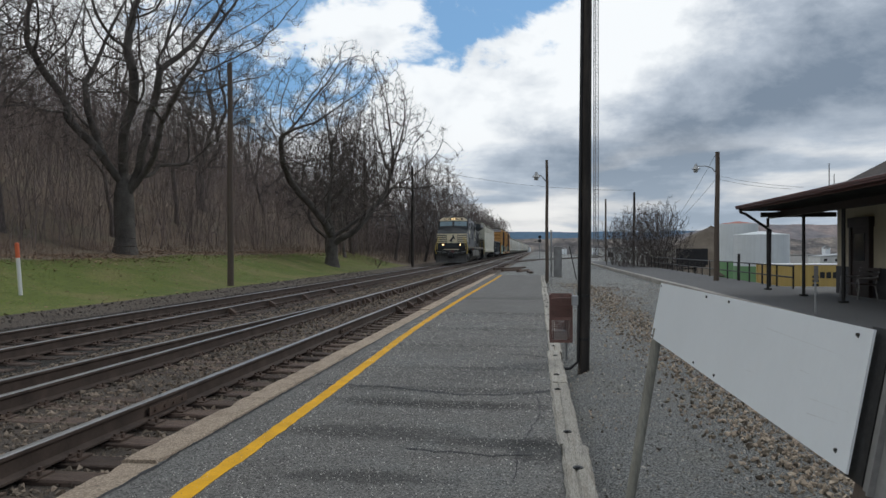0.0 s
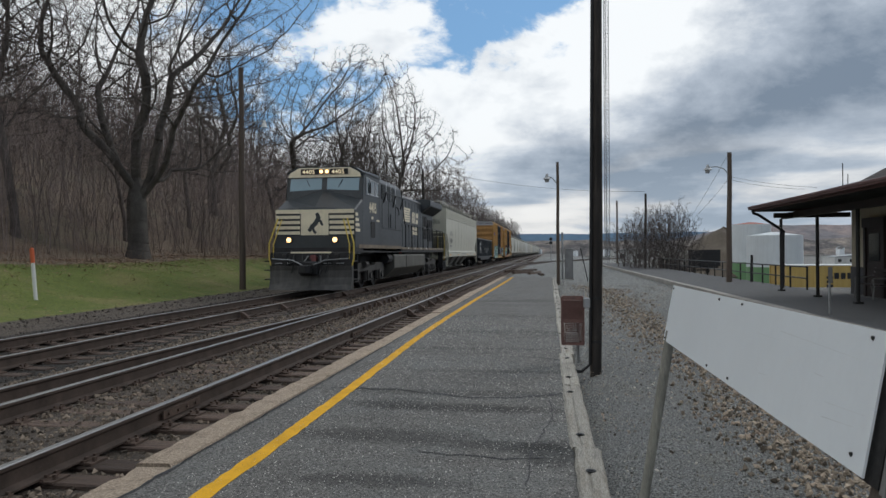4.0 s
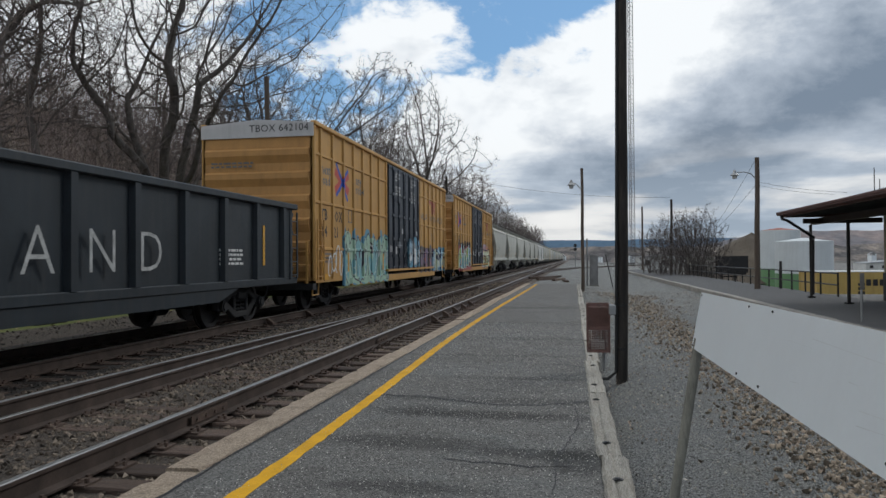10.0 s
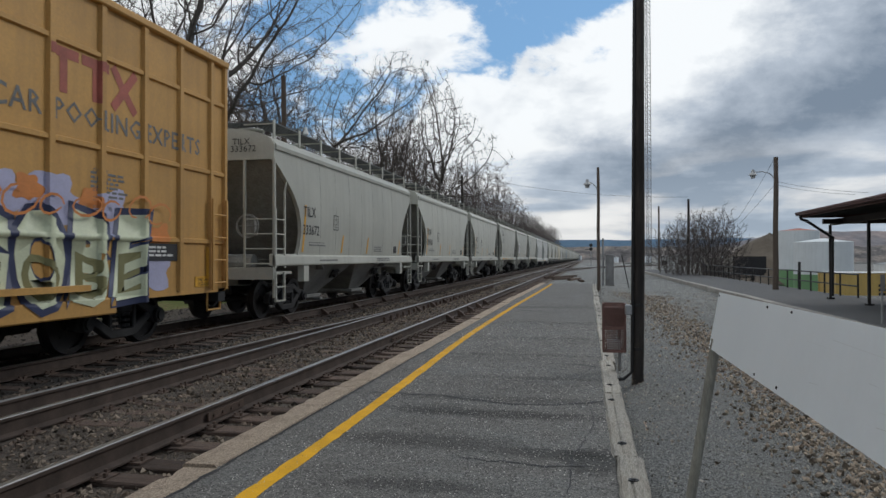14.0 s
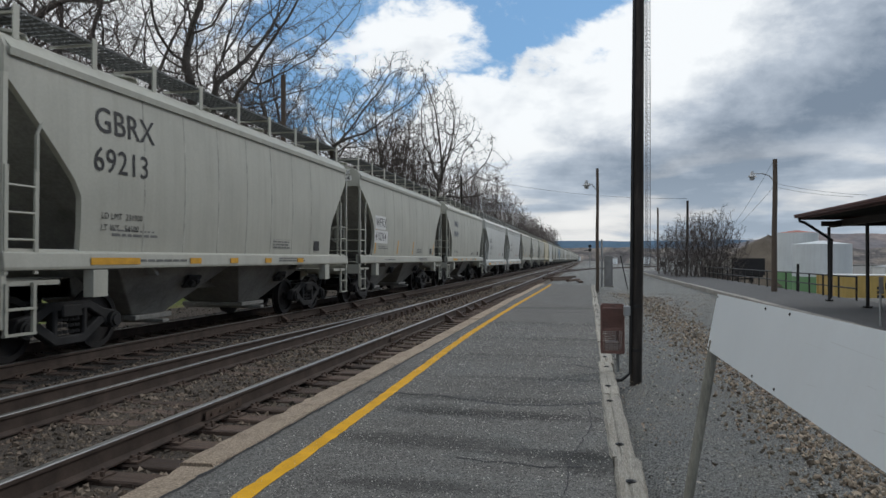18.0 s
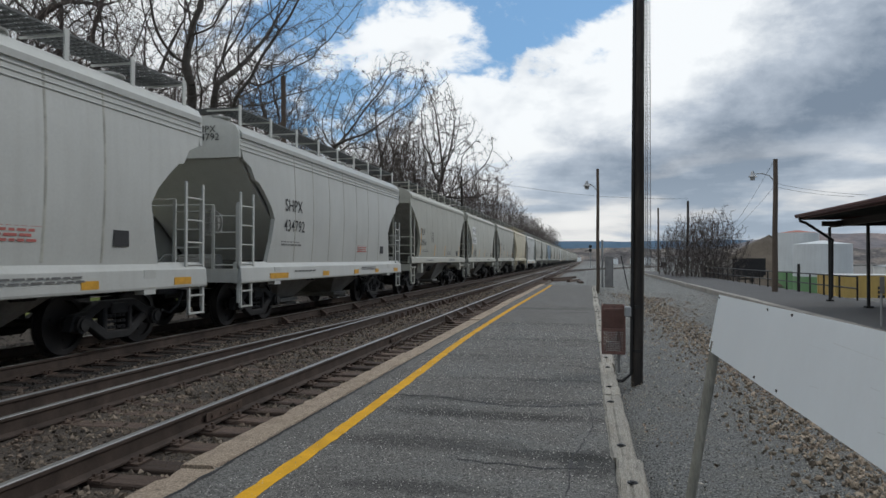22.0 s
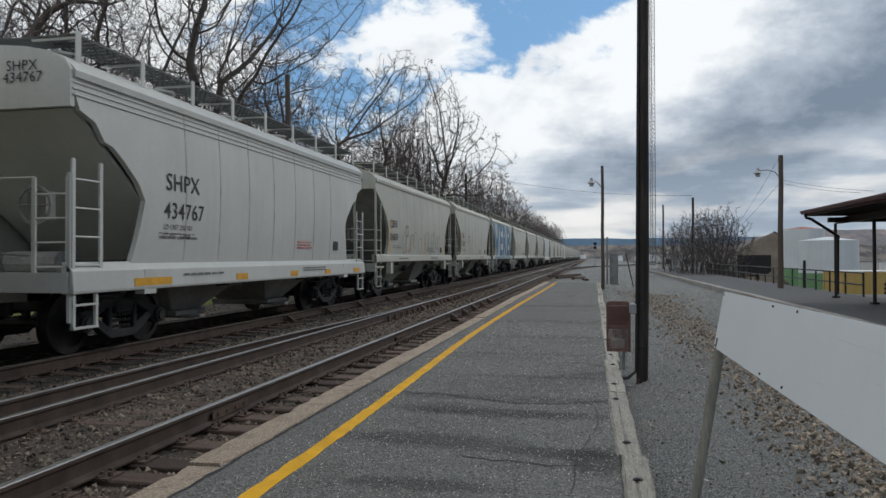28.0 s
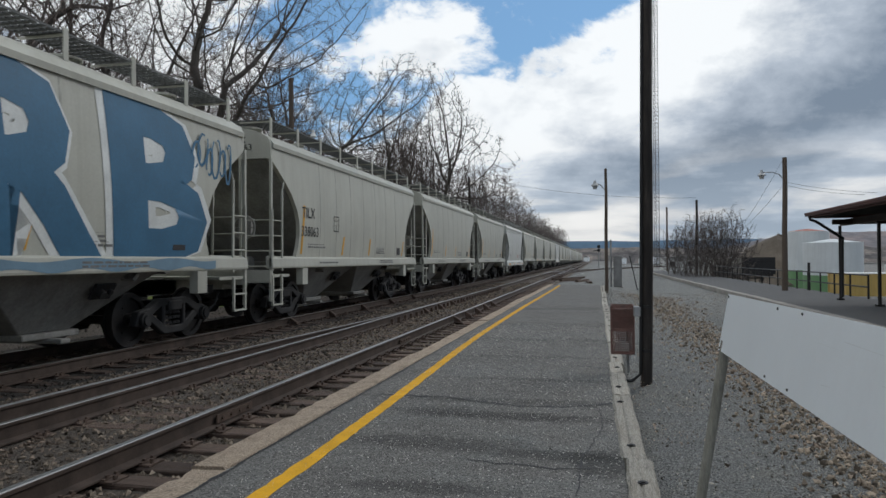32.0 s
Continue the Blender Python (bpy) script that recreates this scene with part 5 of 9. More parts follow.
thicket("lineside_brush", "bare brush and saplings along the distant line", 3500, line_region, 0.8, 5.5, 0.016, twig, 3, 5, 0.4)

bush_kinds = [tree_meshes(60 + i, trunk_len=0.9, trunk_r=0.05, centre=(0, 0, 2.5), radii=(1.8, 1.8, 2.1), n=800, low=0.6, limbs=2, spread=0.5, limb_len=0.8, step=0.22, stems=6, twigs=2, twig_len=0.38, twig_r=0.007) for i in range(2)]
for i_, (x_, y_, h_) in enumerate(((7.6, 64, 1.0), (8.5, 62, 1.15), (9.4, 60, 1.25), (10.4, 61, 1.3), (9.6, 66, 1.3), (7.0, 70, 1.0), (8.6, 70, 1.15), (10.8, 66, 1.25), (11.4, 62, 1.0))):
    plant(bush_kinds[i_ % 2], x_, y_, 70 * i_, h_, "bare multi-stemmed bush beside the station platform", "bushes beside the platform", name="bush")
thicket("yard_brush", "dry brown brush below the bushes", 350, lambda g, n: (g.uniform(6.8, 13.5, n), g.uniform(58, 72, n)), 0.6, 1.8, 0.014, twig, 9, 4, 0.4)

# ---- train ----
TRACK_X = sum(FAR_RAILS) / 2 - 0.04
train_group = "cars of the freight train"
hop_seam = mat("grimy_weld_seam", (0.395, 0.392, 0.345), 0.6, var=0.3, scale=3, bump=0.05)
hop_white = mat("light_grey_car_paint", (0.445, 0.445, 0.388), 0.5, var=0.09, scale=0.7, nd=8, fine=25, bump=0.05, streak=0.36, streak_col=(0.27, 0.245, 0.20), rnd=0.10)
hop_cool = mat("pale_cool_grey_car_paint", (0.535, 0.545, 0.515), 0.45, var=0.07, scale=0.7, nd=8, fine=25, bump=0.04, streak=0.2, streak_col=(0.33, 0.31, 0.27), rnd=0.06)
hop_cream = mat("cream_car_paint", (0.56, 0.51, 0.37), 0.55, var=0.06, scale=0.6, fine=25, bump=0.05, streak=0.2, streak_col=(0.30, 0.25, 0.17))
hop_pale = mat("pale_car_paint", (0.50, 0.49, 0.41), 0.5, var=0.05, scale=0.6, fine=25, bump=0.05, streak=0.12, streak_col=(0.30, 0.27, 0.2))
# Grimy car grey, taken darker for the shade underneath and inside the ends.
hop_under = mat("grimy_shaded_grey_paint", (0.27, 0.27, 0.255), 0.7, var=0.3, scale=1.0, fine=20, bump=0.1, streak=0.35, streak_col=(0.08, 0.07, 0.06))
truck_m = mat("grimy_cast_steel", (0.029, 0.029, 0.030), 0.7, metal=0.2, var=0.35, scale=3, fine=30, bump=0.3, depth=0.006)
wheel_m = mat("wheel_steel", (0.034, 0.032, 0.032), 0.5, metal=0.5, var=0.3, scale=3, bump=0.15)
grate_m = mat("galvanised_grating", (0.10, 0.105, 0.105), 0.6, metal=0.4, var=0.2, scale=3, bump=0.1)
letter_grey = mat("faded_stencil", (0.16, 0.16, 0.155), 0.6, var=0.3, scale=4, bump=0)
letter_white = mat("white_stencil", (0.66, 0.66, 0.64), 0.6, var=0.15, scale=4, bump=0)
letter_chalk = mat("chalk_marks", (0.40, 0.41, 0.40), 0.8, var=0.35, scale=6, bump=0)
letter_red = mat("red_stencil", (0.45, 0.13, 0.11), 0.6, var=0.3, scale=4, bump=0)
reflector = mat("yellow_reflector", (0.66, 0.345, 0.035), 0.5, var=0.15, scale=6, bump=0)
gon_m = mat("black_car_paint", (0.017, 0.024, 0.030), 0.5, var=0.3, scale=0.8, fine=25, bump=0.08, streak=0.25, streak_col=(0.085, 0.075, 0.065))
box_m = mat("yellow_car_paint", (0.52, 0.29, 0.085), 0.6, var=0.14, scale=0.7, fine=25, bump=0.06, streak=0.3, streak_col=(0.20, 0.115, 0.05))
# The side's yellow a little darker, as the ends get less light.
box_end_m = mat("faded_yellow_shaded_end_paint", (0.47, 0.25, 0.085), 0.65, var=0.12, scale=0.9, fine=25, bump=0.08, streak=0.35, streak_col=(0.22, 0.12, 0.05))
door_m = mat("black_door_paint", (0.024, 0.030, 0.042), 0.42, var=0.3, scale=0.8, fine=25, bump=0.06, streak=0.2, streak_col=(0.10, 0.10, 0.10))
roof_m = mat("galvanised_roof", (0.46, 0.46, 0.47), 0.5, metal=0.3, var=0.1, scale=1, bump=0.05, streak=0.2)


def make_wheel_mesh():
    b = Build()
    for s in (-1, 1):
        x = s * 0.755
        b.ring((x, 0, 0.0), "x", 0.36, 0.445, 0.065, 20)
        b.ring((x - s * 0.075, 0, 0), "x", 0.36, 0.475, 0.014, 20)
        b.rod((x - 0.018, 0, 0), (x + 0.018, 0, 0), 0.37, 20)
        b.rod((x - s * 0.05, 0, 0), (x + s * 0.075, 0, 0), 0.11, 10)
        for k in range(3):
            a = 2.1 * k
            b.rod((x + s * 0.02, 0.23 * math.cos(a), 0.23 * math.sin(a)), (x + s * 0.03, 0.23 * math.cos(a), 0.23 * math.sin(a)), 0.03, 6)
    b.rod((-0.95, 0, 0), (0.95, 0, 0), 0.075, 8)
    return b.mesh("wheelset", wheel_m, smooth=True)


wheel_me = make_wheel_mesh()
frame_b = Build()
frame_b.prism([(-1.08, 0.36), (-0.98, 0.60), (-0.72, 0.64), (-0.40, 0.78), (0.40, 0.78), (0.72, 0.64), (0.98, 0.60), (1.08, 0.36), (0.78, 0.34), (0.66, 0.50), (0.36, 0.66), (-0.36, 0.66), (-0.66, 0.50), (-0.78, 0.34)], -0.075, 0.075, "x")
frame_b.prism([(-0.80, 0.48), (-0.70, 0.58), (-0.22, 0.30), (0.22, 0.30), (0.70, 0.58), (0.80, 0.48), (0.30, 0.17), (-0.30, 0.17)], -0.07, 0.07, "x")
frame_b.box(-0.07, 0.07, -0.34, -0.25, 0.28, 0.70).box(-0.07, 0.07, 0.25, 0.34, 0.28, 0.70)
side_frame_me = frame_b.mesh("side_frame", truck_m, 0.018)
spring_b = Build()
for yy in (-0.17, -0.06, 0.06, 0.17):
    for k in range(3):
        spring_b.ring((0.0, yy, 0.35 + 0.09 * k), "z", 0.028, 0.055, 0.022, 6)
spring_me = spring_b.mesh("springs", truck_m)
box_cap = Build().rod((-0.05, 0, 0), (0.11, 0, 0), 0.13, 12).rod((0.11, 0, 0), (0.14, 0, 0), 0.09, 10)
cap_me = box_cap.mesh("axle_cap", truck_m, smooth=True)
bolster_me = Build().box(-1.1, 1.1, -0.2, 0.2, 0.56, 0.74).box(-0.35, 0.35, -0.28, 0.28, 0.7, 0.92).mesh("bolster", truck_m, 0.02)
wheelsets = {}


def bogie(parent, y, base=0.88):
    """A freight truck: two side frames, springs, bolster and two turning wheelsets."""
    t = part("bogie", bolster_me, truck_m, parent, at=pose(0, y, 0))
    for s in (-1, 1):
        f = part("side_frame", side_frame_me, truck_m, t, at=pose(s * 1.0, 0, 0))
        part("springs", spring_me, truck_m, t, at=pose(s * 1.0, 0, 0))
        for d in (-base, base):
            part("axle_cap", cap_me, truck_m, t, at=pose(s * 1.03, d, 0.457, 0, 0, 0 if s > 0 else 180))
    for d in (-base, base):
        w = part("wheelset", wheel_me, wheel_m, t, at=pose(0, d, 0.457))
        wheelsets.setdefault(d, []).append(w)
    return t


coupler_b = Build().box(-0.12, 0.12, -0.15, 0.5, 0.72, 0.98).box(-0.2, 0.2, -0.5, -0.15, 0.70, 1.0).prism([(-0.2, -0.5), (0.1, -0.62), (0.2, -0.5)], 0.72, 0.98, "z").box(-0.3, 0.3, 0.2, 0.32, 0.6, 1.1)
coupler_me = coupler_b.mesh("coupler", truck_m, 0.02)
hose_me = Build().path([(0.28, -0.05, 0.75), (0.3, -0.25, 0.5), (0.26, -0.45, 0.36), (0.2, -0.62, 0.42)], 0.025, 6).mesh("air_hose", black_m)


def couplers(parent, length):
    for y, turn in ((0.1, 0), (length - 0.1, 180)):
        c = part("coupler", coupler_me, truck_m, parent, at=pose(0, y, 0, 0, 0, turn))
        part("air_hose", hose_me, black_m, c)


def ladder(parent, x, y0, y1, z0, z1, rungs, m, along="y", name="ladder", r=0.016, stile=0.03):
    """Two stiles and rungs, across y (on a side) or across x (on an end)."""
    b = Build()
    lo, hi = (y0, y1)
    for q in (lo, hi):
        if along == "y":
            b.box(x - stile / 2, x + stile / 2, q - stile, q + stile, z0, z1)
        else:
            b.box(q - stile, q + stile, x - stile / 2, x + stile / 2, z0, z1)
    for i in range(rungs):
        z = z0 + (z1 - z0) * (i + 0.3) / rungs
        if along == "y":
            b.rod((x, lo, z), (x, hi, z), r, 5)
        else:
            b.rod((lo, x, z), (hi, x, z), r, 5)
    return part(name, b, m, parent)


def side_x(z):
    """Half-width of a hopper's bulging side at height z above the rail."""
    t = (z - 1.25) / 2.75
    return 1.455 + 0.09 * math.sin(math.pi * min(max(t, 0), 1) * 0.86 + 0.25)


def hopper_meshes(length, edge, eave, m, ribs=0, top=4.42):
    """edge: heights and distances from the car's end at which the side sheet stops."""
    side = Build()
    fine_z, fine_y = [], []
    for (za, ya), (zb, yb) in zip(edge, edge[1:]):
        for k in range(3):
            fine_z.append(za + (zb - za) * k / 3), fine_y.append(ya + (yb - ya) * k / 3)
    fine_z.append(edge[-1][0]), fine_y.append(edge[-1][1])
    n = len(fine_z)
    bodies = []
    for s in (1, -1):
        o = len(side.v)
        for z, y in zip(fine_z, fine_y):
            x = side_x(z)
            cols = [(s * (x - 0.10), y + 0.02), (s * x, y)] + [(s * x, y + (length - 2 * y) * k / 6) for k in range(1, 6)] + [(s * x, length - y), (s * (x - 0.10), length - y - 0.02)]
            side.v += [(a, b_, z) for a, b_ in cols]
        c = 9
        for i in range(n - 1):
            for k in range(c - 1):
                q = (o + i * c + k, o + i * c + k + 1, o + (i + 1) * c + k + 1, o + (i + 1) * c + k)
                side.f.append(q if s > 0 else q[::-1])
        bodies.append(side.mesh("side_sheet", m, smooth=True))
        side = Build()
    body = bodies
    roof = Build()
    xe = side_x(eave)
    k = 12
    prof = [(xe * math.cos(math.pi * i / k), eave + (top - eave) * math.sin(math.pi * i / k) ** 0.9) for i in range(k + 1)]
    prof = [(xe + 0.05, eave - 0.09), (xe + 0.06, eave)] + prof[1:-1] + [(-xe - 0.06, eave), (-xe - 0.05, eave - 0.09), (-xe + 0.05, eave - 0.09), (-xe + 0.08, eave - 0.02), (xe - 0.08, eave - 0.02), (xe - 0.05, eave - 0.09)]
    roof.prism(prof, 0.12, length - 0.12, "y")
    rib_mes = []
    for r_ in range(ribs):
        z = eave - 0.16 - 0.085 * r_
        for s in (1, -1):
            x = side_x(z)
            rib_mes.append(Build().prism([(s * x, z - 0.018), (s * (x + 0.022), z), (s * x, z + 0.018)], 0.1, length - 0.1, "y").mesh("side_rib", m))
    roof_me = roof.mesh("roof", m, smooth=True)
    return body, roof_me, rib_mes


def tapered_chute(yc, top_half, bot_half, z_top, z_bot, xt, xb):
    b = Build()
    b.add([(-xt, yc - top_half, z_top), (xt, yc - top_half, z_top), (xt, yc + top_half, z_top), (-xt, yc + top_half, z_top),
           (-xb, yc - bot_half, z_bot), (xb, yc - bot_half, z_bot), (xb, yc + bot_half, z_bot), (-xb, yc + bot_half, z_bot)],
          [(0, 1, 2, 3), (7, 6, 5, 4), (0, 4, 5, 1), (1, 5, 6, 2), (2, 6, 7, 3), (3, 7, 4, 0)])
    b.box(-xb - 0.12, xb + 0.12, yc - bot_half - 0.06, yc + bot_half + 0.06, z_bot - 0.09, z_bot)
    b.box(-xb - 0.35, xb + 0.35, yc - 0.10, yc + 0.10, z_bot - 0.16, z_bot - 0.09)
    return b


def running_boards(length, z=4.52, x=1.02):
    """Roof walkway: open gratings along both edges and across the ends, on upright brackets."""
    g, brs = Build(), []
    for s in (1, -1):
        for k in range(7):
            g.box(s * (x - 0.30 + 0.10 * k) - 0.006, s * (x - 0.30 + 0.10 * k) + 0.006, 0.35, length - 0.35, z - 0.03, z)
        n = int(length / 0.16)
        for i in range(n):
            y = 0.35 + (length - 0.7) * i / n
            g.box(min(s * (x - 0.30), s * (x + 0.30)), max(s * (x - 0.30), s * (x + 0.30)), y, y + 0.075, z - 0.025, z - 0.008)
        n = max(6, int(length / 1.45))
        for i in range(n + 1):
            y = 0.4 + (length - 0.8) * i / n
            xx = s * (x + 0.32)
            br = Build()
            brs.append(br)
            br.box(xx - 0.012, xx + 0.012, y - 0.045, y + 0.045, 4.12, z + 0.04)
            br.box(min(s * 0.6, xx), max(s * 0.6, xx), y - 0.02, y + 0.02, z - 0.06, z - 0.03)
    for y in (0.36, length - 0.36 - 0.5):
        for k in range(6):
            g.box(-x, x, y + 0.09 * k, y + 0.09 * k + 0.05, z - 0.02, z)
    return g, brs


_shared = {}
SEAMS = [2.75 + 1.13 * i for i in range(7)]


def hatch_me(m):
    key = "hatch" + m.name
    if key not in _shared:
        _shared[key] = Build().rod((0, 0, 4.28), (0, 0, 4.46), 0.27, 12).rod((0, 0, 4.46), (0, 0, 4.50), 0.31, 12).mesh("roof_hatch", m)
    return _shared[key]


def seam_me(m, z1=3.88):
    """A shallow vertical weld seam that follows the bulging side."""
    key = "seam" + m.name + str(z1)
    if key not in _shared:
        b = Build()
        for i in range(9):
            z = 1.36 + (z1 - 1.36) * i / 8
            x = side_x(z)
            b.v += [(x, -0.03, z), (x + 0.006, -0.006, z), (x + 0.006, 0.006, z), (x, 0.03, z)]
            if i:
                for k in range(3):
                    b.f.append((4 * i - 4 + k, 4 * i - 3 + k, 4 * i + 1 + k, 4 * i + k))
        _shared[key] = b.mesh("weld_seam", m)
    return _shared[key]


vib_me = Build().box(-0.02, 0.03, -0.22, 0.22, -0.13, 0.13).rod((0.03, -0.1, 0), (0.12, -0.1, 0), 0.07, 10).rod((0.03, 0.1, 0.02), (0.09, 0.1, 0.02), 0.05, 8).mesh("vibrator_bracket", truck_m, 0.01)


def end_gear(thing, length, m, style, plate_z):
    """Slope sheets, end plates, ladders, hand rails and brake gear at both ends."""
    for flip in (0, 1):
        Y = (lambda y: y) if not flip else (lambda y: length - y)
        sl = Build()
        t0, t1 = (0.20, plate_z), (3.3, 1.12)
        pts = [(Y(t0[0]), t0[1]), (Y(t1[0]), t1[1]), (Y(t1[0] + 0.06), t1[1] + 0.03), (Y(t0[0] + 0.06), t0[1] + 0.03)]
        sl.prism(pts, -1.40, 1.40, "x")
        part("slope_sheet", sl, m if style == "cage" else hop_under, thing)
        xe = side_x(3.94) + 0.02
        k = 10
        prof = [(xe * math.cos(math.pi * i / k), 3.94 + 0.40 * math.sin(math.pi * i / k) ** 0.9) for i in range(k + 1)]
        ep = Build().prism(prof + [(-xe, plate_z), (xe, plate_z)], min(Y(0.06), Y(0.14)), max(Y(0.06), Y(0.14)), "y")
        part("end_plate", ep, m, thing)
        fl = Build().box(-1.5, 1.5, min(Y(0.0), Y(1.0)), max(Y(0.0), Y(1.0)), 1.06, 1.12).box(-1.52, 1.52, min(Y(-0.02), Y(0.10)), max(Y(-0.02), Y(0.10)), 0.95, 1.22)
        fl.box(-0.35, 0.35, min(Y(0.1), Y(2.6)), max(Y(0.1), Y(2.6)), 0.8, 1.08)
        part("end_platform", fl, m, thing)
        for s in (1, -1):
            x = s * 1.53
            # corner post, end ladder and side ladder
            part("corner_post", Build().box(min(x, x - s * 0.05), max(x, x - s * 0.05), min(Y(0.02), Y(0.09)), max(Y(0.02), Y(0.09)), 0.55, plate_z if style != "cage" else 2.55), m, thing)
            if style == "cage":
                ladder(thing, Y(0.05), s * 0.95, s * 1.48, 1.2, 2.5, 4, m, "x", "end_ladder")
                ladder(thing, x, Y(0.08), Y(0.62), 1.2, 2.75, 4, m)
                part("hand_rail", Build().path([(s * 0.95, Y(0.05), 2.5), (-s * 0.2, Y(0.05), 2.5)], 0.016), m, thing)
            else:
                ladder(thing, Y(0.05), s * 0.80, s * 1.50, 1.2, 2.52, 4, m, "x", "end_ladder", stile=0.025)
                part("end_post", Build().box(s * 0.80 - 0.03, s * 0.80 + 0.03, min(Y(0.02), Y(0.07)), max(Y(0.02), Y(0.07)), 2.52, plate_z), m, thing)
                ladder(thing, x, Y(0.07), Y(0.55), 1.2, 2.52, 4, m)
                part("ladder_post", Build().box(x - 0.02, x + 0.02, min(Y(0.53), Y(0.57)), max(Y(0.53), Y(0.57)), 2.5, 2.96), m, thing)
                part("hand_rail", Build().path([(s * 1.53, Y(0.55), 2.95), (s * 1.53, Y(0.62), 3.1), (s * 1.50, Y(0.72), 3.2)], 0.02), m, thing)
            st = Build().box(x - 0.02, x + 0.02, min(Y(0.06), Y(0.11)), max(Y(0.06), Y(0.11)), 0.45, 1.1).box(x - 0.02, x + 0.02, min(Y(0.55), Y(0.50)), max(Y(0.55), Y(0.50)), 0.45, 1.1)
            for z in (0.47, 0.78):
                st.box(x - 0.03, x + 0.03, min(Y(0.06), Y(0.55)), max(Y(0.06), Y(0.55)), z - 0.015, z + 0.015)
            part("stirrup_step", st, m, thing)
            jb = Build().box(min(s * 1.42, s * 1.58), max(s * 1.42, s * 1.58), min(Y(1.55), Y(1.85)), max(Y(1.55), Y(1.85)), 0.86, 1.24)
            part("jacking_pad", jb, m, thing)
        brk = Build()
        if not flip:
            brk.ring((0.75, Y(0.28), 2.15), "y", 0.24, 0.28, 0.015, 18)
            for a in (0, 1.57):
                brk.rod((0.75 - 0.25 * math.cos(a), Y(0.28), 2.15 - 0.25 * math.sin(a)), (0.75 + 0.25 * math.cos(a), Y(0.28), 2.15 + 0.25 * math.sin(a)), 0.012, 5)
            brk.box(0.6, 0.9, Y(0.32), Y(0.5), 1.95, 2.35)
        if brk.v:
            part("hand_brake", brk, hop_under, thing)
        part("air_cylinder", Build().rod((-0.4, Y(1.1), 1.35), (0.5, Y(1.1), 1.35), 0.17, 10), hop_under, thing)
        part("air_pipe", Build().path([(-0.8, Y(0.5), 1.15), (-0.6, Y(0.8), 1.5), (0.1, Y(1.0), 1.45)], 0.02), hop_under, thing)


def small_print(parent, x, y, z, rows, w, h, m, seed, name="stencil_block", face="side", gap=0.55):
    """Lines of writing too small to read: plain bars."""
    rng = random.Random(seed)
    b = Build()
    for r in range(rows):
        zz = z - r * h / gap
        yy = y
        while yy < y + w:
            l = rng.uniform(0.06, 0.22)
            if face == "side":
                b.add([(x, yy, zz), (x, yy + l, zz), (x, yy + l, zz + h), (x, yy, zz + h)], [(0, 1, 2, 3)])
            else:
                b.add([(yy, x, zz), (yy + l, x, zz), (yy + l, x, zz + h), (yy, x, zz + h)], [(0, 1, 2, 3)])
            yy += l + 0.035
    return part(name, b, m, parent)


FLAT_EDGE = [(1.48, 1.34), (1.72, 1.45), (2.00, 1.50), (2.30, 1.46), (2.60, 1.32), (2.90, 1.05), (3.15, 0.74), (3.38, 0.40), (3.55, 0.14), (3.60, 0.06), (3.94, 0.06)]
PLAIN_EDGE = [(1.48, 1.36), (1.80, 1.36), (2.25, 1.34), (2.45, 1.22), (2.80, 0.88), (3.20, 0.48), (3.55, 0.12), (3.60, 0.06), (3.94, 0.06)]
CAGE_EDGE = [(1.30, 1.34), (1.80, 1.50), (2.30, 1.62), (2.55, 1.45), (2.85, 1.10), (3.02, 0.86), (3.05, 0.70), (3.30, 0.52), (3.42, 0.22), (3.75, 0.10), (3.94, 0.06)]
HOP_LEN = 12.25
_hop_cache = {}


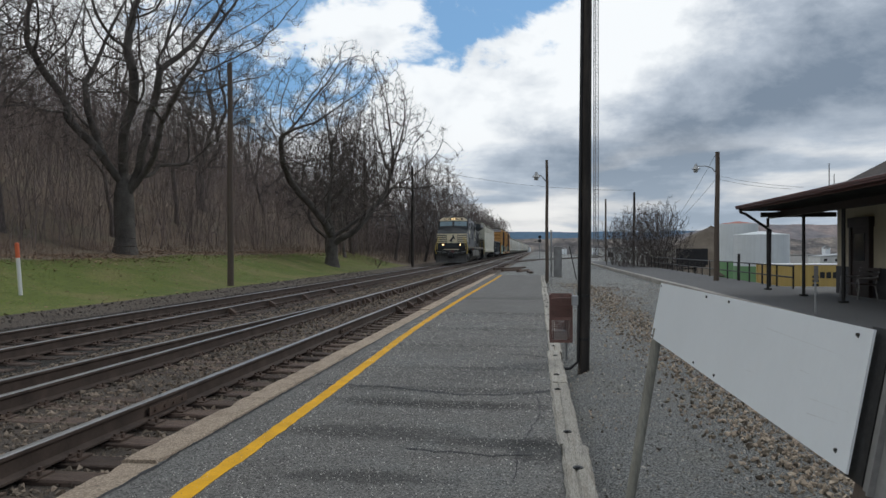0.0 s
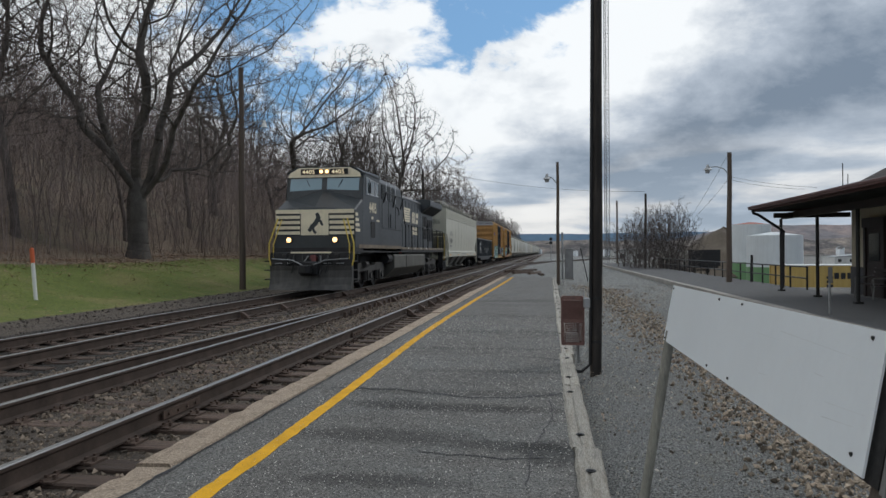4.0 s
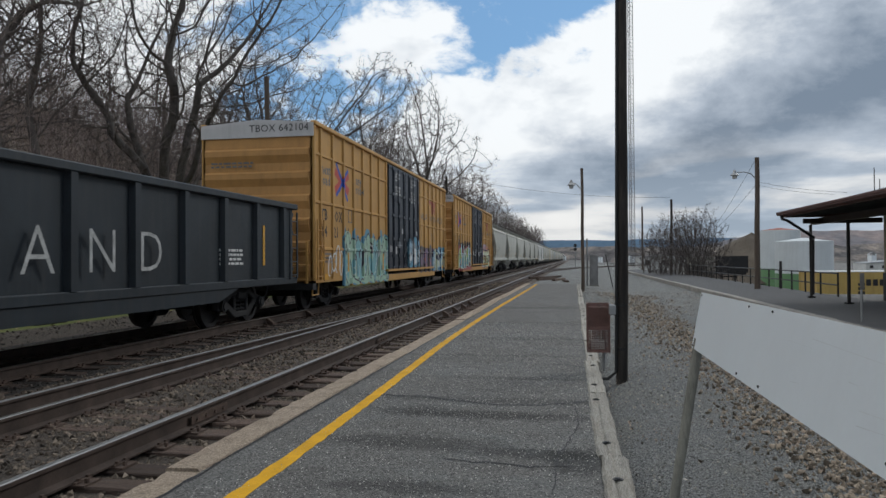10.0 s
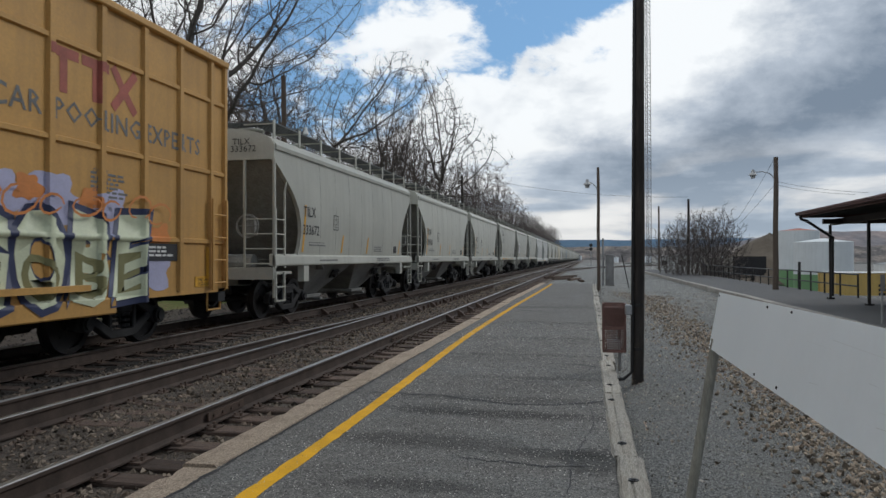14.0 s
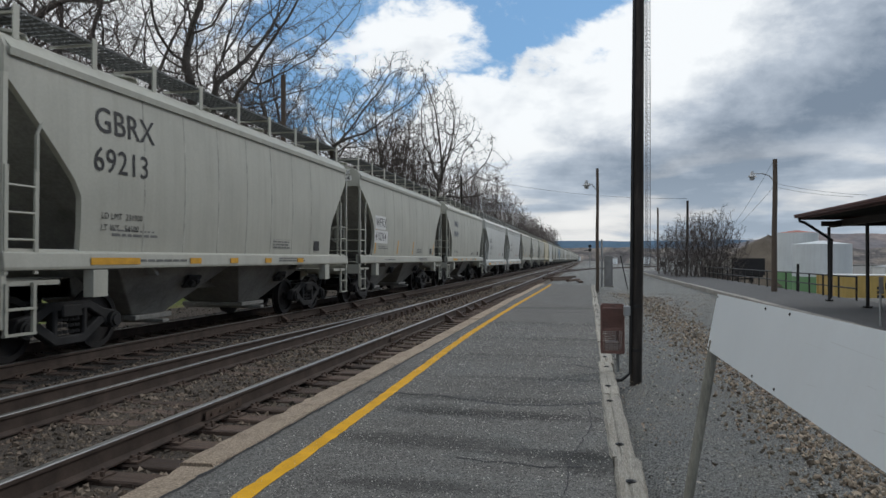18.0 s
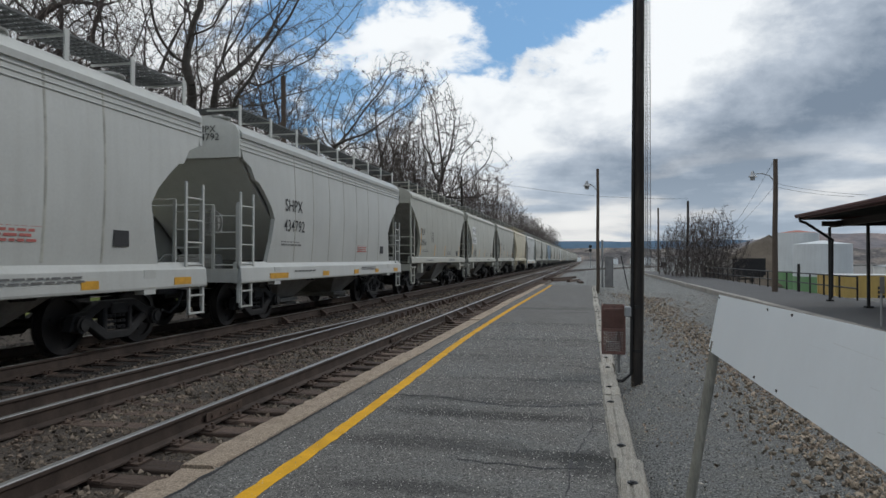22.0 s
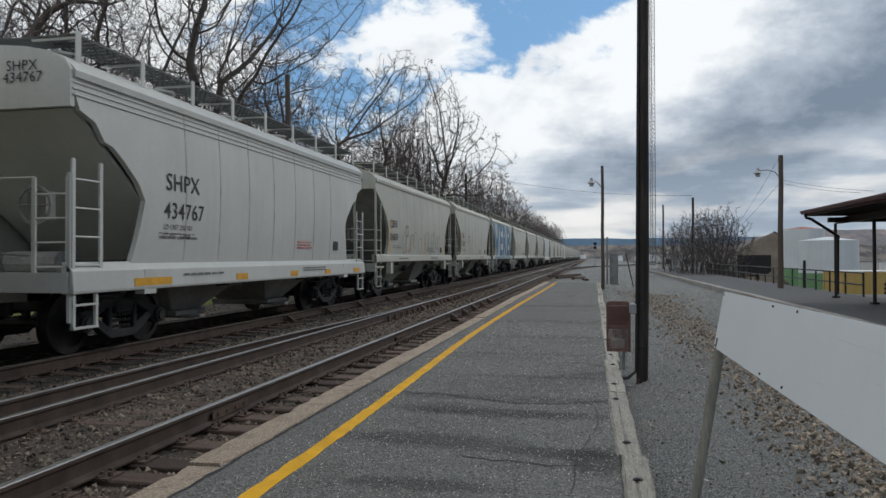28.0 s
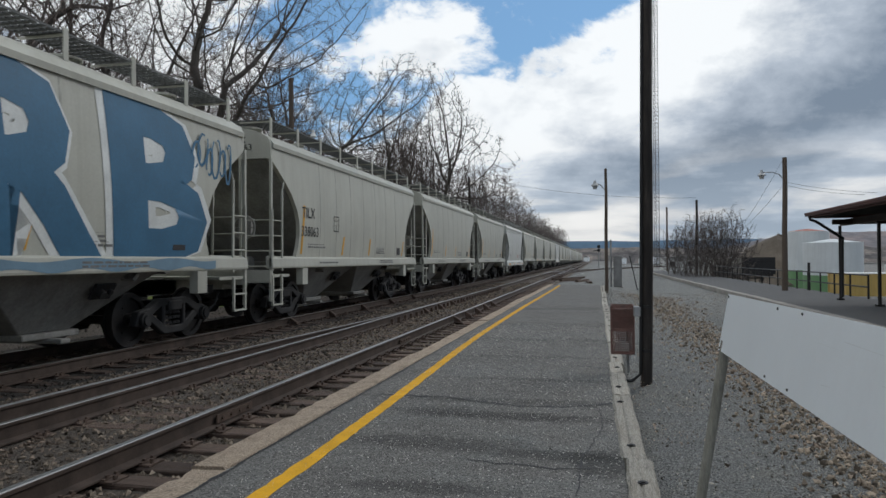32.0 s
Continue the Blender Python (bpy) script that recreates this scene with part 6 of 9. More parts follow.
def hopper_car(s, style, m, label):
    """A two-bay covered hopper; y runs from its leading end to its trailing end."""
    key = (style, m.name)
    base = _hop_cache.get(key)
    if base is None:
        base = empty("hopper_car", pose(TRACK_X, s, RAIL_Z), label, "hopper car", train_group)
        edge = {"cage": CAGE_EDGE, "plain": PLAIN_EDGE}.get(style, FLAT_EDGE)
        body, roof_me, rib_mes = hopper_meshes(HOP_LEN, edge, 3.94, m, 3 if style == "cage" else 0, 4.36)
        for b_me in body:
            part("side_sheet", b_me, m, base)
        part("roof", roof_me, m, base)
        for rib_me in rib_mes:
            part("side_rib", rib_me, m, base)
        for s_ in (1, -1):
            sill = Build().prism([(s_ * 1.40, 1.25), (s_ * 1.56, 1.25), (s_ * 1.57, 1.29), (s_ * 1.55, 1.47), (s_ * 1.46, 1.52), (s_ * 1.40, 1.52)], 0.02, HOP_LEN - 0.02, "y") if style != "cage" else \
                Build().prism([(s_ * 1.40, 0.93), (s_ * 1.58, 0.93), (s_ * 1.59, 0.97), (s_ * 1.57, 1.24), (s_ * 1.46, 1.36), (s_ * 1.40, 1.36)], 0.02, HOP_LEN - 0.02, "y")
            part("side_sill", sill, m, base, bevel=0.008)
        part("center_sill", Build().box(-0.35, 0.35, 0.6, HOP_LEN - 0.6, 0.78, 1.1), hop_under, base)
        for yc in (HOP_LEN * 0.345, HOP_LEN * 0.655):
            bay = part("hopper_bay", tapered_chute(yc, 1.95, 0.48, 1.40, 0.42, 1.38, 0.62), hop_under, base, bevel=0.015)
            part("vibrator_bracket", vib_me, truck_m, bay, at=pose(1.16, yc + 0.5, 0.98, 0, 32))
        g, br = running_boards(HOP_LEN)
        part("running_board", g, grate_m, base)
        for br_ in br:
            part("bracket", br_, m, base)
        for y in [1.2 + (HOP_LEN - 2.4) * i / 4 for i in range(5)]:
            for s_ in (-1, 1):
                part("roof_hatch", hatch_me(m), m, base, at=pose(s_ * 0.38, y, 0))
        for y in SEAMS:
            part("weld_seam", seam_me(hop_seam), hop_seam, base, at=pose(0, y, 0))
        end_gear(base, HOP_LEN, m, style, 3.62 if style != "cage" else 3.45)
        couplers(base, HOP_LEN)
        for y in (1.75, HOP_LEN - 1.75):
            bogie(base, y)
        rf = Build()
        if style == "cage":
            for y, l in ((1.3, 0.95), (4.4, 0.45), (6.9, 0.4), (9.0, 0.35), (11.2, 0.5)):
                part("reflector", Build().box(1.588, 1.594, y, y + l, 0.99, 1.11), reflector, base)
        elif style == "flat":
            for y in (1.56, 4.3, 6.6, 10.35):
                zt = 1.56 if y > 2 else 1.57
                h = 0.5 if y > 2 else 1.15
                for k in range(4):
                    z0, z1 = zt + h * k / 4, zt + h * (k + 1) / 4
                    xa, xb = side_x(z0) + 0.006, side_x(z1) + 0.006
                    sl = 0.06 * k
                    rf.add([(xa, y + sl * 0.5, z0), (xa, y + 0.11 + sl * 0.5, z0), (xb, y + 0.11 + (sl + 0.06) * 0.5, z1), (xb, y + (sl + 0.06) * 0.5, z1)], [(0, 1, 2, 3)])
                part("reflector", rf, reflector, base)
                rf = Build()
        else:
            for y, l in ((1.5, 1.1), (4.0, 0.35), (5.4, 0.3), (6.9, 0.3), (8.6, 0.35)):
                part("reflector", Build().box(1.575, 1.581, y, y + l, 1.31, 1.41), reflector, base)
        small_print(base, side_x(1.7) + 0.008, 2.0, 1.80, 2, 1.0, 0.04, letter_grey, 3)
        small_print(base, side_x(1.7) + 0.008, 7.4, 1.82, 4, 0.8, 0.035, letter_red if style == "cage" else letter_grey, 4)
        small_print(base, 1.597 if style == "cage" else 1.576, 2.6, 1.12 if style == "cage" else 1.35, 1, 1.3, 0.035, letter_grey, 5)
        small_print(base, 1.597 if style == "cage" else 1.576, 7.6, 1.15 if style == "cage" else 1.39, 2, 1.3, 0.03, letter_grey, 6)
        plate_b = Build().box(side_x(1.75), side_x(1.75) + 0.01, 9.75, 10.1, 1.60, 1.84)
        part("data_plate", plate_b, letter_black, base)
        _hop_cache[key] = base
        car = base
    else:
        car = copy_thing(base, pose(TRACK_X, s, RAIL_Z))
        for o in car.children_recursive:
            if o.name.startswith("wheelset"):
                wheelsets[round(o.matrix_basis.translation.y, 2)].append(o)
        for o in list(car.children):
            if o.name.startswith("lettering") or o.name.startswith("repaint_patch"):
                bpy.data.objects.remove(o)
        tagged(car, label)
    return car


def on_side(y, z):
    """A place on the bulging side, leaning with it."""
    lean = math.degrees(math.atan2(side_x(z + 0.35) - side_x(z), 0.35))
    return pose(side_x(z) + 0.011, y, z) @ pose(0, 0, 0, 0, lean)


def car_letters(car, mark, number, y=1.95, z1=2.58, z2=2.12, size=0.42, m=None, patch=False, y_end=0.50, small=True):
    m = m or letter_black
    s1, s2 = on_side(y, z1), on_side(y - 0.04, z2)
    if patch:
        part("repaint_patch", Build().box(-0.008, -0.003, -0.08, 1.12, -0.09, 0.36), patch_white, car, at=s1)
        part("repaint_patch", Build().box(-0.008, -0.003, -0.08, 1.44, -0.09, 0.34), patch_white, car, at=s2)
        part("repaint_patch", Build().box(y_end - 0.08, y_end + 0.56, 0.048, 0.055, 3.98, 4.14).box(y_end - 0.12, y_end + 0.62, 0.048, 0.055, 3.78, 3.94), patch_white, car)
    lettering(mark, size, m, car, s1 @ SIDE, bold=0.002)
    lettering(number, size * 0.95, m, car, s2 @ SIDE, bold=0.001)
    if small and mark in ("TILX", "IWCX", "CBFX"):
        spot_ = on_side(y + 2.05, z2 + 0.18)
        part("plate_frame", Build().box(0, 0.003, 0, 0.36, 0, 0.02).box(0, 0.003, 0, 0.36, 0.38, 0.40).box(0, 0.003, 0, 0.02, 0.02, 0.38).box(0, 0.003, 0.34, 0.36, 0.02, 0.38), m, car, at=spot_)
        lettering("C", 0.17, m, car, spot_ @ pose(0.002, 0.12, 0.06) @ SIDE)
        lettering("PLATE", 0.075, m, car, spot_ @ pose(0.002, 0.06, 0.26) @ SIDE)
    lettering(mark, 0.2, m, car, pose(y_end, 0.044, 3.96) @ END)
    lettering(number, 0.2, m, car, pose(y_end - 0.05, 0.044, 3.8) @ END)


CARS = []
grey_l = "light grey covered hopper car with dirt streaks"
marks = [(175.2, "flat", "TILX", "333672"), (188.6, "flat", "TILX", "329350"), (201.9, "flat", "IWCX", "13213"), (215.7, "plain", "GBRX", "69213"), (229.1, "flat", "WFRX", "410364"),
         (242.7, "plain", "WFRX", "805693"), (256.2, "cage", "SHPX", "434793"), (269.7, "cage", "SHPX", "434792"), (283.6, "flat", "TILX", "329316"), (297.0, "flat", "WFRX", "804361"),
         (310.7, "flat", "IWCX", "13277"), (323.8, "cream", "", ""), (337.3, "cage", "SHPX", "434767"), (350.8, "flat", "CBFX", "306859"), (364.3, "flat", "TILX", "329201"),
         (377.7, "flat", "TILX", "339384"), (391.0, "flat", "TILX", "338063")]
k_ = 0
while 404.5 + 13.5 * k_ < 735:
    marks.append((404.5 + 13.5 * k_, ("flat", "flat", "cage", "flat", "plain")[k_ % 5], "", ""))
    k_ += 1
hopper_cars = []
for s_, st, mk, nb in marks:
    if st == "cream":
        c = hopper_car(s_, "flat", hop_cream, "cream covered hopper car with dirt streaks")
    else:
        c = hopper_car(s_, st, hop_cool if st == "cage" else hop_white, grey_l + (" with white relettered patches" if mk == "WFRX" else ""))
    hopper_cars.append((c, s_, mk, nb))
    CARS.append((c, s_))
for c, s_, mk, nb in hopper_cars:
    if mk == "SHPX":
        car_letters(c, mk, nb, 2.15, 2.52, 2.06, 0.40)
        if nb == "434767":
            for k_, tx_ in enumerate(("LD LMT 232100", "LT WT   53900")):
                lettering(tx_, 0.12, letter_black, c, on_side(2.1, 1.88 - 0.15 * k_) @ SIDE)
    elif mk == "WFRX" and nb == "410364":
        car_letters(c, mk, nb, 1.62, 2.46, 2.0, 0.42, patch=True, y_end=0.62)
    elif mk == "WFRX" and nb == "804361":
        car_letters(c, mk, nb, 1.7, 3.0, 2.42, 0.42, patch=True, y_end=0.62)
    elif mk == "GBRX":
        car_letters(c, mk, nb, 1.6, 3.20, 2.64, 0.52)
        for k_, tx_ in enumerate(("LD LMT  231900", "LT WT   54100")):
            lettering(tx_, 0.13, letter_black, c, on_side(1.75, 1.97 - 0.17 * k_) @ SIDE)
    elif nb == "805693":
        car_letters(c, mk, nb, 1.9, 3.08, 2.56, 0.42, mat("blue_grey_stencil", (0.10, 0.13, 0.2), 0.6, var=0.3, bump=0))
    elif mk:
        car_letters(c, mk, nb, 1.6, 2.44, 2.0, 0.36)


# ---- long four-bay hopper behind the engine ----
def long_hopper(s):
    L_ = 20.2
    car = empty("hopper_car", pose(TRACK_X, s, RAIL_Z), "clean cream-grey four-bay covered hopper car behind the locomotive", "hopper car", train_group)
    edge = [(1.45, 1.30), (1.95, 1.25), (2.30, 0.9), (2.68, 0.22), (2.72, 0.06), (3.4, 0.05), (4.3, 0.05)]
    side = Build()
    n, c = len(edge), 9
    for sg in (1, -1):
        o = len(side.v)
        for z, y in edge:
            x = 1.50 + 0.05 * math.sin(math.pi * (z - 1.4) / 3.0)
            side.v += [(sg * (x - 0.1), y + 0.02, z), (sg * x, y, z)] + [(sg * x, y + (L_ - 2 * y) * k / 6, z) for k in range(1, 6)] + [(sg * x, L_ - y, z), (sg * (x - 0.1), L_ - y - 0.02, z)]
        for i in range(n - 1):
            for k in range(c - 1):
                side.f.append((o + i * c + k, o + i * c + k + 1, o + (i + 1) * c + k + 1, o + (i + 1) * c + k))
    part("side_sheet", side, hop_pale, car, smooth=True)
    roof = Build().prism([(1.56, 4.26), (1.56, 4.34), (1.2, 4.50), (0.5, 4.60), (-0.5, 4.60), (-1.2, 4.50), (-1.56, 4.34), (-1.56, 4.26)], 0.05, L_ - 0.05, "y")
    part("roof", roof, hop_pale, car)
    for z in (4.08, 3.92, 3.76):
        for sg in (1, -1):
            part("side_rib", Build().prism([(sg * 1.53, z - 0.02), (sg * 1.565, z), (sg * 1.53, z + 0.02)], 0.06, L_ - 0.06, "y"), hop_pale, car)
    seam = Build()
    for i in range(7):
        z = 1.5 + 2.2 * i / 6
        x = 1.50 + 0.05 * math.sin(math.pi * (z - 1.4) / 3.0)
        seam.v += [(x, -0.03, z), (x + 0.007, -0.006, z), (x + 0.007, 0.006, z), (x, 0.03, z)]
        seam.f += [(4 * i - 4 + k, 4 * i - 3 + k, 4 * i + 1 + k, 4 * i + k) for k in range(3)] if i else []
    seam_mesh = seam.mesh("weld_seam", hop_seam)
    for i in range(9):
        part("weld_seam", seam_mesh, hop_seam, car, at=pose(0.003, 2.9 + 1.8 * i, 0))
    for sg in (1, -1):
        part("side_sill", Build().prism([(sg * 1.38, 1.10), (sg * 1.58, 1.10), (sg * 1.58, 1.44), (sg * 1.48, 1.52), (sg * 1.38, 1.52)], 1.1, L_ - 1.1, "y"), hop_pale, car, bevel=0.01)
        for y, l in ((1.4, 0.8), (6.0, 0.5), (12.0, 0.5), (17.6, 0.8)):
            part("reflector", Build().box(min(sg * 1.582, sg * 1.588), max(sg * 1.582, sg * 1.588), y, y + l, 1.18, 1.27), reflector, car)
    part("center_sill", Build().box(-0.35, 0.35, 0.4, L_ - 0.4, 0.78, 1.12), hop_under, car)
    for yc in (4.9, 8.4, 11.9, 15.4):
        part("hopper_bay", tapered_chute(yc, 1.68, 0.45, 1.5, 0.38, 1.36, 0.55), hop_under, car, bevel=0.015)
    for flip in (0, 1):
        Y = (lambda y: y) if not flip else (lambda y: L_ - y)
        part("end_plate", Build().prism([(1.52, 2.70), (1.54, 4.30), (1.2, 4.48), (-1.2, 4.48), (-1.54, 4.30), (-1.52, 2.70)], min(Y(0.04), Y(0.12)), max(Y(0.04), Y(0.12)), "y"), hop_pale, car)
        part("slope_sheet", Build().prism([(Y(0.12), 2.72), (Y(3.4), 1.2), (Y(3.45), 1.25), (Y(0.18), 2.78)], -1.42, 1.42, "x"), hop_under, car)
        part("end_platform", Build().box(-1.5, 1.5, min(Y(-0.5), Y(1.2)), max(Y(-0.5), Y(1.2)), 1.04, 1.10).box(-1.5, 1.5, min(Y(-0.52), Y(-0.42)), max(Y(-0.52), Y(-0.42)), 0.95, 1.16), hop_pale, car)
        for sg in (1, -1):
            ladder(car, sg * 1.53, Y(0.05), Y(0.55), 1.1, 4.3 if not flip else 3.6, 9, hop_pale)
            ladder(car, Y(0.0), sg * 0.6, sg * 1.5, 1.1, 2.75, 4, hop_pale, "x", "end_ladder")
            st = Build()
            for y in (0.1, 0.58):
                st.box(sg * 1.52 - 0.02, sg * 1.52 + 0.02, min(Y(y), Y(y + 0.05)), max(Y(y), Y(y + 0.05)), 0.45, 1.1)
            for z in (0.47, 0.75):
                st.box(sg * 1.52 - 0.03, sg * 1.52 + 0.03, min(Y(0.1), Y(0.63)), max(Y(0.1), Y(0.63)), z, z + 0.03)
            part("stirrup_step", st, hop_pale, car)
            part("hand_rail", Build().path([(sg * 1.53, Y(0.1), 4.3), (sg * 1.53, Y(0.1), 4.72), (sg * 1.2, Y(0.1), 4.86), (-sg * 1.2, Y(0.1), 4.86)], 0.018), hop_pale, car)
    g, br = running_boards(L_, 4.78, 0.75)
    part("running_board", g, grate_m, car)
    post_me = Build().box(-0.015, 0.015, -0.03, 0.03, 4.46, 4.86).mesh("railing_post", hop_pale)
    for sg in (1, -1):
        for i in range(21):
            part("railing_post", post_me, hop_pale, car, at=pose(sg * 1.12, 0.4 + 19.4 * i / 20, 0))
        part("railing", Build().rod((sg * 1.12, 0.4, 4.86), (sg * 1.12, 19.8, 4.86), 0.012, 5), hop_pale, car)
    couplers(car, L_)
    for y in (2.2, L_ - 2.2):
        bogie(car, y)
    x = 1.553
    lettering("AOKX", 0.46, letter_grey, car, pose(x, 1.78, 2.57) @ SIDE, bold=0.004)
    lettering("90289", 0.52, letter_black, car, pose(x, 1.66, 2.02) @ SIDE, bold=0.006)
    lettering("AOKX", 0.22, letter_black, car, pose(0.1, 0.032, 4.08) @ END)
    lettering("90289", 0.22, letter_black, car, pose(0.08, 0.032, 3.84) @ END)
    lettering("DO NOT HAMMER ON CAR", 0.14, letter_black, car, pose(1.585, 13.6, 1.28) @ SIDE)
    small_print(car, 1.553, 1.8, 1.86, 2, 0.9, 0.05, letter_grey, 12)
    small_print(car, 0.030, 0.1, 3.62, 6, 0.9, 0.03, letter_grey, 13, face="end")
    small_print(car, 1.586, 2.6, 1.36, 1, 4.5, 0.03, letter_grey, 14)
    small_print(car, 1.586, 8.0, 1.30, 2, 3.0, 0.03, letter_grey, 15)
    return car


CARS.append((long_hopper(91.3), 91.3))


# ---- gondola ----
def gondola(s):
    L_ = 17.5
    car = empty("gondola_car", pose(TRACK_X, s, RAIL_Z), "black open gondola car with vertical ribs and white lettering", "gondola car", train_group)
    for sg in (1, -1):
        part("side_wall", Build().box(min(sg * 1.40, sg * 1.44), max(sg * 1.40, sg * 1.44), 0.1, L_ - 0.1, 0.95, 2.72), gon_m, car)
        part("top_chord", Build().box(min(sg * 1.37, sg * 1.56), max(sg * 1.37, sg * 1.56), 0, L_, 2.66, 2.80), gon_m, car, bevel=0.02)
        part("bottom_sill", Build().box(min(sg * 1.40, sg * 1.53), max(sg * 1.40, sg * 1.53), 0, L_, 0.84, 1.0), gon_m, car, bevel=0.015)
        for i in range(12):
            y = 0.75 + 16.0 * i / 11
            part("side_rib", Build().prism([(sg * 1.44, -0.10), (sg * 1.54, -0.07), (sg * 1.54, 0.07), (sg * 1.44, 0.10)], 1.0, 2.66, "z"), gon_m, car, at=pose(0, y, 0))
        for y in (0.12, L_ - 0.5):
            ladder(car, sg * 1.56, y, y + 0.42, 0.95, 2.6, 5, gon_m)
        part("stirrup_step", Build().path([(sg * 1.5, 0.15, 0.9), (sg * 1.5, 0.15, 0.5), (sg * 1.5, 0.55, 0.5), (sg * 1.5, 0.55, 0.9)], 0.02), gon_m, car)
    for y0, y1 in ((0.02, 0.10), (L_ - 0.10, L_ - 0.02)):
        part("end_wall", Build().box(-1.42, 1.42, y0, y1, 0.9, 2.72), gon_m, car, bevel=0.01)
        for z in (1.2, 1.65, 2.1, 2.55):
            part("end_rib", Build().prism([(-1.42, y0 - 0.06), (1.42, y0 - 0.06), (1.42, y1 + 0.06), (-1.42, y1 + 0.06)], z - 0.05, z + 0.05, "z"), gon_m, car, bevel=0.01)
    for sg in (1, -1):
        part("deep_sill", Build().prism([(3.0, 0.86), (3.9, 0.60), (L_ - 3.9, 0.60), (L_ - 3.0, 0.86)], min(sg * 1.42, sg * 1.50), max(sg * 1.42, sg * 1.50), "x"), gon_m, car)
    part("floor_plate", Build().box(-1.42, 1.42, 0.1, L_ - 0.1, 0.95, 1.02).box(-0.4, 0.4, 0.2, L_ - 0.2, 0.7, 0.95), gon_m, car)
    part("air_reservoir", Build().rod((0.9, 7.0, 0.72), (0.9, 8.2, 0.72), 0.17, 10), truck_m, car)
    part("valve_box", Build().box(0.4, 1.2, 9.2, 9.8, 0.55, 0.85), truck_m, car, bevel=0.02)
    couplers(car, L_)
    for y in (2.1, L_ - 2.1):
        bogie(car, y)
    x = 1.446
    lettering("SOXX", 0.46, letter_white, car, pose(x + 0.1, 1.86, 2.02) @ SIDE, bold=0.008)
    lettering("626334", 0.46, letter_white, car, pose(x + 0.1, 1.82, 1.56) @ SIDE, bold=0.008)
    for i, ch in enumerate("YAND"):
        lettering(ch, 0.95, letter_chalk, car, pose(x + 0.1, 7.25 + 1.22 * i, 1.25) @ SIDE, bold=-0.012)
    small_print(car, x + 0.004, 2.2, 1.32, 2, 1.2, 0.06, letter_white, 21)
    small_print(car, x + 0.004, 4.6, 1.55, 5, 0.6, 0.04, letter_white, 22)
    small_print(car, x + 0.004, 13.7, 1.6, 4, 0.9, 0.05, letter_white, 23)
    for y in (0.95, 7.0, 15.7):
        part("reflector", Build().box(1.446, 1.452, y, y + 0.1, 1.3, 2.2), reflector, car)
    scr = Build()
    rg = random.Random(4)
    for i in range(5):
        cy, cz, r = 3.35 + rg.uniform(-0.12, 0.3), 1.35 + 0.17 * i, rg.uniform(0.09, 0.16)
        scr.path([(1.45, cy + r * math.cos(a * 0.8 + i), cz + r * math.sin(a * 0.8 + i)) for a in range(7)], 0.012, 4)
    part("chalk_scrawl", scr, letter_white, car)
    return car


CARS.append((gondola(112.7), 112.7))


# ---- graffiti: flat paint in layers ----
def paint(name, rgb):
    return mat(name, rgb, 0.5, var=0.12, scale=2.5, fine=30, bump=0.02)


g_mint, g_teal, g_dark, g_white = paint("mint_spray", (0.36, 0.52, 0.40)), paint("teal_spray", (0.20, 0.42, 0.45)), paint("black_spray", (0.025, 0.025, 0.03)), paint("white_spray", (0.68, 0.70, 0.68))
g_red, g_green, g_purple = paint("maroon_spray", (0.33, 0.075, 0.07)), paint("lime_spray", (0.40, 0.55, 0.20)), paint("mauve_spray", (0.22, 0.16, 0.25))
g_plum, g_navy, g_cream, g_lilac, g_azure = paint("plum_spray", (0.06, 0.045, 0.06)), paint("navy_spray", (0.035, 0.045, 0.10)), paint("cream_spray", (0.58, 0.62, 0.44)), paint("lilac_spray", (0.42, 0.42, 0.58)), paint("azure_spray", (0.10, 0.28, 0.40))
g_mud = paint("brown_grey_spray", (0.135, 0.120, 0.112))
g_sky, g_orange = paint("sky_spray", (0.33, 0.50, 0.60)), paint("orange_spray", (0.60, 0.22, 0.06))


def ribbon(b, pts, w, x, taper=0.45):
    """A flat stroke in the plane x, with round-looking ends."""
    n = len(pts)
    for i, (y, z) in enumerate(pts):
        a, c = pts[max(i - 1, 0)], pts[min(i + 1, n - 1)]
        d = Vector((c[0] - a[0], c[1] - a[1]))
        d = d.normalized() if d.length else Vector((1, 0))
        ww = w * (1 - taper + taper * math.sin(math.pi * (i + 0.5) / n))
        b.v += [(x, y - d.y * ww, z + d.x * ww), (x, y + d.y * ww, z - d.x * ww)]
        if i:
            k = len(b.v)
            b.f.append((k - 4, k - 3, k - 1, k - 2))


POSTS = [0.55 + 0.978 * i for i in range(8)]
POSTS += [19.6 - q for q in POSTS]
SIDE_RAILS = (1.72, 2.98, 4.28)


def swell(y, z):
    """How far the boxcar's side stands out at a spot: posts, rails, sill and doors."""
    h = 0.0
    for c, w, top in [(q, 0.07, 0.055) for q in POSTS if abs(q - y) < 0.1]:
        d = abs(y - c)
        h = max(h, top if d <= 0.72 * w else top * max(0.0, (w - d) / (0.28 * w)))
    for c in SIDE_RAILS:
        d = abs(z - c)
        if d < 0.05 and not 7.45 < y < 12.8:
            h = max(h, 0.04 if d <= 0.03 else 0.04 * (0.05 - d) / 0.02)
    if z < 0.865 and 3.2 < y < 16.4:
        h = max(h, 0.06)
    if 7.5 < y < 12.75 and z > 1.06:
        h = 0.052
    return h


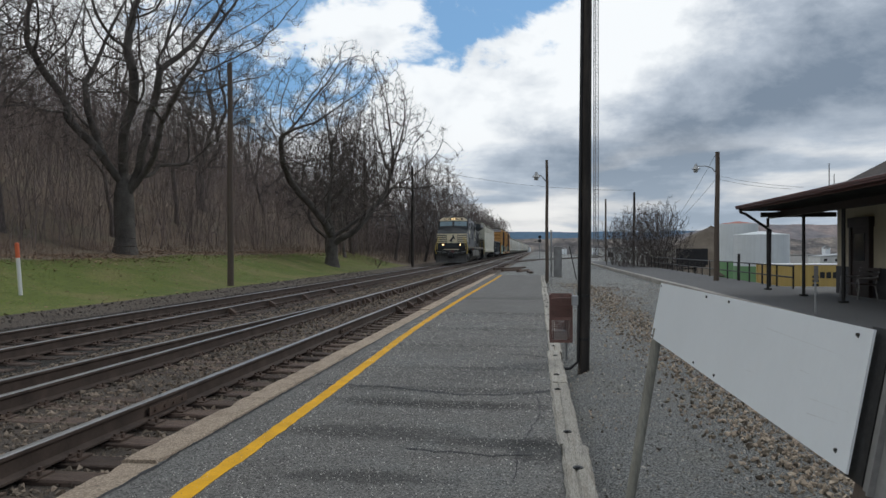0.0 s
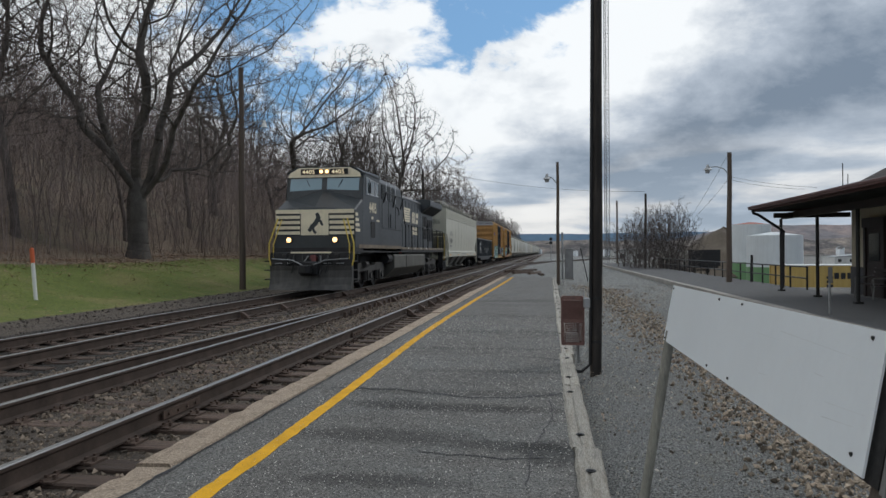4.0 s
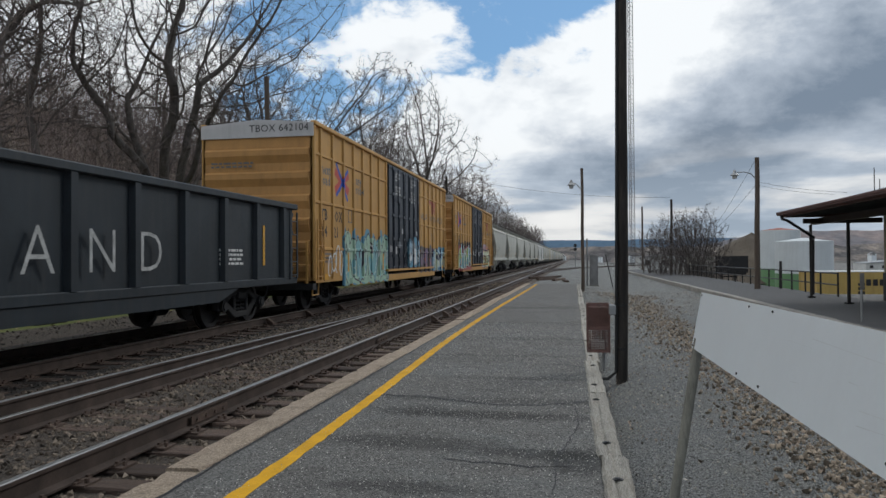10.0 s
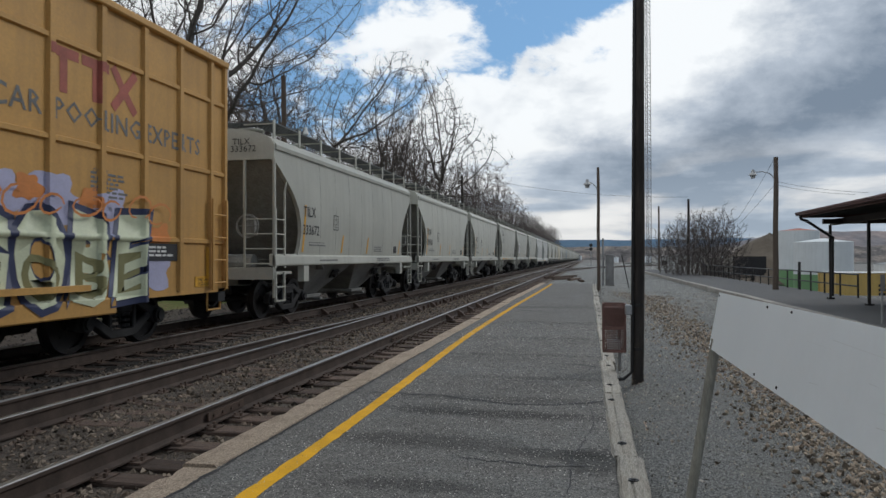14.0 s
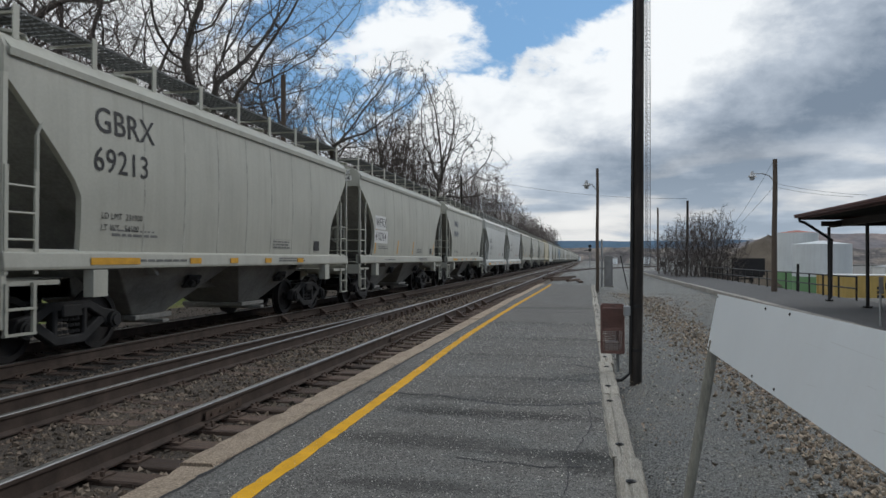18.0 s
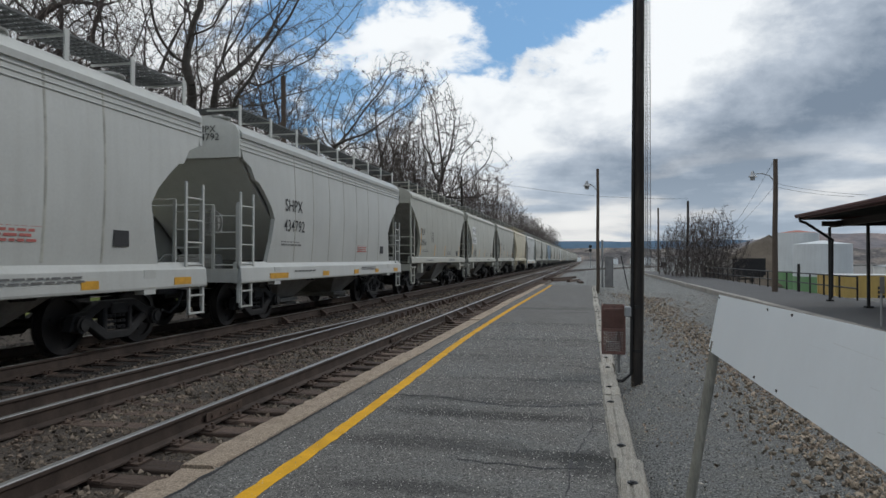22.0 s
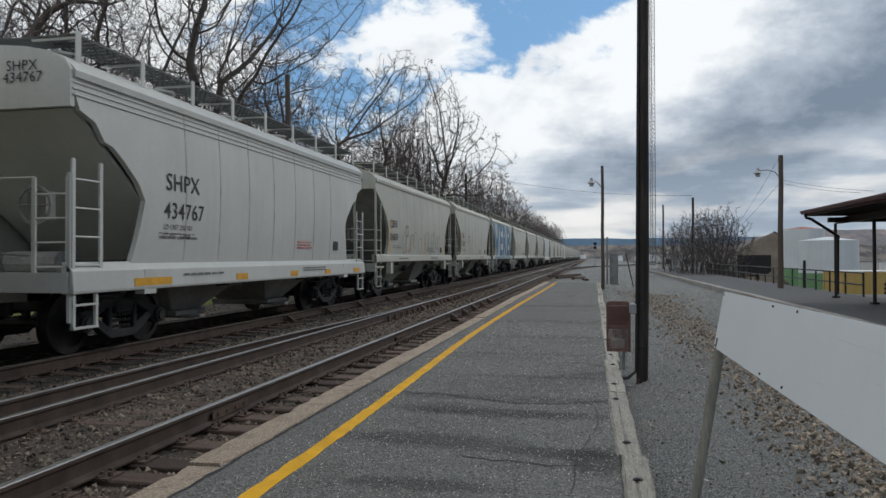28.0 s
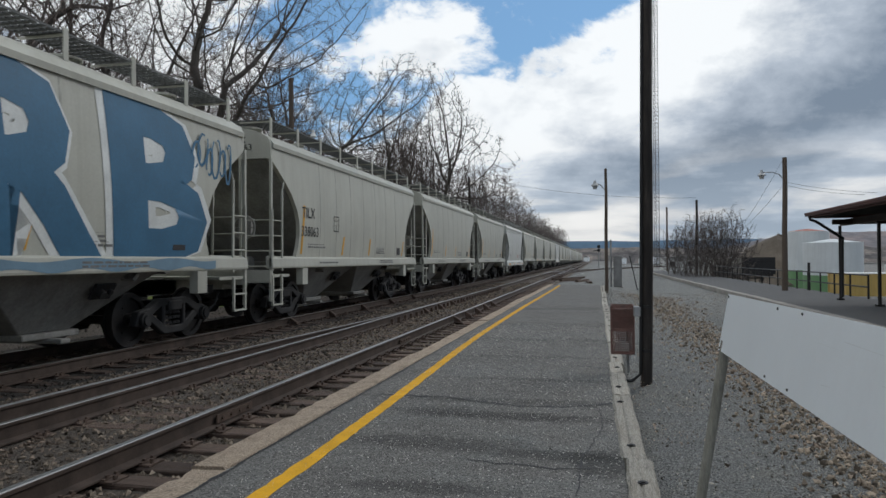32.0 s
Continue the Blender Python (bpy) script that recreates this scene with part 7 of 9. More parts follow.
def drape(mesh_or_build, layer):
    """Lays flat paint over the posts and rails of a boxcar's side."""
    bm = bmesh.new()
    if isinstance(mesh_or_build, Build):
        vs = [bm.verts.new(v) for v in mesh_or_build.v]
        for f in mesh_or_build.f:
            bm.faces.new([vs[i] for i in f])
    else:
        bm.from_mesh(mesh_or_build)
    ys, zs = [v.co.y for v in bm.verts], [v.co.z for v in bm.verts]
    cuts = [((0, c + d, 0), (0, 1, 0)) for c in POSTS for d in (-0.07, -0.05, 0.05, 0.07) if min(ys) < c + d < max(ys)]
    cuts += [((0, 0, c + d), (0, 0, 1)) for c in SIDE_RAILS for d in (-0.05, -0.03, 0.03, 0.05) if min(zs) < c + d < max(zs)]
    cuts += [((0, 0, 0.862), (0, 0, 1)), ((0, 0, 0.868), (0, 0, 1))] if min(zs) < 0.86 < max(zs) else []
    for co, no in cuts:
        bmesh.ops.bisect_plane(bm, geom=bm.verts[:] + bm.edges[:] + bm.faces[:], plane_co=co, plane_no=no)
    for v in bm.verts:
        v.co.x += 1.562 + swell(v.co.y, v.co.z) + layer
    me = bpy.data.meshes.new("paint")
    bm.to_mesh(me)
    bm.free()
    return me


def paint_text(text, size, m, car, y, z, bold=0.0, layer=0.003):
    cu = bpy.data.curves.new("text", "FONT")
    cu.body, cu.size, cu.resolution_u, cu.offset = text, size, 1, bold
    cu.space_character = 1.05
    ob = bpy.data.objects.new("text", cu)
    me = bpy.data.meshes.new_from_object(ob)
    me.transform(pose(0, y, z) @ SIDE)
    bpy.data.objects.remove(ob)
    me = drape(me, layer)
    me.materials.append(m)
    return part("lettering", me, m, car)


def lay(name, b, m, car, layer, label=""):
    me = drape(b, layer)
    me.materials.append(m)
    return part(name, me, m, car, label)


def ragged(b, x, y0, y1, z0, z1, n, rg, spike=0.35, base=0.04):
    """A patch whose upper edge rises in uneven rounded lobes, with a wavy lower edge."""
    lobes, y = [], y0
    while y < y1:
        w = (y1 - y0) / n * rg.uniform(1.6, 4.2)
        lobes.append((y, min(y + w, y1), rg.uniform(0.0, 0.65)))
        y += w
    for a, e, drop in lobes:
        k = max(4, int((e - a) / 0.09))
        tilt = rg.uniform(-0.25, 0.25)
        for i in range(k):
            q = [a + (e - a) * t / k for t in (i, i + 1)]
            up = [z1 - spike * (drop + 0.55 * (1 - max(0.0, math.sin(math.pi * t / k)) ** 0.5) + tilt * (t / k - 0.5)) for t in (i, i + 1)]
            dn = [z0 + base * math.sin(7.0 * v_ + n) for v_ in q]
            b.add([(x, q[0], dn[0]), (x, q[1], dn[1]), (x, q[1], up[1]), (x, q[0], up[0])], [(0, 1, 2, 3)])


def lump(b, x, yc, zc, ry, rz, shape, grow_=0.0, lean=0.0, n=30):
    """A rounded letter-like form: shape holds four waves (count, height, turn)."""
    o = len(b.v)
    b.v.append((x, yc, zc))
    for i in range(n):
        a = 2 * math.pi * i / n
        r = 1 + sum(h * math.sin(c * a + p) for c, h, p in shape)
        dy, dz = math.cos(a), math.sin(a)
        k = 1 / max(abs(dy), abs(dz)) ** 0.55
        y, z = (ry * r * k * dy, rz * r * k * dz)
        d = math.hypot(y, z) or 1
        b.v.append((x, yc + y * (1 + grow_ / d) + lean * z, zc + z * (1 + grow_ / d)))
    b.f += [(o, o + 1 + i, o + 1 + (i + 1) % n) for i in range(n)]


def graffiti(car, lay0, y0, y1, z0, z1, n, fills, seed, edge_m=None, back=None, halo=None, line=None, lean=0.15):
    """Fat overlapping spray-painted forms on a cloudy patch: halo, patch, outlines, fills, counters, shines and drips, a few mm above one another."""
    rg = random.Random(seed)
    H = z1 - z0
    if halo:
        b = Build()
        ragged(b, 0, y0 - 0.12, y1 + 0.12, z0, z1 + 0.14, 3 * n, rg, 0.34 * H)
        lay("graffiti_halo", b, halo, car, lay0)
    if back:
        b = Build()
        ragged(b, 0, y0, y1, z0, z1, 2 * n, rg, 0.26 * H)
        lay("graffiti_patch", b, back, car, lay0 + 0.002)
    step_ = (y1 - y0) / n
    for i in range(n):
        yc, zc = y0 + step_ * (i + 0.5), z0 + H * rg.uniform(0.42, 0.52)
        k_ = lay0 + 0.004 + 0.0007 * (i % 2)
        shape = [(2, rg.uniform(0.04, 0.14), rg.uniform(0, 6.28)), (3, rg.uniform(0.08, 0.2), rg.uniform(0, 6.28)), (5, rg.uniform(0.04, 0.12), rg.uniform(0, 6.28)), (7, rg.uniform(0.0, 0.06), rg.uniform(0, 6.28))]
        ry, rz, ln = step_ * rg.uniform(0.40, 0.50), H * rg.uniform(0.34, 0.42), lean * rg.uniform(-1.5, 1.5)
        outl, fill, hi, hole, shade = Build(), Build(), Build(), Build(), Build()
        lump(outl, 0, yc, zc, ry, rz, shape, 0.05, ln)
        lump(fill, 0, yc, zc, ry, rz, shape, 0.0, ln)
        other = [f for f in fills if f is not fills[0]] or fills
        lump(shade, 0, yc + 0.12 * ry, zc - 0.42 * rz, ry * 0.62, rz * 0.42, shape[1:], 0.0, ln)
        for k in range(rg.choice((1, 1, 2))):
            lump(hole, 0.0004 * k, yc + ry * rg.uniform(-0.35, 0.35), zc + rz * rg.uniform(-0.1, 0.55) * (1 if k == 0 else -1), ry * rg.uniform(0.16, 0.3), rz * rg.uniform(0.14, 0.26), shape[:2], 0.0, ln, 16)
        side = rg.choice((-1, 1))
        ribbon(hi, [(yc + side * ry * 0.78 * math.cos(t) + ln * rz * 0.8 * math.sin(t), zc + rz * 0.8 * math.sin(t)) for t in [-0.5 + 0.2 * q for q in range(9)]], 0.022, 0.0, 0.8)
        ribbon(hi, [(yc + ry * rg.uniform(-0.5, 0.5) + 0.03 * math.sin(q), zc - rz * (0.2 + 0.13 * q)) for q in range(7)], 0.018, 0.0, 0.8)
        lay("graffiti_outline", outl, edge_m or g_dark, car, k_)
        lay("graffiti_letter", fill, fills[i % len(fills)], car, k_ + 0.0025)
        lay("graffiti_shade", shade, other[i % len(other)], car, k_ + 0.0045)
        lay("graffiti_counter", hole, edge_m or g_dark, car, k_ + 0.006)
        lay("graffiti_highlight", hi, line or g_white, car, k_ + 0.0075)


def spray_letters(car, lay0, letters, fill_m, edge_m, shade_m, z0, z1):
    """Fat readable letters, each stretched over its own stretch of the side."""
    cu = bpy.data.curves.new("text", "FONT")
    cu.size, cu.resolution_u = 1.6, 3
    ob = bpy.data.objects.new("text", cu)
    for i, (ch, a, e) in enumerate(letters):
        for off, m, dx, pad, nm in ((0.17, edge_m, 0.0, 0.10, "graffiti_outline"), (0.11, fill_m, 0.0025, 0.0, "graffiti_letter"), (0.02, shade_m, 0.005, -0.10, "graffiti_shade")):
            cu.body, cu.offset = ch, off
            me = bpy.data.meshes.new_from_object(ob)
            xs, ys = [v.co.x for v in me.vertices], [v.co.y for v in me.vertices]
            x0, x1, y0, y1 = min(xs), max(xs), min(ys), max(ys)
            for v in me.vertices:
                t, u = (v.co.x - x0) / (x1 - x0), (v.co.y - y0) / (y1 - y0)
                if nm == "graffiti_shade":
                    u *= 0.55
                z = z0 - pad + u * (z1 - z0 + 2 * pad) + 0.05 * math.sin(5 * t + i)
                y = a - pad + t * (e - a + 2 * pad) + 0.10 * (z - z0) + 0.04 * math.sin(4 * u + i)
                v.co = (0, y, z)
            me = drape(me, lay0 + dx + 0.0006 * (i % 2))
            me.materials.append(m)
            part(nm, me, m, car)
    bpy.data.objects.remove(ob)


def scrawl(car, x, y, z, w, h, m, seed, r=0.018, loops=6, name="graffiti_scrawl"):
    rg = random.Random(seed)
    b = Build()
    for i in range(loops):
        cy, cz = y + w * (i + 0.5) / loops, z + h * rg.uniform(0.35, 0.65)
        ry, rz, ph = w / loops * rg.uniform(0.4, 0.75), h * rg.uniform(0.3, 0.5), rg.uniform(0, 6)
        ribbon(b, [(cy + ry * math.cos(ph + a * 0.55), cz + rz * math.sin(ph + a * 0.6)) for a in range(11)], r, x)
    return part(name, b, m, car)


# ---- boxcars ----
BOX_LEN = 19.6


def boxcar(s, number, seed):
    L_, W, zt, zb = BOX_LEN, 1.56, 5.02, 0.80
    car = empty("boxcar", pose(TRACK_X, s, RAIL_Z), "tall faded yellow boxcar with black doors and spray-painted graffiti", "boxcar", train_group)
    d0, d1 = 7.5, 12.75
    for sg in (1, -1):
        for a, b_ in ((0.0, d0), (d1, L_)):
            part("side_panel", Build().box(min(sg * (W - 0.06), sg * W), max(sg * (W - 0.06), sg * W), a, b_, zb, zt), box_m, car)
            for y in [q for q in POSTS + [0.06, L_ - 0.06] if a <= q <= b_]:
                wd = 0.07 if 0.1 < y < L_ - 0.1 else 0.06
                part("side_post", Build().prism([(sg * W, y - wd), (sg * (W + 0.055), y - wd * 0.7), (sg * (W + 0.055), y + wd * 0.7), (sg * W, y + wd)], zb + 0.08, zt - 0.02, "z"), box_m, car)
            for z in SIDE_RAILS:
                part("side_rail", Build().prism([(sg * W, z - 0.05), (sg * (W + 0.04), z - 0.03), (sg * (W + 0.04), z + 0.03), (sg * W, z + 0.05)], a + 0.1, b_ - 0.1, "y"), box_m, car)
        part("roof_rail", Build().box(min(sg * (W - 0.05), sg * (W + 0.09)), max(sg * (W - 0.05), sg * (W + 0.09)), 0, L_, zt - 0.02, zt + 0.10), box_m, car, bevel=0.02)
        part("side_sill", Build().box(min(sg * (W - 0.05), sg * (W + 0.06)), max(sg * (W - 0.05), sg * (W + 0.06)), 3.2, L_ - 3.2, 0.62, 0.86), box_m, car, bevel=0.02)
        for k in range(2):
            a, b_ = d0 + 0.05 + k * 2.62, d0 + 2.6 + k * 2.62
            dr = part("door", Build().box(min(sg * (W - 0.03), sg * (W + 0.05)), max(sg * (W - 0.03), sg * (W + 0.05)), a, b_, 1.08, zt - 0.05), door_m, car, "black painted plug door")
            fr = Build()
            for z in (1.12, 2.2, 3.1, 3.9, 4.88):
                fr.box(min(sg * (W + 0.05), sg * (W + 0.10)), max(sg * (W + 0.05), sg * (W + 0.10)), a, b_, z - 0.05, z + 0.05)
            for y in (a + 0.05, a + 0.85, a + 1.7, b_ - 0.05):
                fr.box(min(sg * (W + 0.05), sg * (W + 0.095)), max(sg * (W + 0.05), sg * (W + 0.095)), y - 0.045, y + 0.045, 1.1, zt - 0.1)
            part("door_frame", fr, door_m, dr)
            for y in (a + 0.42, a + 1.28, a + 2.1):
                part("lock_rod", Build().rod((sg * (W + 0.13), y, 1.05), (sg * (W + 0.13), y, 4.9), 0.022, 6).box(min(sg * (W + 0.1), sg * (W + 0.16)), max(sg * (W + 0.1), sg * (W + 0.16)), y - 0.05, y + 0.05, 1.5, 1.62), door_m, dr)
            part("door_latch", Build().box(min(sg * (W + 0.1), sg * (W + 0.17)), max(sg * (W + 0.1), sg * (W + 0.17)), a + 1.25, a + 1.42, 1.85, 2.1).rod((sg * (W + 0.17), a + 1.0, 1.95), (sg * (W + 0.17), a + 1.7, 1.95), 0.02, 6), galv, dr)
            if sg > 0:
                for j, tx in enumerate((("CLOSE THIS DOOR", "BEFORE CLOSING", "MAIN DOOR", "", "CIERRE ESTA PUERTA", "ANTES DE CERRAR", "LA PUERTA PRINCIPAL"), ("CLOSE AND LOCK", "BOTH DOORS BEFORE", "MOVING CAR", "", "CIERRE Y PONGA", "SEGURO EN AMBAS", "PUERTAS ANTES DE", "MOVER EL CARRO"))[k]):
                    if tx:
                        lettering(tx, 0.115, letter_white, dr, pose(W + 0.106, a + 0.93, 4.66 - 0.128 * j) @ SIDE, bold=0.003, width=0.72)
                part("notice_panel", Build().box(W + 0.05, W + 0.104, a + 0.89, a + 1.66, 3.62, 4.84), door_m, dr)
                small_print(dr, W + 0.053, a + 0.15, 1.9, 5, 0.5, 0.03, letter_white, seed + 5 + k, gap=0.6)
                part("placard", Build().box(W + 0.102, W + 0.106, a + 1.95, a + 2.15, 2.42, 2.62).box(W + 0.102, W + 0.106, a + 0.95, a + 1.12, 1.62, 1.9), patch_white, dr)
        part("door_track", Build().box(min(sg * W, sg * (W + 0.14)), max(sg * W, sg * (W + 0.14)), d0 - 0.2, d1 + 3.0, 0.98, 1.06), box_m, car)
    # ends with pressed horizontal ribs
    for Y, sg in ((0.0, -1), (L_, 1)):
        part("end_wall", Build().box(-W, W, min(Y, Y - sg * 0.06), max(Y, Y - sg * 0.06), zb, 4.72), box_end_m, car)
        for i in range(6):
            z = 1.15 + 0.62 * i
            part("end_rib", Build().prism([(Y, z - 0.24), (Y + sg * 0.085, z - 0.04), (Y + sg * 0.085, z + 0.10), (Y, z + 0.16)], -W + 0.08, W - 0.08, "x"), box_end_m, car)
        part("end_cap", Build().prism([(-W - 0.04, 4.70), (W + 0.04, 4.70), (W + 0.04, 5.06), (0, 5.17), (-W - 0.04, 5.06)], min(Y, Y + sg * 0.05), max(Y, Y + sg * 0.05), "y"), roof_m, car, "unpainted galvanised end of the roof")
        for sx in (1, -1):
            ladder(car, Y + sg * 0.14, sx * 0.95, sx * 1.45, 0.8, 1.9, 3, box_m, "x", "end_ladder")
            ladder(car, sx * (W + 0.10), Y - sg * 0.12, Y - sg * 0.60, 0.85, 2.5, 4, box_m)
            part("stirrup_step", Build().path([(sx * (W - 0.05), Y - sg * 0.1, 0.85), (sx * (W - 0.05), Y - sg * 0.1, 0.48), (sx * (W - 0.05), Y - sg * 0.55, 0.48), (sx * (W - 0.05), Y - sg * 0.55, 0.85)], 0.022), box_m, car)
        part("grab_iron", Build().path([(-1.4, Y + sg * 0.13, 2.45), (1.4, Y + sg * 0.13, 2.45)], 0.015), box_m, car)
        part("end_sill", Build().box(-W, W, min(Y, Y - sg * 0.25), max(Y, Y - sg * 0.25), 0.62, 0.86), truck_m, car)
    rf_ = Build().prism([(W + 0.04, 5.08), (0, 5.20), (-W - 0.04, 5.08), (-W - 0.04, 5.04), (0, 5.14), (W + 0.04, 5.04)], 0.03, L_ - 0.03, "y")
    part("roof", rf_, roof_m, car)
    part("underframe", Build().box(-0.3, 0.3, 0.1, L_ - 0.1, 0.6, 0.9).box(-1.4, 1.4, 3.2, 3.5, 0.6, 0.85).box(-1.4, 1.4, L_ - 3.5, L_ - 3.2, 0.6, 0.85).box(-1.5, 1.5, 0.1, L_ - 0.1, 0.82, 0.9), truck_m, car)
    couplers(car, L_)
    for y in (2.3, L_ - 2.3):
        bogie(car, y)
    x = W + 0.006
    # emblem: two crossing bent arrows in red and blue, plain shapes
    er = Build()
    ribbon(er, [(1.80, 3.98), (2.1, 3.86), (2.4, 3.73), (2.7, 3.62), (3.05, 3.48)], 0.12, 0, 0.0)
    ribbon(er, [(1.80, 3.42), (2.1, 3.57), (2.45, 3.75), (2.75, 3.88), (3.05, 3.98)], 0.12, 0.0012, 0.0)
    lay("emblem_stroke", er, mat("emblem_red", (0.50, 0.07, 0.05), 0.5, var=0.15, bump=0), car, 0.002, "red strokes of the emblem")
    em = Build()
    ribbon(em, [(1.88, 4.24), (2.1, 4.02), (2.36, 3.82), (2.42, 3.70), (2.25, 3.52), (2.05, 3.40), (1.90, 3.28)], 0.062, 0, 0.1)
    ribbon(em, [(3.0, 4.14), (2.75, 3.96), (2.5, 3.80), (2.42, 3.70), (2.58, 3.50), (2.78, 3.36), (2.95, 3.20)], 0.062, 0.0012, 0.1)
    lay("emblem_stroke", em, mat("emblem_blue", (0.03, 0.09, 0.42), 0.5, var=0.15, bump=0), car, 0.004, "blue strokes of the emblem")
    for txt, y, z in (("next", 0.66, 3.80), ("load", 0.66, 3.50), ("any", 3.80, 3.80), ("road", 3.78, 3.50)):
        paint_text(txt, 0.40, letter_grey, car, y, z, 0.01)
    for txt, y in (("TB", 0.62), ("OX", 1.74)):
        paint_text(txt, 0.44, letter_black, car, y, 2.52, 0.008)
    for i in range(3):
        paint_text(number[2 * i:2 * i + 2], 0.44, letter_black, car, 0.66 + 0.98 * i, 2.06, 0.008)
    lettering("TBOX " + number, 0.27, letter_black, car, pose(-0.2, -0.056, 4.85) @ END)
    paint_text("RAILCAR", 0.40, letter_grey, car, 13.35, 3.24, 0.004)
    paint_text("POOLING", 0.40, letter_grey, car, 15.2, 3.24, 0.004)
    paint_text("EXPERTS", 0.40, letter_grey, car, 17.1, 3.24, 0.004)
    faded = mat("faded_red_paint", (0.36, 0.10, 0.07), 0.6, var=0.3, bump=0)
    for y in (15.1, 15.72):
        lg = Build()
        ribbon(lg, [(y, 4.13), (y + 0.3, 4.13), (y + 0.56, 4.13)], 0.07, 0, 0.0)
        ribbon(lg, [(y + 0.28, 4.06), (y + 0.28, 3.9), (y + 0.28, 3.6)], 0.07, 0.0, 0.0)
        lay("emblem_bars", lg, faded, car, 0.003)
    lg = Build()
    ribbon(lg, [(16.36, 4.2), (16.6, 3.9), (16.88, 3.6)], 0.07, 0, 0.0)
    lay("emblem_bars", lg, faded, car, 0.003)
    lg = Build()
    ribbon(lg, [(16.88, 4.2), (16.62, 3.9), (16.36, 3.6)], 0.07, 0, 0.0)
    lay("emblem_bars", lg, faded, car, 0.005)
    part("load_stencil_frame", Build().box(x, x + 0.004, 3.0, 3.34, 2.55, 2.58).box(x, x + 0.004, 3.0, 3.34, 2.92, 2.95).box(x, x + 0.004, 3.0, 3.03, 2.55, 2.95).box(x, x + 0.004, 3.31, 3.34, 2.55, 2.95), letter_grey, car)
    small_print(car, x, 0.6, 1.55, 3, 1.1, 0.06, letter_grey, seed + 9)
    small_print(car, x, 15.9, 2.6, 6, 0.6, 0.035, letter_grey, seed + 10)
    small_print(car, -0.062, -1.3, 4.0, 2, 1.2, 0.05, letter_grey, seed + 11, face="end")
    small_print(car, -0.062, -1.3, 2.75, 2, 1.2, 0.05, letter_grey, seed + 12, face="end")
    rfb = Build()
    for y in (0.62, 2.9, 6.9, 13.1, 18.9):
        rfb = Build().box(x + 0.012, x + 0.016, y, y + 0.13, 1.05, 1.62)
        part("reflector", rfb, reflector, car)
    part("warning_label", Build().box(x, x + 0.004, 0.62, 1.2, 0.86, 1.02), reflector, car)
    return car


box1, box2 = boxcar(131.2, "642104", 100), boxcar(153.4, "642440", 200)
CARS += [(box1, 131.2), (box2, 153.4)]
gx = 1.585
graffiti(box1, 0.003, 2.55, 7.45, 0.66, 2.35, 8, [g_mint, g_mint, g_teal], 31, edge_m=g_plum, back=g_mint, halo=g_azure)
scrawl(box1, gx + 0.05, 1.0, 0.95, 1.3, 0.8, g_white, 32, 0.03, 4)
graffiti(box1, 0.055, 10.6, 12.7, 1.1, 2.3, 3, [g_sky, g_white], 33, edge_m=g_navy, halo=g_azure)
graffiti(box1, 0.003, 12.9, 16.0, 0.84, 2.15, 3, [g_mud, g_purple], 34, edge_m=g_plum, back=g_mud, line=g_orange)
graffiti(box1, 0.003, 16.0, 19.45, 0.84, 2.05, 5, [g_sky, g_cream, g_sky], 35, edge_m=g_navy, back=g_azure, halo=g_purple)
cloud_b = Build()
ragged(cloud_b, 0, 1.55, 6.95, 1.0, 2.62, 34, random.Random(7), 0.42)
lay("graffiti_cloud", cloud_b, g_dark, box2, 0.005)
graffiti(box2, 0.008, 1.95, 7.05, 0.70, 2.35, 7, [g_green, g_sky, g_teal, g_mint], 41, edge_m=g_white, back=g_red, line=g_red)
for y_, z_, r_, m_ in ((13.3, 1.9, 0.55, g_lilac), (14.3, 2.2, 0.42, g_lilac), (15.2, 2.15, 0.5, g_lilac), (16.3, 2.05, 0.45, g_lilac), (17.3, 1.3, 0.5, g_lilac), (13.2, 1.1, 0.4, g_lilac), (14.8, 2.3, 0.22, g_orange), (13.5, 1.35, 0.3, g_orange), (17.5, 1.75, 0.28, g_orange), (15.9, 2.25, 0.2, g_orange)):
    puff_b = Build()
    lump(puff_b, 0, y_, z_, r_, r_ * 0.7, [(3, 0.15, y_), (5, 0.12, z_), (7, 0.08, r_)])
    lay("graffiti_puff", puff_b, m_, box2, 0.003 if m_ is g_lilac else 0.005)
spray_letters(box2, 0.008, (("G", 13.35, 14.4), ("O", 14.5, 15.35), ("B", 15.45, 16.25), ("E", 16.35, 17.1)), g_cream, g_navy, paint("olive_spray", (0.20, 0.19, 0.085)), 0.80, 2.05)
for k_ in range(4):
    scrawl(box2, gx + 0.062, 13.2 + 1.15 * k_, 1.95, 1.0, 0.4, g_orange, 43 + k_, 0.02, 2)
for bx_ in (box1, box2):
    part("data_stencil", Build().box(1.568, 1.573, 17.15, 18.0, 1.38, 1.66), letter_black, bx_, "black stencil panel with white lines")
    small_print(bx_, 1.576, 17.2, 1.58, 3, 0.5, 0.035, letter_white, 77)
    part("height_label", Build().box(1.568, 1.573, 18.55, 19.15, 0.92, 1.10), reflector, bx_, "yellow excess height label")
    for k_, tx_ in enumerate(("THIS CAR", "EXCESS HEIGHT")):
        lettering(tx_, 0.075, letter_black, bx_, pose(1.576, 18.62, 1.02 - 0.08 * k_) @ SIDE)
    for k_, tx_ in enumerate(("EXH W", "EXW H", "EW H", "EMPTY CG", "FLOOR H")):
        lettering(tx_, 0.09, letter_grey, bx_, pose(1.568, 15.95, 2.62 - 0.13 * k_) @ SIDE)


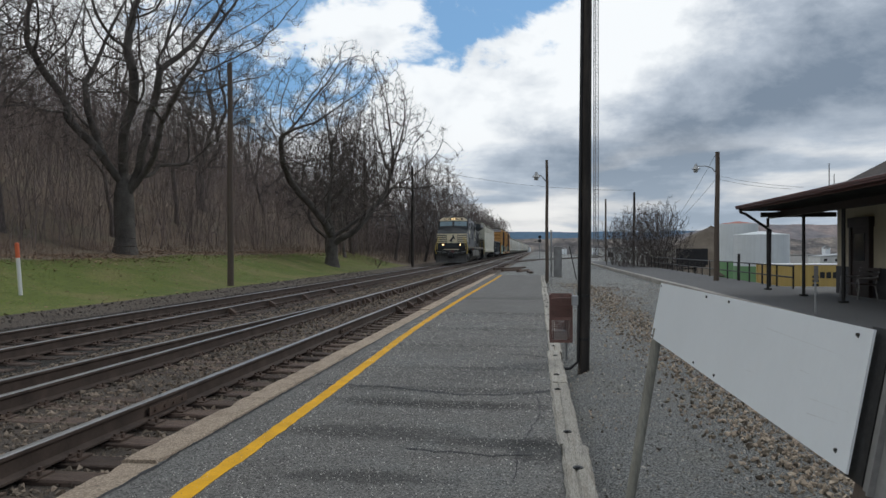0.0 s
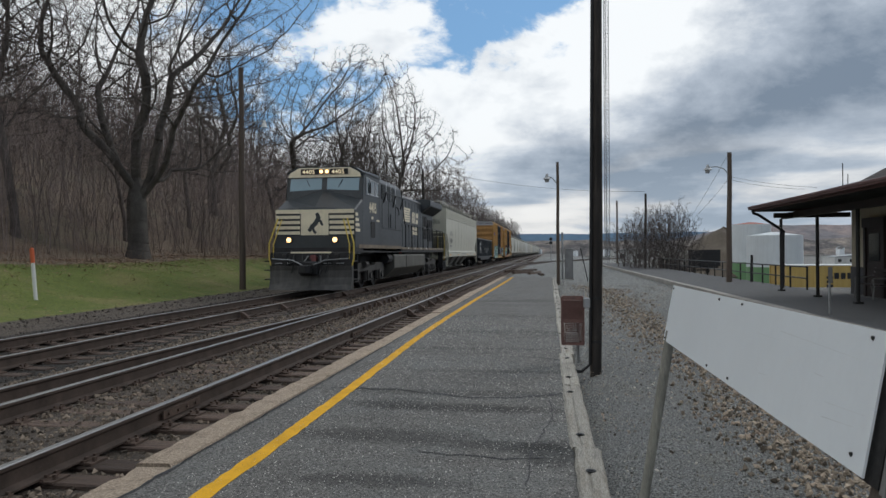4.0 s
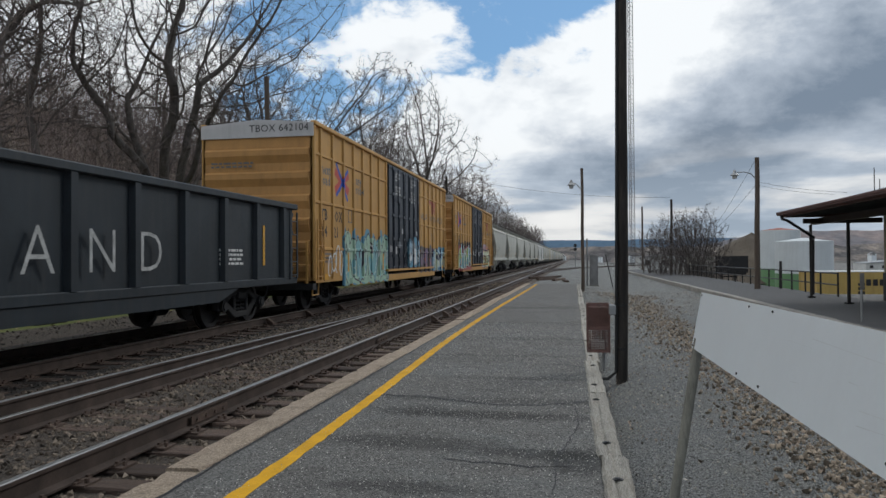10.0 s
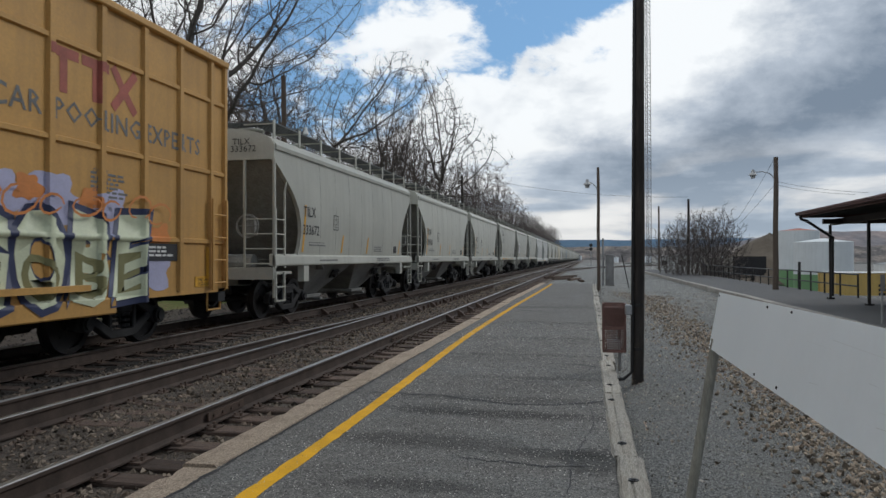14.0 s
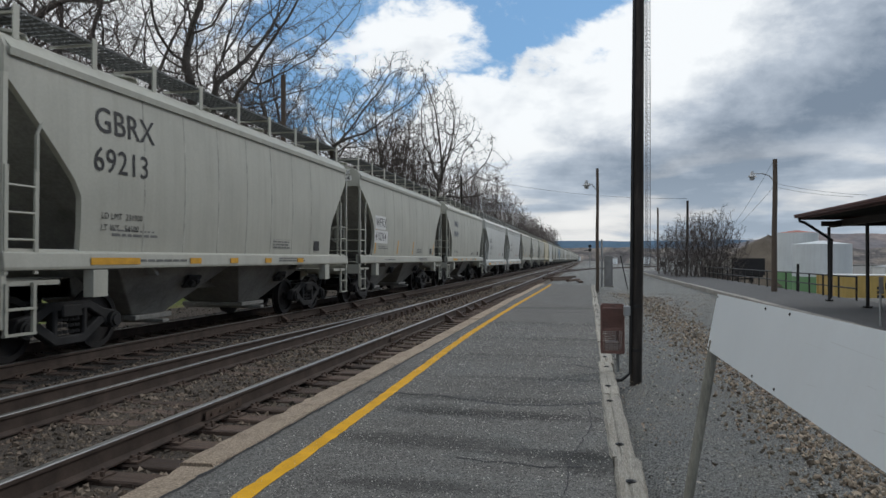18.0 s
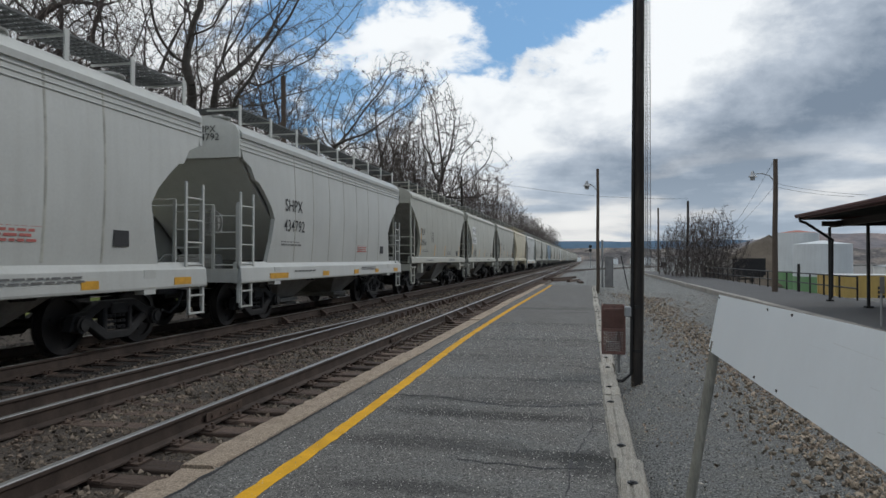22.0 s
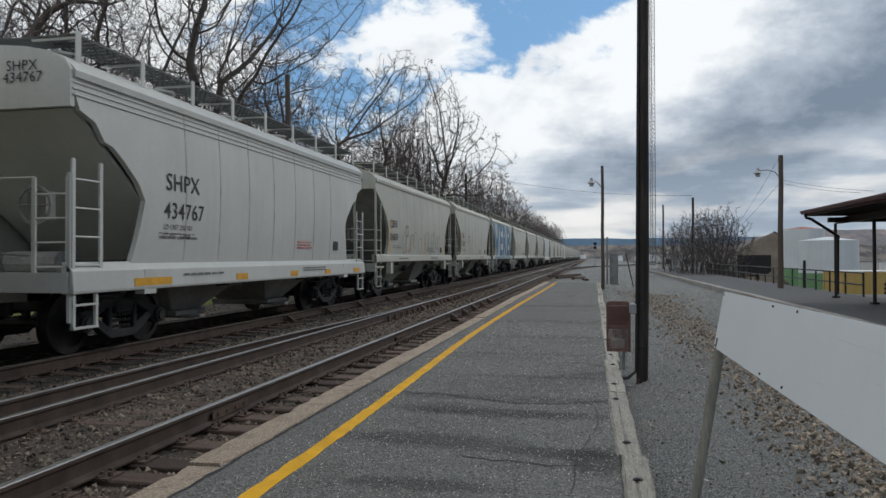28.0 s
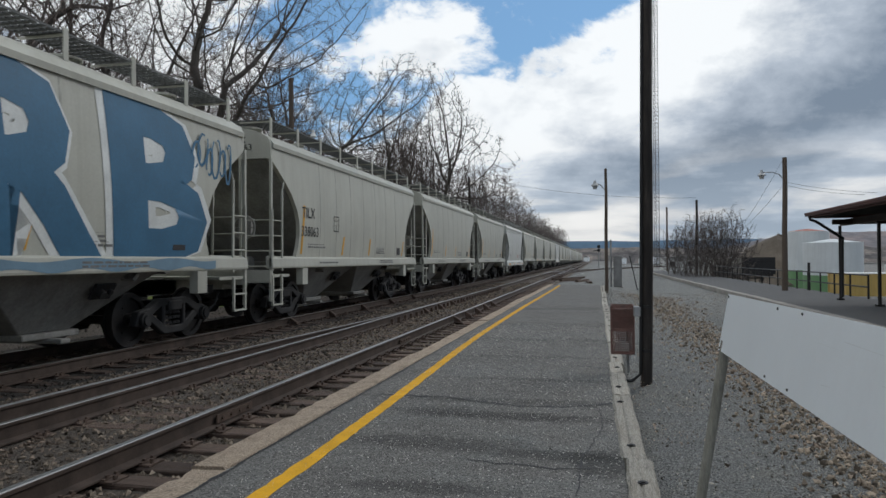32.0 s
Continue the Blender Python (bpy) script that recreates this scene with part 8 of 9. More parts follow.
# ---- hopper with one huge painted word, and scribbles on others ----
def wobbly_band(y0, y1, z0, z1, x):
    """A thin band of paint with uneven edges."""
    b, n = Build(), 60
    for i in range(n + 1):
        y = y0 + (y1 - y0) * i / n
        b.v += [(x, y, z0 + 0.03 * math.sin(y * 5.1)), (x, y, z1 - 0.03 + 0.03 * math.sin(y * 3.3 + 1))]
        b.f += [(2 * i - 2, 2 * i, 2 * i + 1, 2 * i - 1)] if i else []
    return b


def painted_word(car):
    """Four huge letters, each stretched to its own stretch of the bulging side, blue with white outlines."""
    blue_m = mat("blue_wall_spray", (0.044, 0.142, 0.245), 0.5, var=0.15, scale=1.5, fine=20, bump=0.02)
    cu = bpy.data.curves.new("text", "FONT")
    cu.size, cu.resolution_u = 3.3, 2
    ob = bpy.data.objects.new("text", cu)
    for ch, a, b_ in (("V", 0.85, 3.80), ("E", 3.82, 5.55), ("R", 5.72, 8.05), ("B", 8.20, 10.70)):
        for off, m, dx, grow_, nm in ((0.28, g_white, 0.008, 0.15, "graffiti_outline"), (0.14, blue_m, 0.014, 0.0, "graffiti_letter")):
            cu.body, cu.offset = ch, off
            me = bpy.data.meshes.new_from_object(ob)
            bm = bmesh.new()
            bm.from_mesh(me)
            xs, ys = [v.co.x for v in bm.verts], [v.co.y for v in bm.verts]
            x0, x1, y0, y1 = min(xs), max(xs), min(ys), max(ys)
            lo, hi = 1.36 - grow_ * 0.1, 3.90 + grow_ * 0.3
            for v in bm.verts:
                t, u = (v.co.x - x0) / (x1 - x0), (v.co.y - y0) / (y1 - y0)
                z = lo + u * (hi - lo)
                y = a - grow_ + t * (b_ - a + 2 * grow_) - 0.10 * (z - 2.6)
                if ch == "V":
                    y -= 0.55 * (1 - t) * u
                v.co.x, v.co.y = y, z
            for k in range(1, 14):
                bmesh.ops.bisect_plane(bm, geom=bm.verts[:] + bm.edges[:] + bm.faces[:], plane_co=(0, 1.3 + 0.2 * k, 0), plane_no=(0, 1, 0))
            for v in bm.verts:
                y, z = v.co.x, v.co.y
                v.co = (side_x(z) + dx, y, z)
            bmesh.ops.triangulate(bm, faces=bm.faces)
            bm.to_mesh(me)
            bm.free()
            me.materials.clear()
            me.materials.append(m)
            part(nm, me, m, car)
    bpy.data.objects.remove(ob)
    scrawl(car, side_x(3.3) + 0.02, 10.3, 2.9, 1.3, 0.8, blue_m, 71, 0.03, 6)
    part("paint_overspray", wobbly_band(1.0, 11.0, 1.30, 1.47, 1.574), paint("pale_blue_spray", (0.16, 0.26, 0.34)), car, "thin blue paint along the sill")


for c, s_, mk, nb in hopper_cars:
    if nb == "339384":
        painted_word(c)
        tagged(c, "light grey hopper car with one huge blue spray-painted word")
    if nb == "306859":
        for k_, (y, w) in enumerate(((3.2, 2.2), (5.6, 2.3), (8.0, 1.4))):
            scrawl(c, side_x(2.0) + 0.02, y, 1.45, w, 0.95, letter_grey, 50 + k_, 0.014, 4)
    if nb == "804361":
        scrawl(c, side_x(1.8) + 0.02, 2.3, 1.45, 0.9, 0.7, letter_black, 60, 0.02, 5)


# ---- locomotive ----
def locomotive(s):
    loco = empty("locomotive", pose(TRACK_X, s, RAIL_Z), "black diesel freight locomotive with white stripes and lit headlights", "locomotive", train_group)
    body_m = mat("black_engine_paint", (0.034, 0.040, 0.045), 0.46, var=0.25, scale=0.7, fine=20, bump=0.04, streak=0.25, streak_col=(0.075, 0.07, 0.065))
    plough_m = mat("dusty_plough_paint", (0.055, 0.054, 0.052), 0.6, var=0.35, scale=1.5, bump=0.1, streak=0.5, streak_col=(0.16, 0.15, 0.135))
    stripe_m = mat("cream_stripe_paint", (0.78, 0.70, 0.52), 0.5, var=0.12, scale=1.5, bump=0.03, streak=0.15)
    sill_m = mat("weathered_sill_stripe", (0.19, 0.15, 0.10), 0.55, var=0.35, scale=1.5, bump=0.03, streak=0.3)
    tank_m = mat("dusty_tank_paint", (0.10, 0.098, 0.085), 0.7, var=0.25, scale=1.0, bump=0.05, streak=0.3)
    glass_m = mat("dark_window_glass", (0.03, 0.045, 0.05), 0.08, var=0.05, bump=0, spec=0.8)
    wind_m = mat("windscreen_glass", (0.16, 0.27, 0.33), 0.1, var=0.05, bump=0, spec=0.8)
    alu_m = mat("aluminium_trim", (0.50, 0.51, 0.52), 0.4, metal=0.6, var=0.1, bump=0.02)
    dusty_m = mat("dusty_cast_steel", (0.055, 0.053, 0.050), 0.75, var=0.4, scale=3, fine=30, bump=0.3, depth=0.006)
    yel_m = mat("yellow_hand_rail_paint", (0.66, 0.49, 0.10), 0.55, var=0.15, bump=0.02)
    lamp_m = mat("headlight_lens", (1.0, 0.60, 0.26), 0.2, var=0, bump=0, emit=3.6)
    grille_m = mat("dark_grille", (0.015, 0.015, 0.016), 0.7, var=0.3, scale=6, bump=0.2)
    W = 1.5
    part("frame", Build().box(-1.5, 1.5, -1.0, 20.7, 1.42, 1.60).box(-0.6, 0.6, -1.0, 20.7, 0.95, 1.42), truck_m, loco)
    part("sill_stripe", Build().box(1.5, 1.506, 7.2, 20.6, 1.56, 1.67).box(1.502, 1.508, -0.2, 7.2, 1.58, 1.72), sill_m, loco)
    part("walkway", Build().box(-1.5, 1.5, 7.0, 20.7, 1.60, 1.66), body_m, loco)
    # snow plough and front step plates
    blade = Build()
    for z, out in ((0.12, 0.42), (0.30, 0.26), (0.55, 0.16), (0.80, 0.14), (0.97, 0.20)):
        blade.v += [(-1.52, -1.0, z), (-1.5, -1.08 - out * 0.6, z), (0.0, -1.16 - out, z), (1.5, -1.08 - out * 0.6, z), (1.52, -1.0, z)]
    blade.f += [(5 * i + k, 5 * i + k + 1, 5 * i + k + 6, 5 * i + k + 5) for i in range(4) for k in range(4)] + [(0, 1, 2, 3, 4), (24, 23, 22, 21, 20), (0, 5, 10, 15, 20, 24, 19, 14, 9, 4)]
    part("pilot", blade, plough_m, loco, "dusty dark snow plough")
    part("buffer_beam", Build().box(-1.5, 1.5, -1.12, -0.95, 0.95, 1.45), truck_m, loco, bevel=0.03)
    part("coupler_pocket", Build().box(-0.34, 0.34, -1.42, -1.1, 0.62, 1.12), truck_m, loco, bevel=0.05)
    part("brake_valve", Build().rod((0.12, -1.12, 1.22), (0.12, -1.26, 1.22), 0.13, 12), mat("dull_red_valve", (0.16, 0.05, 0.05), 0.6, var=0.2, bump=0), loco)
    part("glad_hand_hose", Build().path([(-0.1, -1.13, 1.3), (-0.2, -1.32, 1.08), (0.1, -1.38, 0.98), (0.42, -1.32, 1.08), (0.36, -1.13, 1.3)], 0.028, 6), dull_steel, loco, "pale looped air hose")
    for k in range(6):
        part("grab_iron", Build().path([(-1.3 + 0.45 * k, -1.125, 1.05), (-1.3 + 0.45 * k, -1.2, 1.05), (-1.05 + 0.45 * k, -1.2, 1.05), (-1.05 + 0.45 * k, -1.125, 1.05)], 0.014, 5), galv, loco)
    part("front_deck", Build().box(-1.5, 1.5, -1.05, 0.0, 1.38, 1.44), body_m, loco)
    part("front_bulkhead", Build().box(-1.42, 1.42, -0.98, -0.92, 1.44, 2.02), body_m, loco)
    for sx in (1, -1):
        st = Build()
        for z in (0.45, 0.78, 1.1):
            st.box(sx * 1.5 - 0.28, sx * 1.5 + 0.02, -1.0, -0.45, z, z + 0.04)
        st.box(sx * 1.5 - 0.28, sx * 1.5 + 0.02, -0.47, -0.43, 0.4, 1.4)
        part("front_step", st, truck_m, loco)
        part("front_hand_rail", Build().path([(sx * 1.48, -1.08, 0.95), (sx * 1.56, -1.1, 1.2), (sx * 1.56, -1.1, 1.75), (sx * 1.28, -0.95, 2.65)], 0.028, 8).path([(sx * 1.35, -1.08, 0.95), (sx * 1.4, -1.1, 1.2), (sx * 1.4, -1.1, 1.72), (sx * 1.14, -0.95, 2.62)], 0.022, 8), yel_m, loco, "yellow hand rail")
        dl = part("ditch_light", Build().rod((sx * 0.85, -1.03, 1.88), (sx * 0.85, -0.95, 1.88), 0.12, 16), body_m, loco)
        part("lens", Build().rod((sx * 0.85, -1.05, 1.88), (sx * 0.85, -1.03, 1.88), 0.085, 16), lamp_m, dl, "glowing warm white lens")
    part("coupler", coupler_me, truck_m, loco, at=pose(0, -1.4, 0))
    part("air_hoses", Build().path([(-0.8, -1.1, 1.3), (-0.7, -1.35, 1.05), (-0.3, -1.4, 1.1), (0.2, -1.35, 1.0), (0.7, -1.2, 1.25)], 0.03, 6).path([(0.3, -1.1, 1.2), (0.5, -1.4, 0.8), (0.4, -1.5, 0.6)], 0.03, 6), black_m, loco)
    part("deck_edge", Build().box(-0.75, 0.75, -1.13, -1.12, 1.40, 1.46), stripe_m, loco, "worn pale edge of the front deck")
    for k in range(5):
        y0_ = -0.62 + 0.31 * k
        part("jumper_hose", Build().path([(y0_, -1.13, 1.36), (y0_ + 0.05, -1.3, 1.15), (y0_ + 0.02, -1.32, 0.85), (y0_ - 0.04, -1.3, 0.72)], 0.022, 5), black_m, loco)
    for sx in (1, -1):
        part("uncoupling_lever", Build().path([(sx * 1.4, -1.25, 1.22), (sx * 0.6, -1.35, 1.16), (sx * 0.2, -1.5, 1.0)], 0.02, 5), galv, loco)
        part("pilot_bracket", Build().box(sx * 0.95 - 0.09, sx * 0.95 + 0.09, -1.2, -1.1, 0.98, 1.38), black_m, loco, bevel=0.02)
    # nose, cab
    nose = Build()
    nose.add([(-1.48, -0.2, 1.44), (1.48, -0.2, 1.44), (1.48, -0.2, 2.98), (0.0, -0.26, 3.05), (-1.48, -0.2, 2.98), (-1.5, 0.95, 1.44), (1.5, 0.95, 1.44), (1.5, 0.95, 3.46), (0, 0.86, 3.80), (-1.5, 0.95, 3.46)],
             [(0, 1, 2, 3, 4), (1, 6, 7, 2), (5, 0, 4, 9), (2, 7, 8, 3), (3, 8, 9, 4), (6, 5, 9, 8, 7), (1, 0, 5, 6)])
    part("nose", nose, body_m, loco, bevel=0.04)
    band = Build().box(-1.47, 1.47, -0.262, -0.256, 2.84, 2.98)
    part("nose_stripe", band, stripe_m, loco)
    for i in range(4):
        z = 2.08 + 0.19 * i
        for sx in (1, -1):
            part("nose_stripe", Build().box(min(sx * 0.55, sx * 1.46), max(sx * 0.55, sx * 1.46), -0.262, -0.256, z, z + 0.115), stripe_m, loco)
            part("side_stripe", Build().box(min(sx * 1.48, sx * 1.504), max(sx * 1.48, sx * 1.504), -0.16, 0.42 - 0.1 * i, z + 0.1, z + 0.215), stripe_m, loco)
    part("nose_stripe", Build().box(-0.52, 0.52, -0.264, -0.258, 2.05, 2.84), stripe_m, loco)
    hs = Build()
    ribbon(hs, [(-0.22, 2.2), (-0.1, 2.35), (0.05, 2.5), (0.15, 2.7), (0.08, 2.85)], 0.09, 0.0)
    ribbon(hs, [(0.12, 2.65), (0.22, 2.55), (0.3, 2.4)], 0.05, 0.001)
    ribbon(hs, [(-0.1, 2.36), (-0.02, 2.2), (0.05, 2.12)], 0.05, 0.002)
    hs.v = [(y, -0.268 - x, z) for x, y, z in hs.v]
    part("emblem", hs, body_m, loco, "plain black emblem shape")
    part("nose_door", Build().box(-0.35, 0.35, -0.275, -0.27, 1.5, 2.02), body_m, loco)
    cab = Build()
    prof = [(0.75, 1.44), (0.75, 3.30), (0.98, 4.28), (1.15, 4.50), (3.5, 4.56), (3.5, 1.44)]
    n = len(prof)
    cab.v += [(-W, y, z) for y, z in prof] + [(W, y, z) for y, z in prof]
    cab.f += [tuple(range(n)), tuple(range(2 * n - 1, n - 1, -1))] + [(i, i + n, (i + 1) % n + n, (i + 1) % n) for i in range(n)]
    cb = part("cab", cab, body_m, loco, bevel=0.05)
    part("cab_roof", Build().prism([(-1.52, 4.42), (-1.1, 4.66), (1.1, 4.66), (1.52, 4.42), (1.45, 4.40), (-1.45, 4.40)], 0.92, 3.6, "y"), body_m, cb)
    fb = Build()
    fb.add([(-1.42, 0.905, 4.26), (1.42, 0.905, 4.26), (1.36, 0.915, 4.42), (1.0, 0.92, 4.62), (-1.0, 0.92, 4.62), (-1.36, 0.915, 4.42)], [(0, 1, 2, 3, 4, 5)])
    part("roof_band", fb, stripe_m, cb, "dull white band over the windscreen")
    for sx in (1, -1):
        part("number_board", Build().box(min(sx * 0.22, sx * 0.92), max(sx * 0.22, sx * 0.92), 0.885, 0.9, 4.36, 4.58), black_m, cb)
        lettering("4405", 0.24, mat("lit_numerals", (0.9, 0.75, 0.5), 0.5, var=0, bump=0, emit=0.5) if sx > 0 else bpy.data.materials["lit_numerals"], cb, pose(0.28 if sx > 0 else -0.86, 0.878, 4.385) @ END, bold=0.004)
        hl = part("headlight", Build().rod((sx * 0.11, 0.84, 4.47), (sx * 0.11, 0.9, 4.47), 0.105, 14), body_m, cb)
        part("lens", Build().rod((sx * 0.11, 0.83, 4.47), (sx * 0.11, 0.845, 4.47), 0.07, 14), lamp_m, hl, "glowing warm white lens")
        ws = Build()
        slope = lambda z: 0.75 + (z - 3.30) * 0.235 - 0.012
        a, b_ = sx * 0.1, sx * 1.34
        lo0, lo1 = 3.80, 3.74
        ws.add([(a, slope(lo0), lo0), (b_, slope(lo1), lo1), (b_, slope(4.22), 4.22), (a, slope(4.24), 4.24)], [(0, 1, 2, 3)])
        w_ = part("windscreen", ws, wind_m, cb, "blue-grey glass windscreen")
        part("wiper", Build().path([(sx * 0.7, slope(4.16) - 0.02, 4.16), (sx * 0.55, slope(3.9) - 0.02, 3.9)], 0.012, 5), black_m, w_)
        # side windows
        for y0, y1, z0, z1 in ((1.3, 1.78, 3.66, 4.24), (1.86, 2.65, 3.66, 4.20), (2.74, 3.2, 3.68, 4.18)):
            wf = part("side_window", Build().box(min(sx * 1.5, sx * 1.512), max(sx * 1.5, sx * 1.512), y0, y1, z0, z1), glass_m, cb)
            x0, x1 = min(sx * 1.505, sx * 1.53), max(sx * 1.505, sx * 1.53)
            part("window_frame", Build().box(x0, x1, y0 - 0.03, y0, z0 - 0.03, z1 + 0.03).box(x0, x1, y1, y1 + 0.03, z0 - 0.03, z1 + 0.03).box(x0, x1, y0, y1, z0 - 0.03, z0).box(x0, x1, y0, y1, z1, z1 + 0.03), alu_m, wf)
        part("cab_vent", Build().box(min(sx * 1.5, sx * 1.515), max(sx * 1.5, sx * 1.515), 2.0, 2.65, 2.0, 2.62), grille_m, cb)
        part("mirror", Build().box(sx * 1.55 - 0.02, sx * 1.55 + 0.02, 1.75, 1.8, 3.7, 4.1), black_m, cb)
        part("rain_gutter", Build().box(min(sx * 1.5, sx * 1.54), max(sx * 1.5, sx * 1.54), 1.1, 3.5, 4.40, 4.44), body_m, cb)
    lettering("4405", 0.56, stripe_m, cb, pose(1.506, 1.74, 2.98) @ SIDE, bold=0.016)
    part("brand_bars", Build().box(1.5, 1.506, 2.1, 2.4, 2.72, 2.82).box(1.5, 1.506, 2.9, 3.4, 2.66, 2.72), stripe_m, cb)
    # tall equipment box behind the cab
    eq = part("equipment_box", Build().prism([(-1.5, 1.44), (1.5, 1.44), (1.5, 4.30), (1.3, 4.52), (-1.3, 4.52), (-1.5, 4.30)], 2.9, 7.25, "y"), body_m, loco, bevel=0.03)
    part("equipment_box_rear", Build().prism([(-1.12, 1.66), (1.12, 1.66), (1.12, 4.34), (1.0, 4.50), (-1.0, 4.50), (-1.12, 4.34)], 7.25, 8.15, "y"), body_m, loco, bevel=0.03)
    for sx in (1, -1):
        for y in (3.32, 4.22, 5.12):
            gr = part("grille", Build().box(min(sx * 1.5, sx * 1.51), max(sx * 1.5, sx * 1.51), y, y + 0.72, 3.62, 4.24), grille_m, eq)
            lou = Build()
            for k in range(9):
                lou.box(min(sx * 1.51, sx * 1.535), max(sx * 1.51, sx * 1.535), y + 0.02, y + 0.7, 3.65 + 0.065 * k, 3.68 + 0.065 * k)
            part("louvres", lou, body_m, gr)
            part("trim", Build().box(min(sx * 1.505, sx * 1.54), max(sx * 1.505, sx * 1.54), y + 0.74, y + 0.80, 3.6, 4.28), alu_m, eq)
        part("hand_rail", Build().path([(sx * 1.62, 3.7, 3.92), (sx * 1.62, 7.5, 3.92)], 0.022, 6).path([(sx * 1.62, 3.7, 3.92), (sx * 1.5, 3.7, 3.5)], 0.03, 5).path([(sx * 1.62, 5.5, 3.92), (sx * 1.5, 5.5, 3.4)], 0.03, 5).path([(sx * 1.62, 7.1, 3.92), (sx * 1.5, 7.1, 3.4)], 0.03, 5), black_m, eq)
        part("seam", Build().box(min(sx * 1.5, sx * 1.52), max(sx * 1.5, sx * 1.52), 3.6, 7.2, 2.42, 2.45), black_m, eq)
        part("grab_handle", Build().path([(sx * 1.51, 6.2, 3.45), (sx * 1.58, 6.2, 3.4), (sx * 1.58, 6.45, 3.15), (sx * 1.51, 6.45, 3.1)], 0.018), black_m, eq)
    # long hood
    hw = 0.98
    hood = part("hood", Build().prism([(-hw, 1.66), (hw, 1.66), (hw, 4.22), (0.8, 4.40), (-0.8, 4.40), (-hw, 4.22)], 8.15, 19.5, "y"), body_m, loco, bevel=0.03)
    part("hood_roof_edge", Build().path([(hw, 8.2, 4.24), (hw, 15.4, 4.24)], 0.03, 6), alu_m, hood)
    y = 8.3
    while y < 15.4:
        for sx in (1, -1):
            part("hood_door", Build().box(min(sx * hw, sx * (hw + 0.018)), max(sx * hw, sx * (hw + 0.018)), y, y + 0.78, 1.75, 4.08), body_m, hood, bevel=0.006)
            part("door_latch", Build().box(min(sx * (hw + 0.018), sx * (hw + 0.04)), max(sx * (hw + 0.018), sx * (hw + 0.04)), y + 0.66, y + 0.74, 2.7, 2.85), black_m, hood)
        y += 0.84
    for i in range(6):
        z0 = 3.02 + 0.125 * i
        part("flag_stripe", Build().prism([(10.15 + 0.03 * i, z0), (11.75 + 0.08 * (i % 3), z0), (11.95 + 0.1 * (i % 2), z0 + 0.095), (10.2 + 0.03 * i, z0 + 0.095)], hw + 0.02, hw + 0.024, "x"), stripe_m, hood)
    # railway's initials and name, as plain shapes
    ini = Build()
    for k in range(3):
        y = 12.45 + 0.34 * k
        ini.prism([(y, 3.0), (y + 0.2, 3.0), (y + 0.32, 3.6), (y + 0.12, 3.6)], hw + 0.02, hw + 0.025, "x")
    ini.prism([(13.6, 3.0), (14.15, 3.0), (14.2, 3.24), (13.65, 3.24)], hw + 0.02, hw + 0.025, "x").prism([(13.68, 3.34), (14.22, 3.34), (14.28, 3.6), (13.74, 3.6)], hw + 0.02, hw + 0.025, "x")
    part("initials", ini, stripe_m, hood)
    for z, n in ((2.62, 7), (2.38, 8)):
        for k in range(n):
            part("name_bar", Build().box(hw + 0.02, hw + 0.024, 12.35 + 0.25 * k, 12.53 + 0.25 * k, z, z + 0.18), stripe_m, hood)
    part("exhaust_stack", Build().box(-0.45, 0.45, 11.6, 12.9, 4.38, 4.62), black_m, hood, bevel=0.03)
    part("roof_blower", Build().rod((0.3, 9.6, 4.38), (0.3, 9.6, 4.56), 0.3, 12).rod((0.3, 10.4, 4.38), (0.3, 10.4, 4.52), 0.25, 12), black_m, hood)
    part("roof_lamp_stand", Build().box(0.72, 0.76, 8.0, 8.6, 4.4, 4.6), black_m, hood)
    # radiator with wide wings
    part("radiator", Build().prism([(-1.55, 4.12), (-1.55, 4.44), (-1.2, 4.50), (1.2, 4.50), (1.55, 4.44), (1.55, 4.12), (1.0, 3.72), (-1.0, 3.72)], 15.3, 19.8, "y"), body_m, loco, bevel=0.02)
    part("radiator_grille", Build().prism([(1.50, 4.08), (1.52, 4.08), (1.01, 3.70), (0.99, 3.70)], 15.7, 19.5, "y"), grille_m, loco)
    for y in (15.75, 16.55):
        for z in (2.2, 2.95):
            part("louvre_panel", Build().box(hw, hw + 0.03, y, y + 0.62, z, z + 0.6), grille_m, hood)
    for y in (17.5, 18.15, 18.8):
        part("louvre_panel", Build().box(hw, hw + 0.03, y, y + 0.35, 2.1, 3.4), grille_m, hood)
    part("hose_reel", Build().rod((hw, 17.25, 2.9), (hw + 0.14, 17.25, 2.9), 0.16, 12), black_m, hood)
    # walkway railing
    for sx in (1, -1):
        part("railing_bar", Build().path([(sx * 1.48, 7.3, 2.78), (sx * 1.48, 20.4, 2.78)], 0.022, 6).path([(sx * 1.48, 20.4, 2.78), (sx * 1.3, 20.65, 2.78), (sx * 0.4, 20.7, 2.78)], 0.022, 6), black_m, loco)
        for y in (8.4, 10.0, 11.6, 13.2, 14.8, 16.4, 18.0, 19.4, 20.4):
            part("railing_post", Build().rod((sx * 1.48, y, 1.60), (sx * 1.48, y, 2.80), 0.025, 6).box(sx * 1.48 - 0.03, sx * 1.48 + 0.03, y - 0.03, y + 0.03, 1.5, 1.75), black_m, loco)
        rs = Build()
        for z in (0.45, 0.78, 1.1):
            rs.box(sx * 1.5 - 0.28, sx * 1.5 + 0.02, 20.2, 20.75, z, z + 0.04)
        rs.box(sx * 1.5 - 0.28, sx * 1.5 + 0.02, 20.16, 20.2, 0.4, 1.5)
        part("rear_step", rs, truck_m, loco)
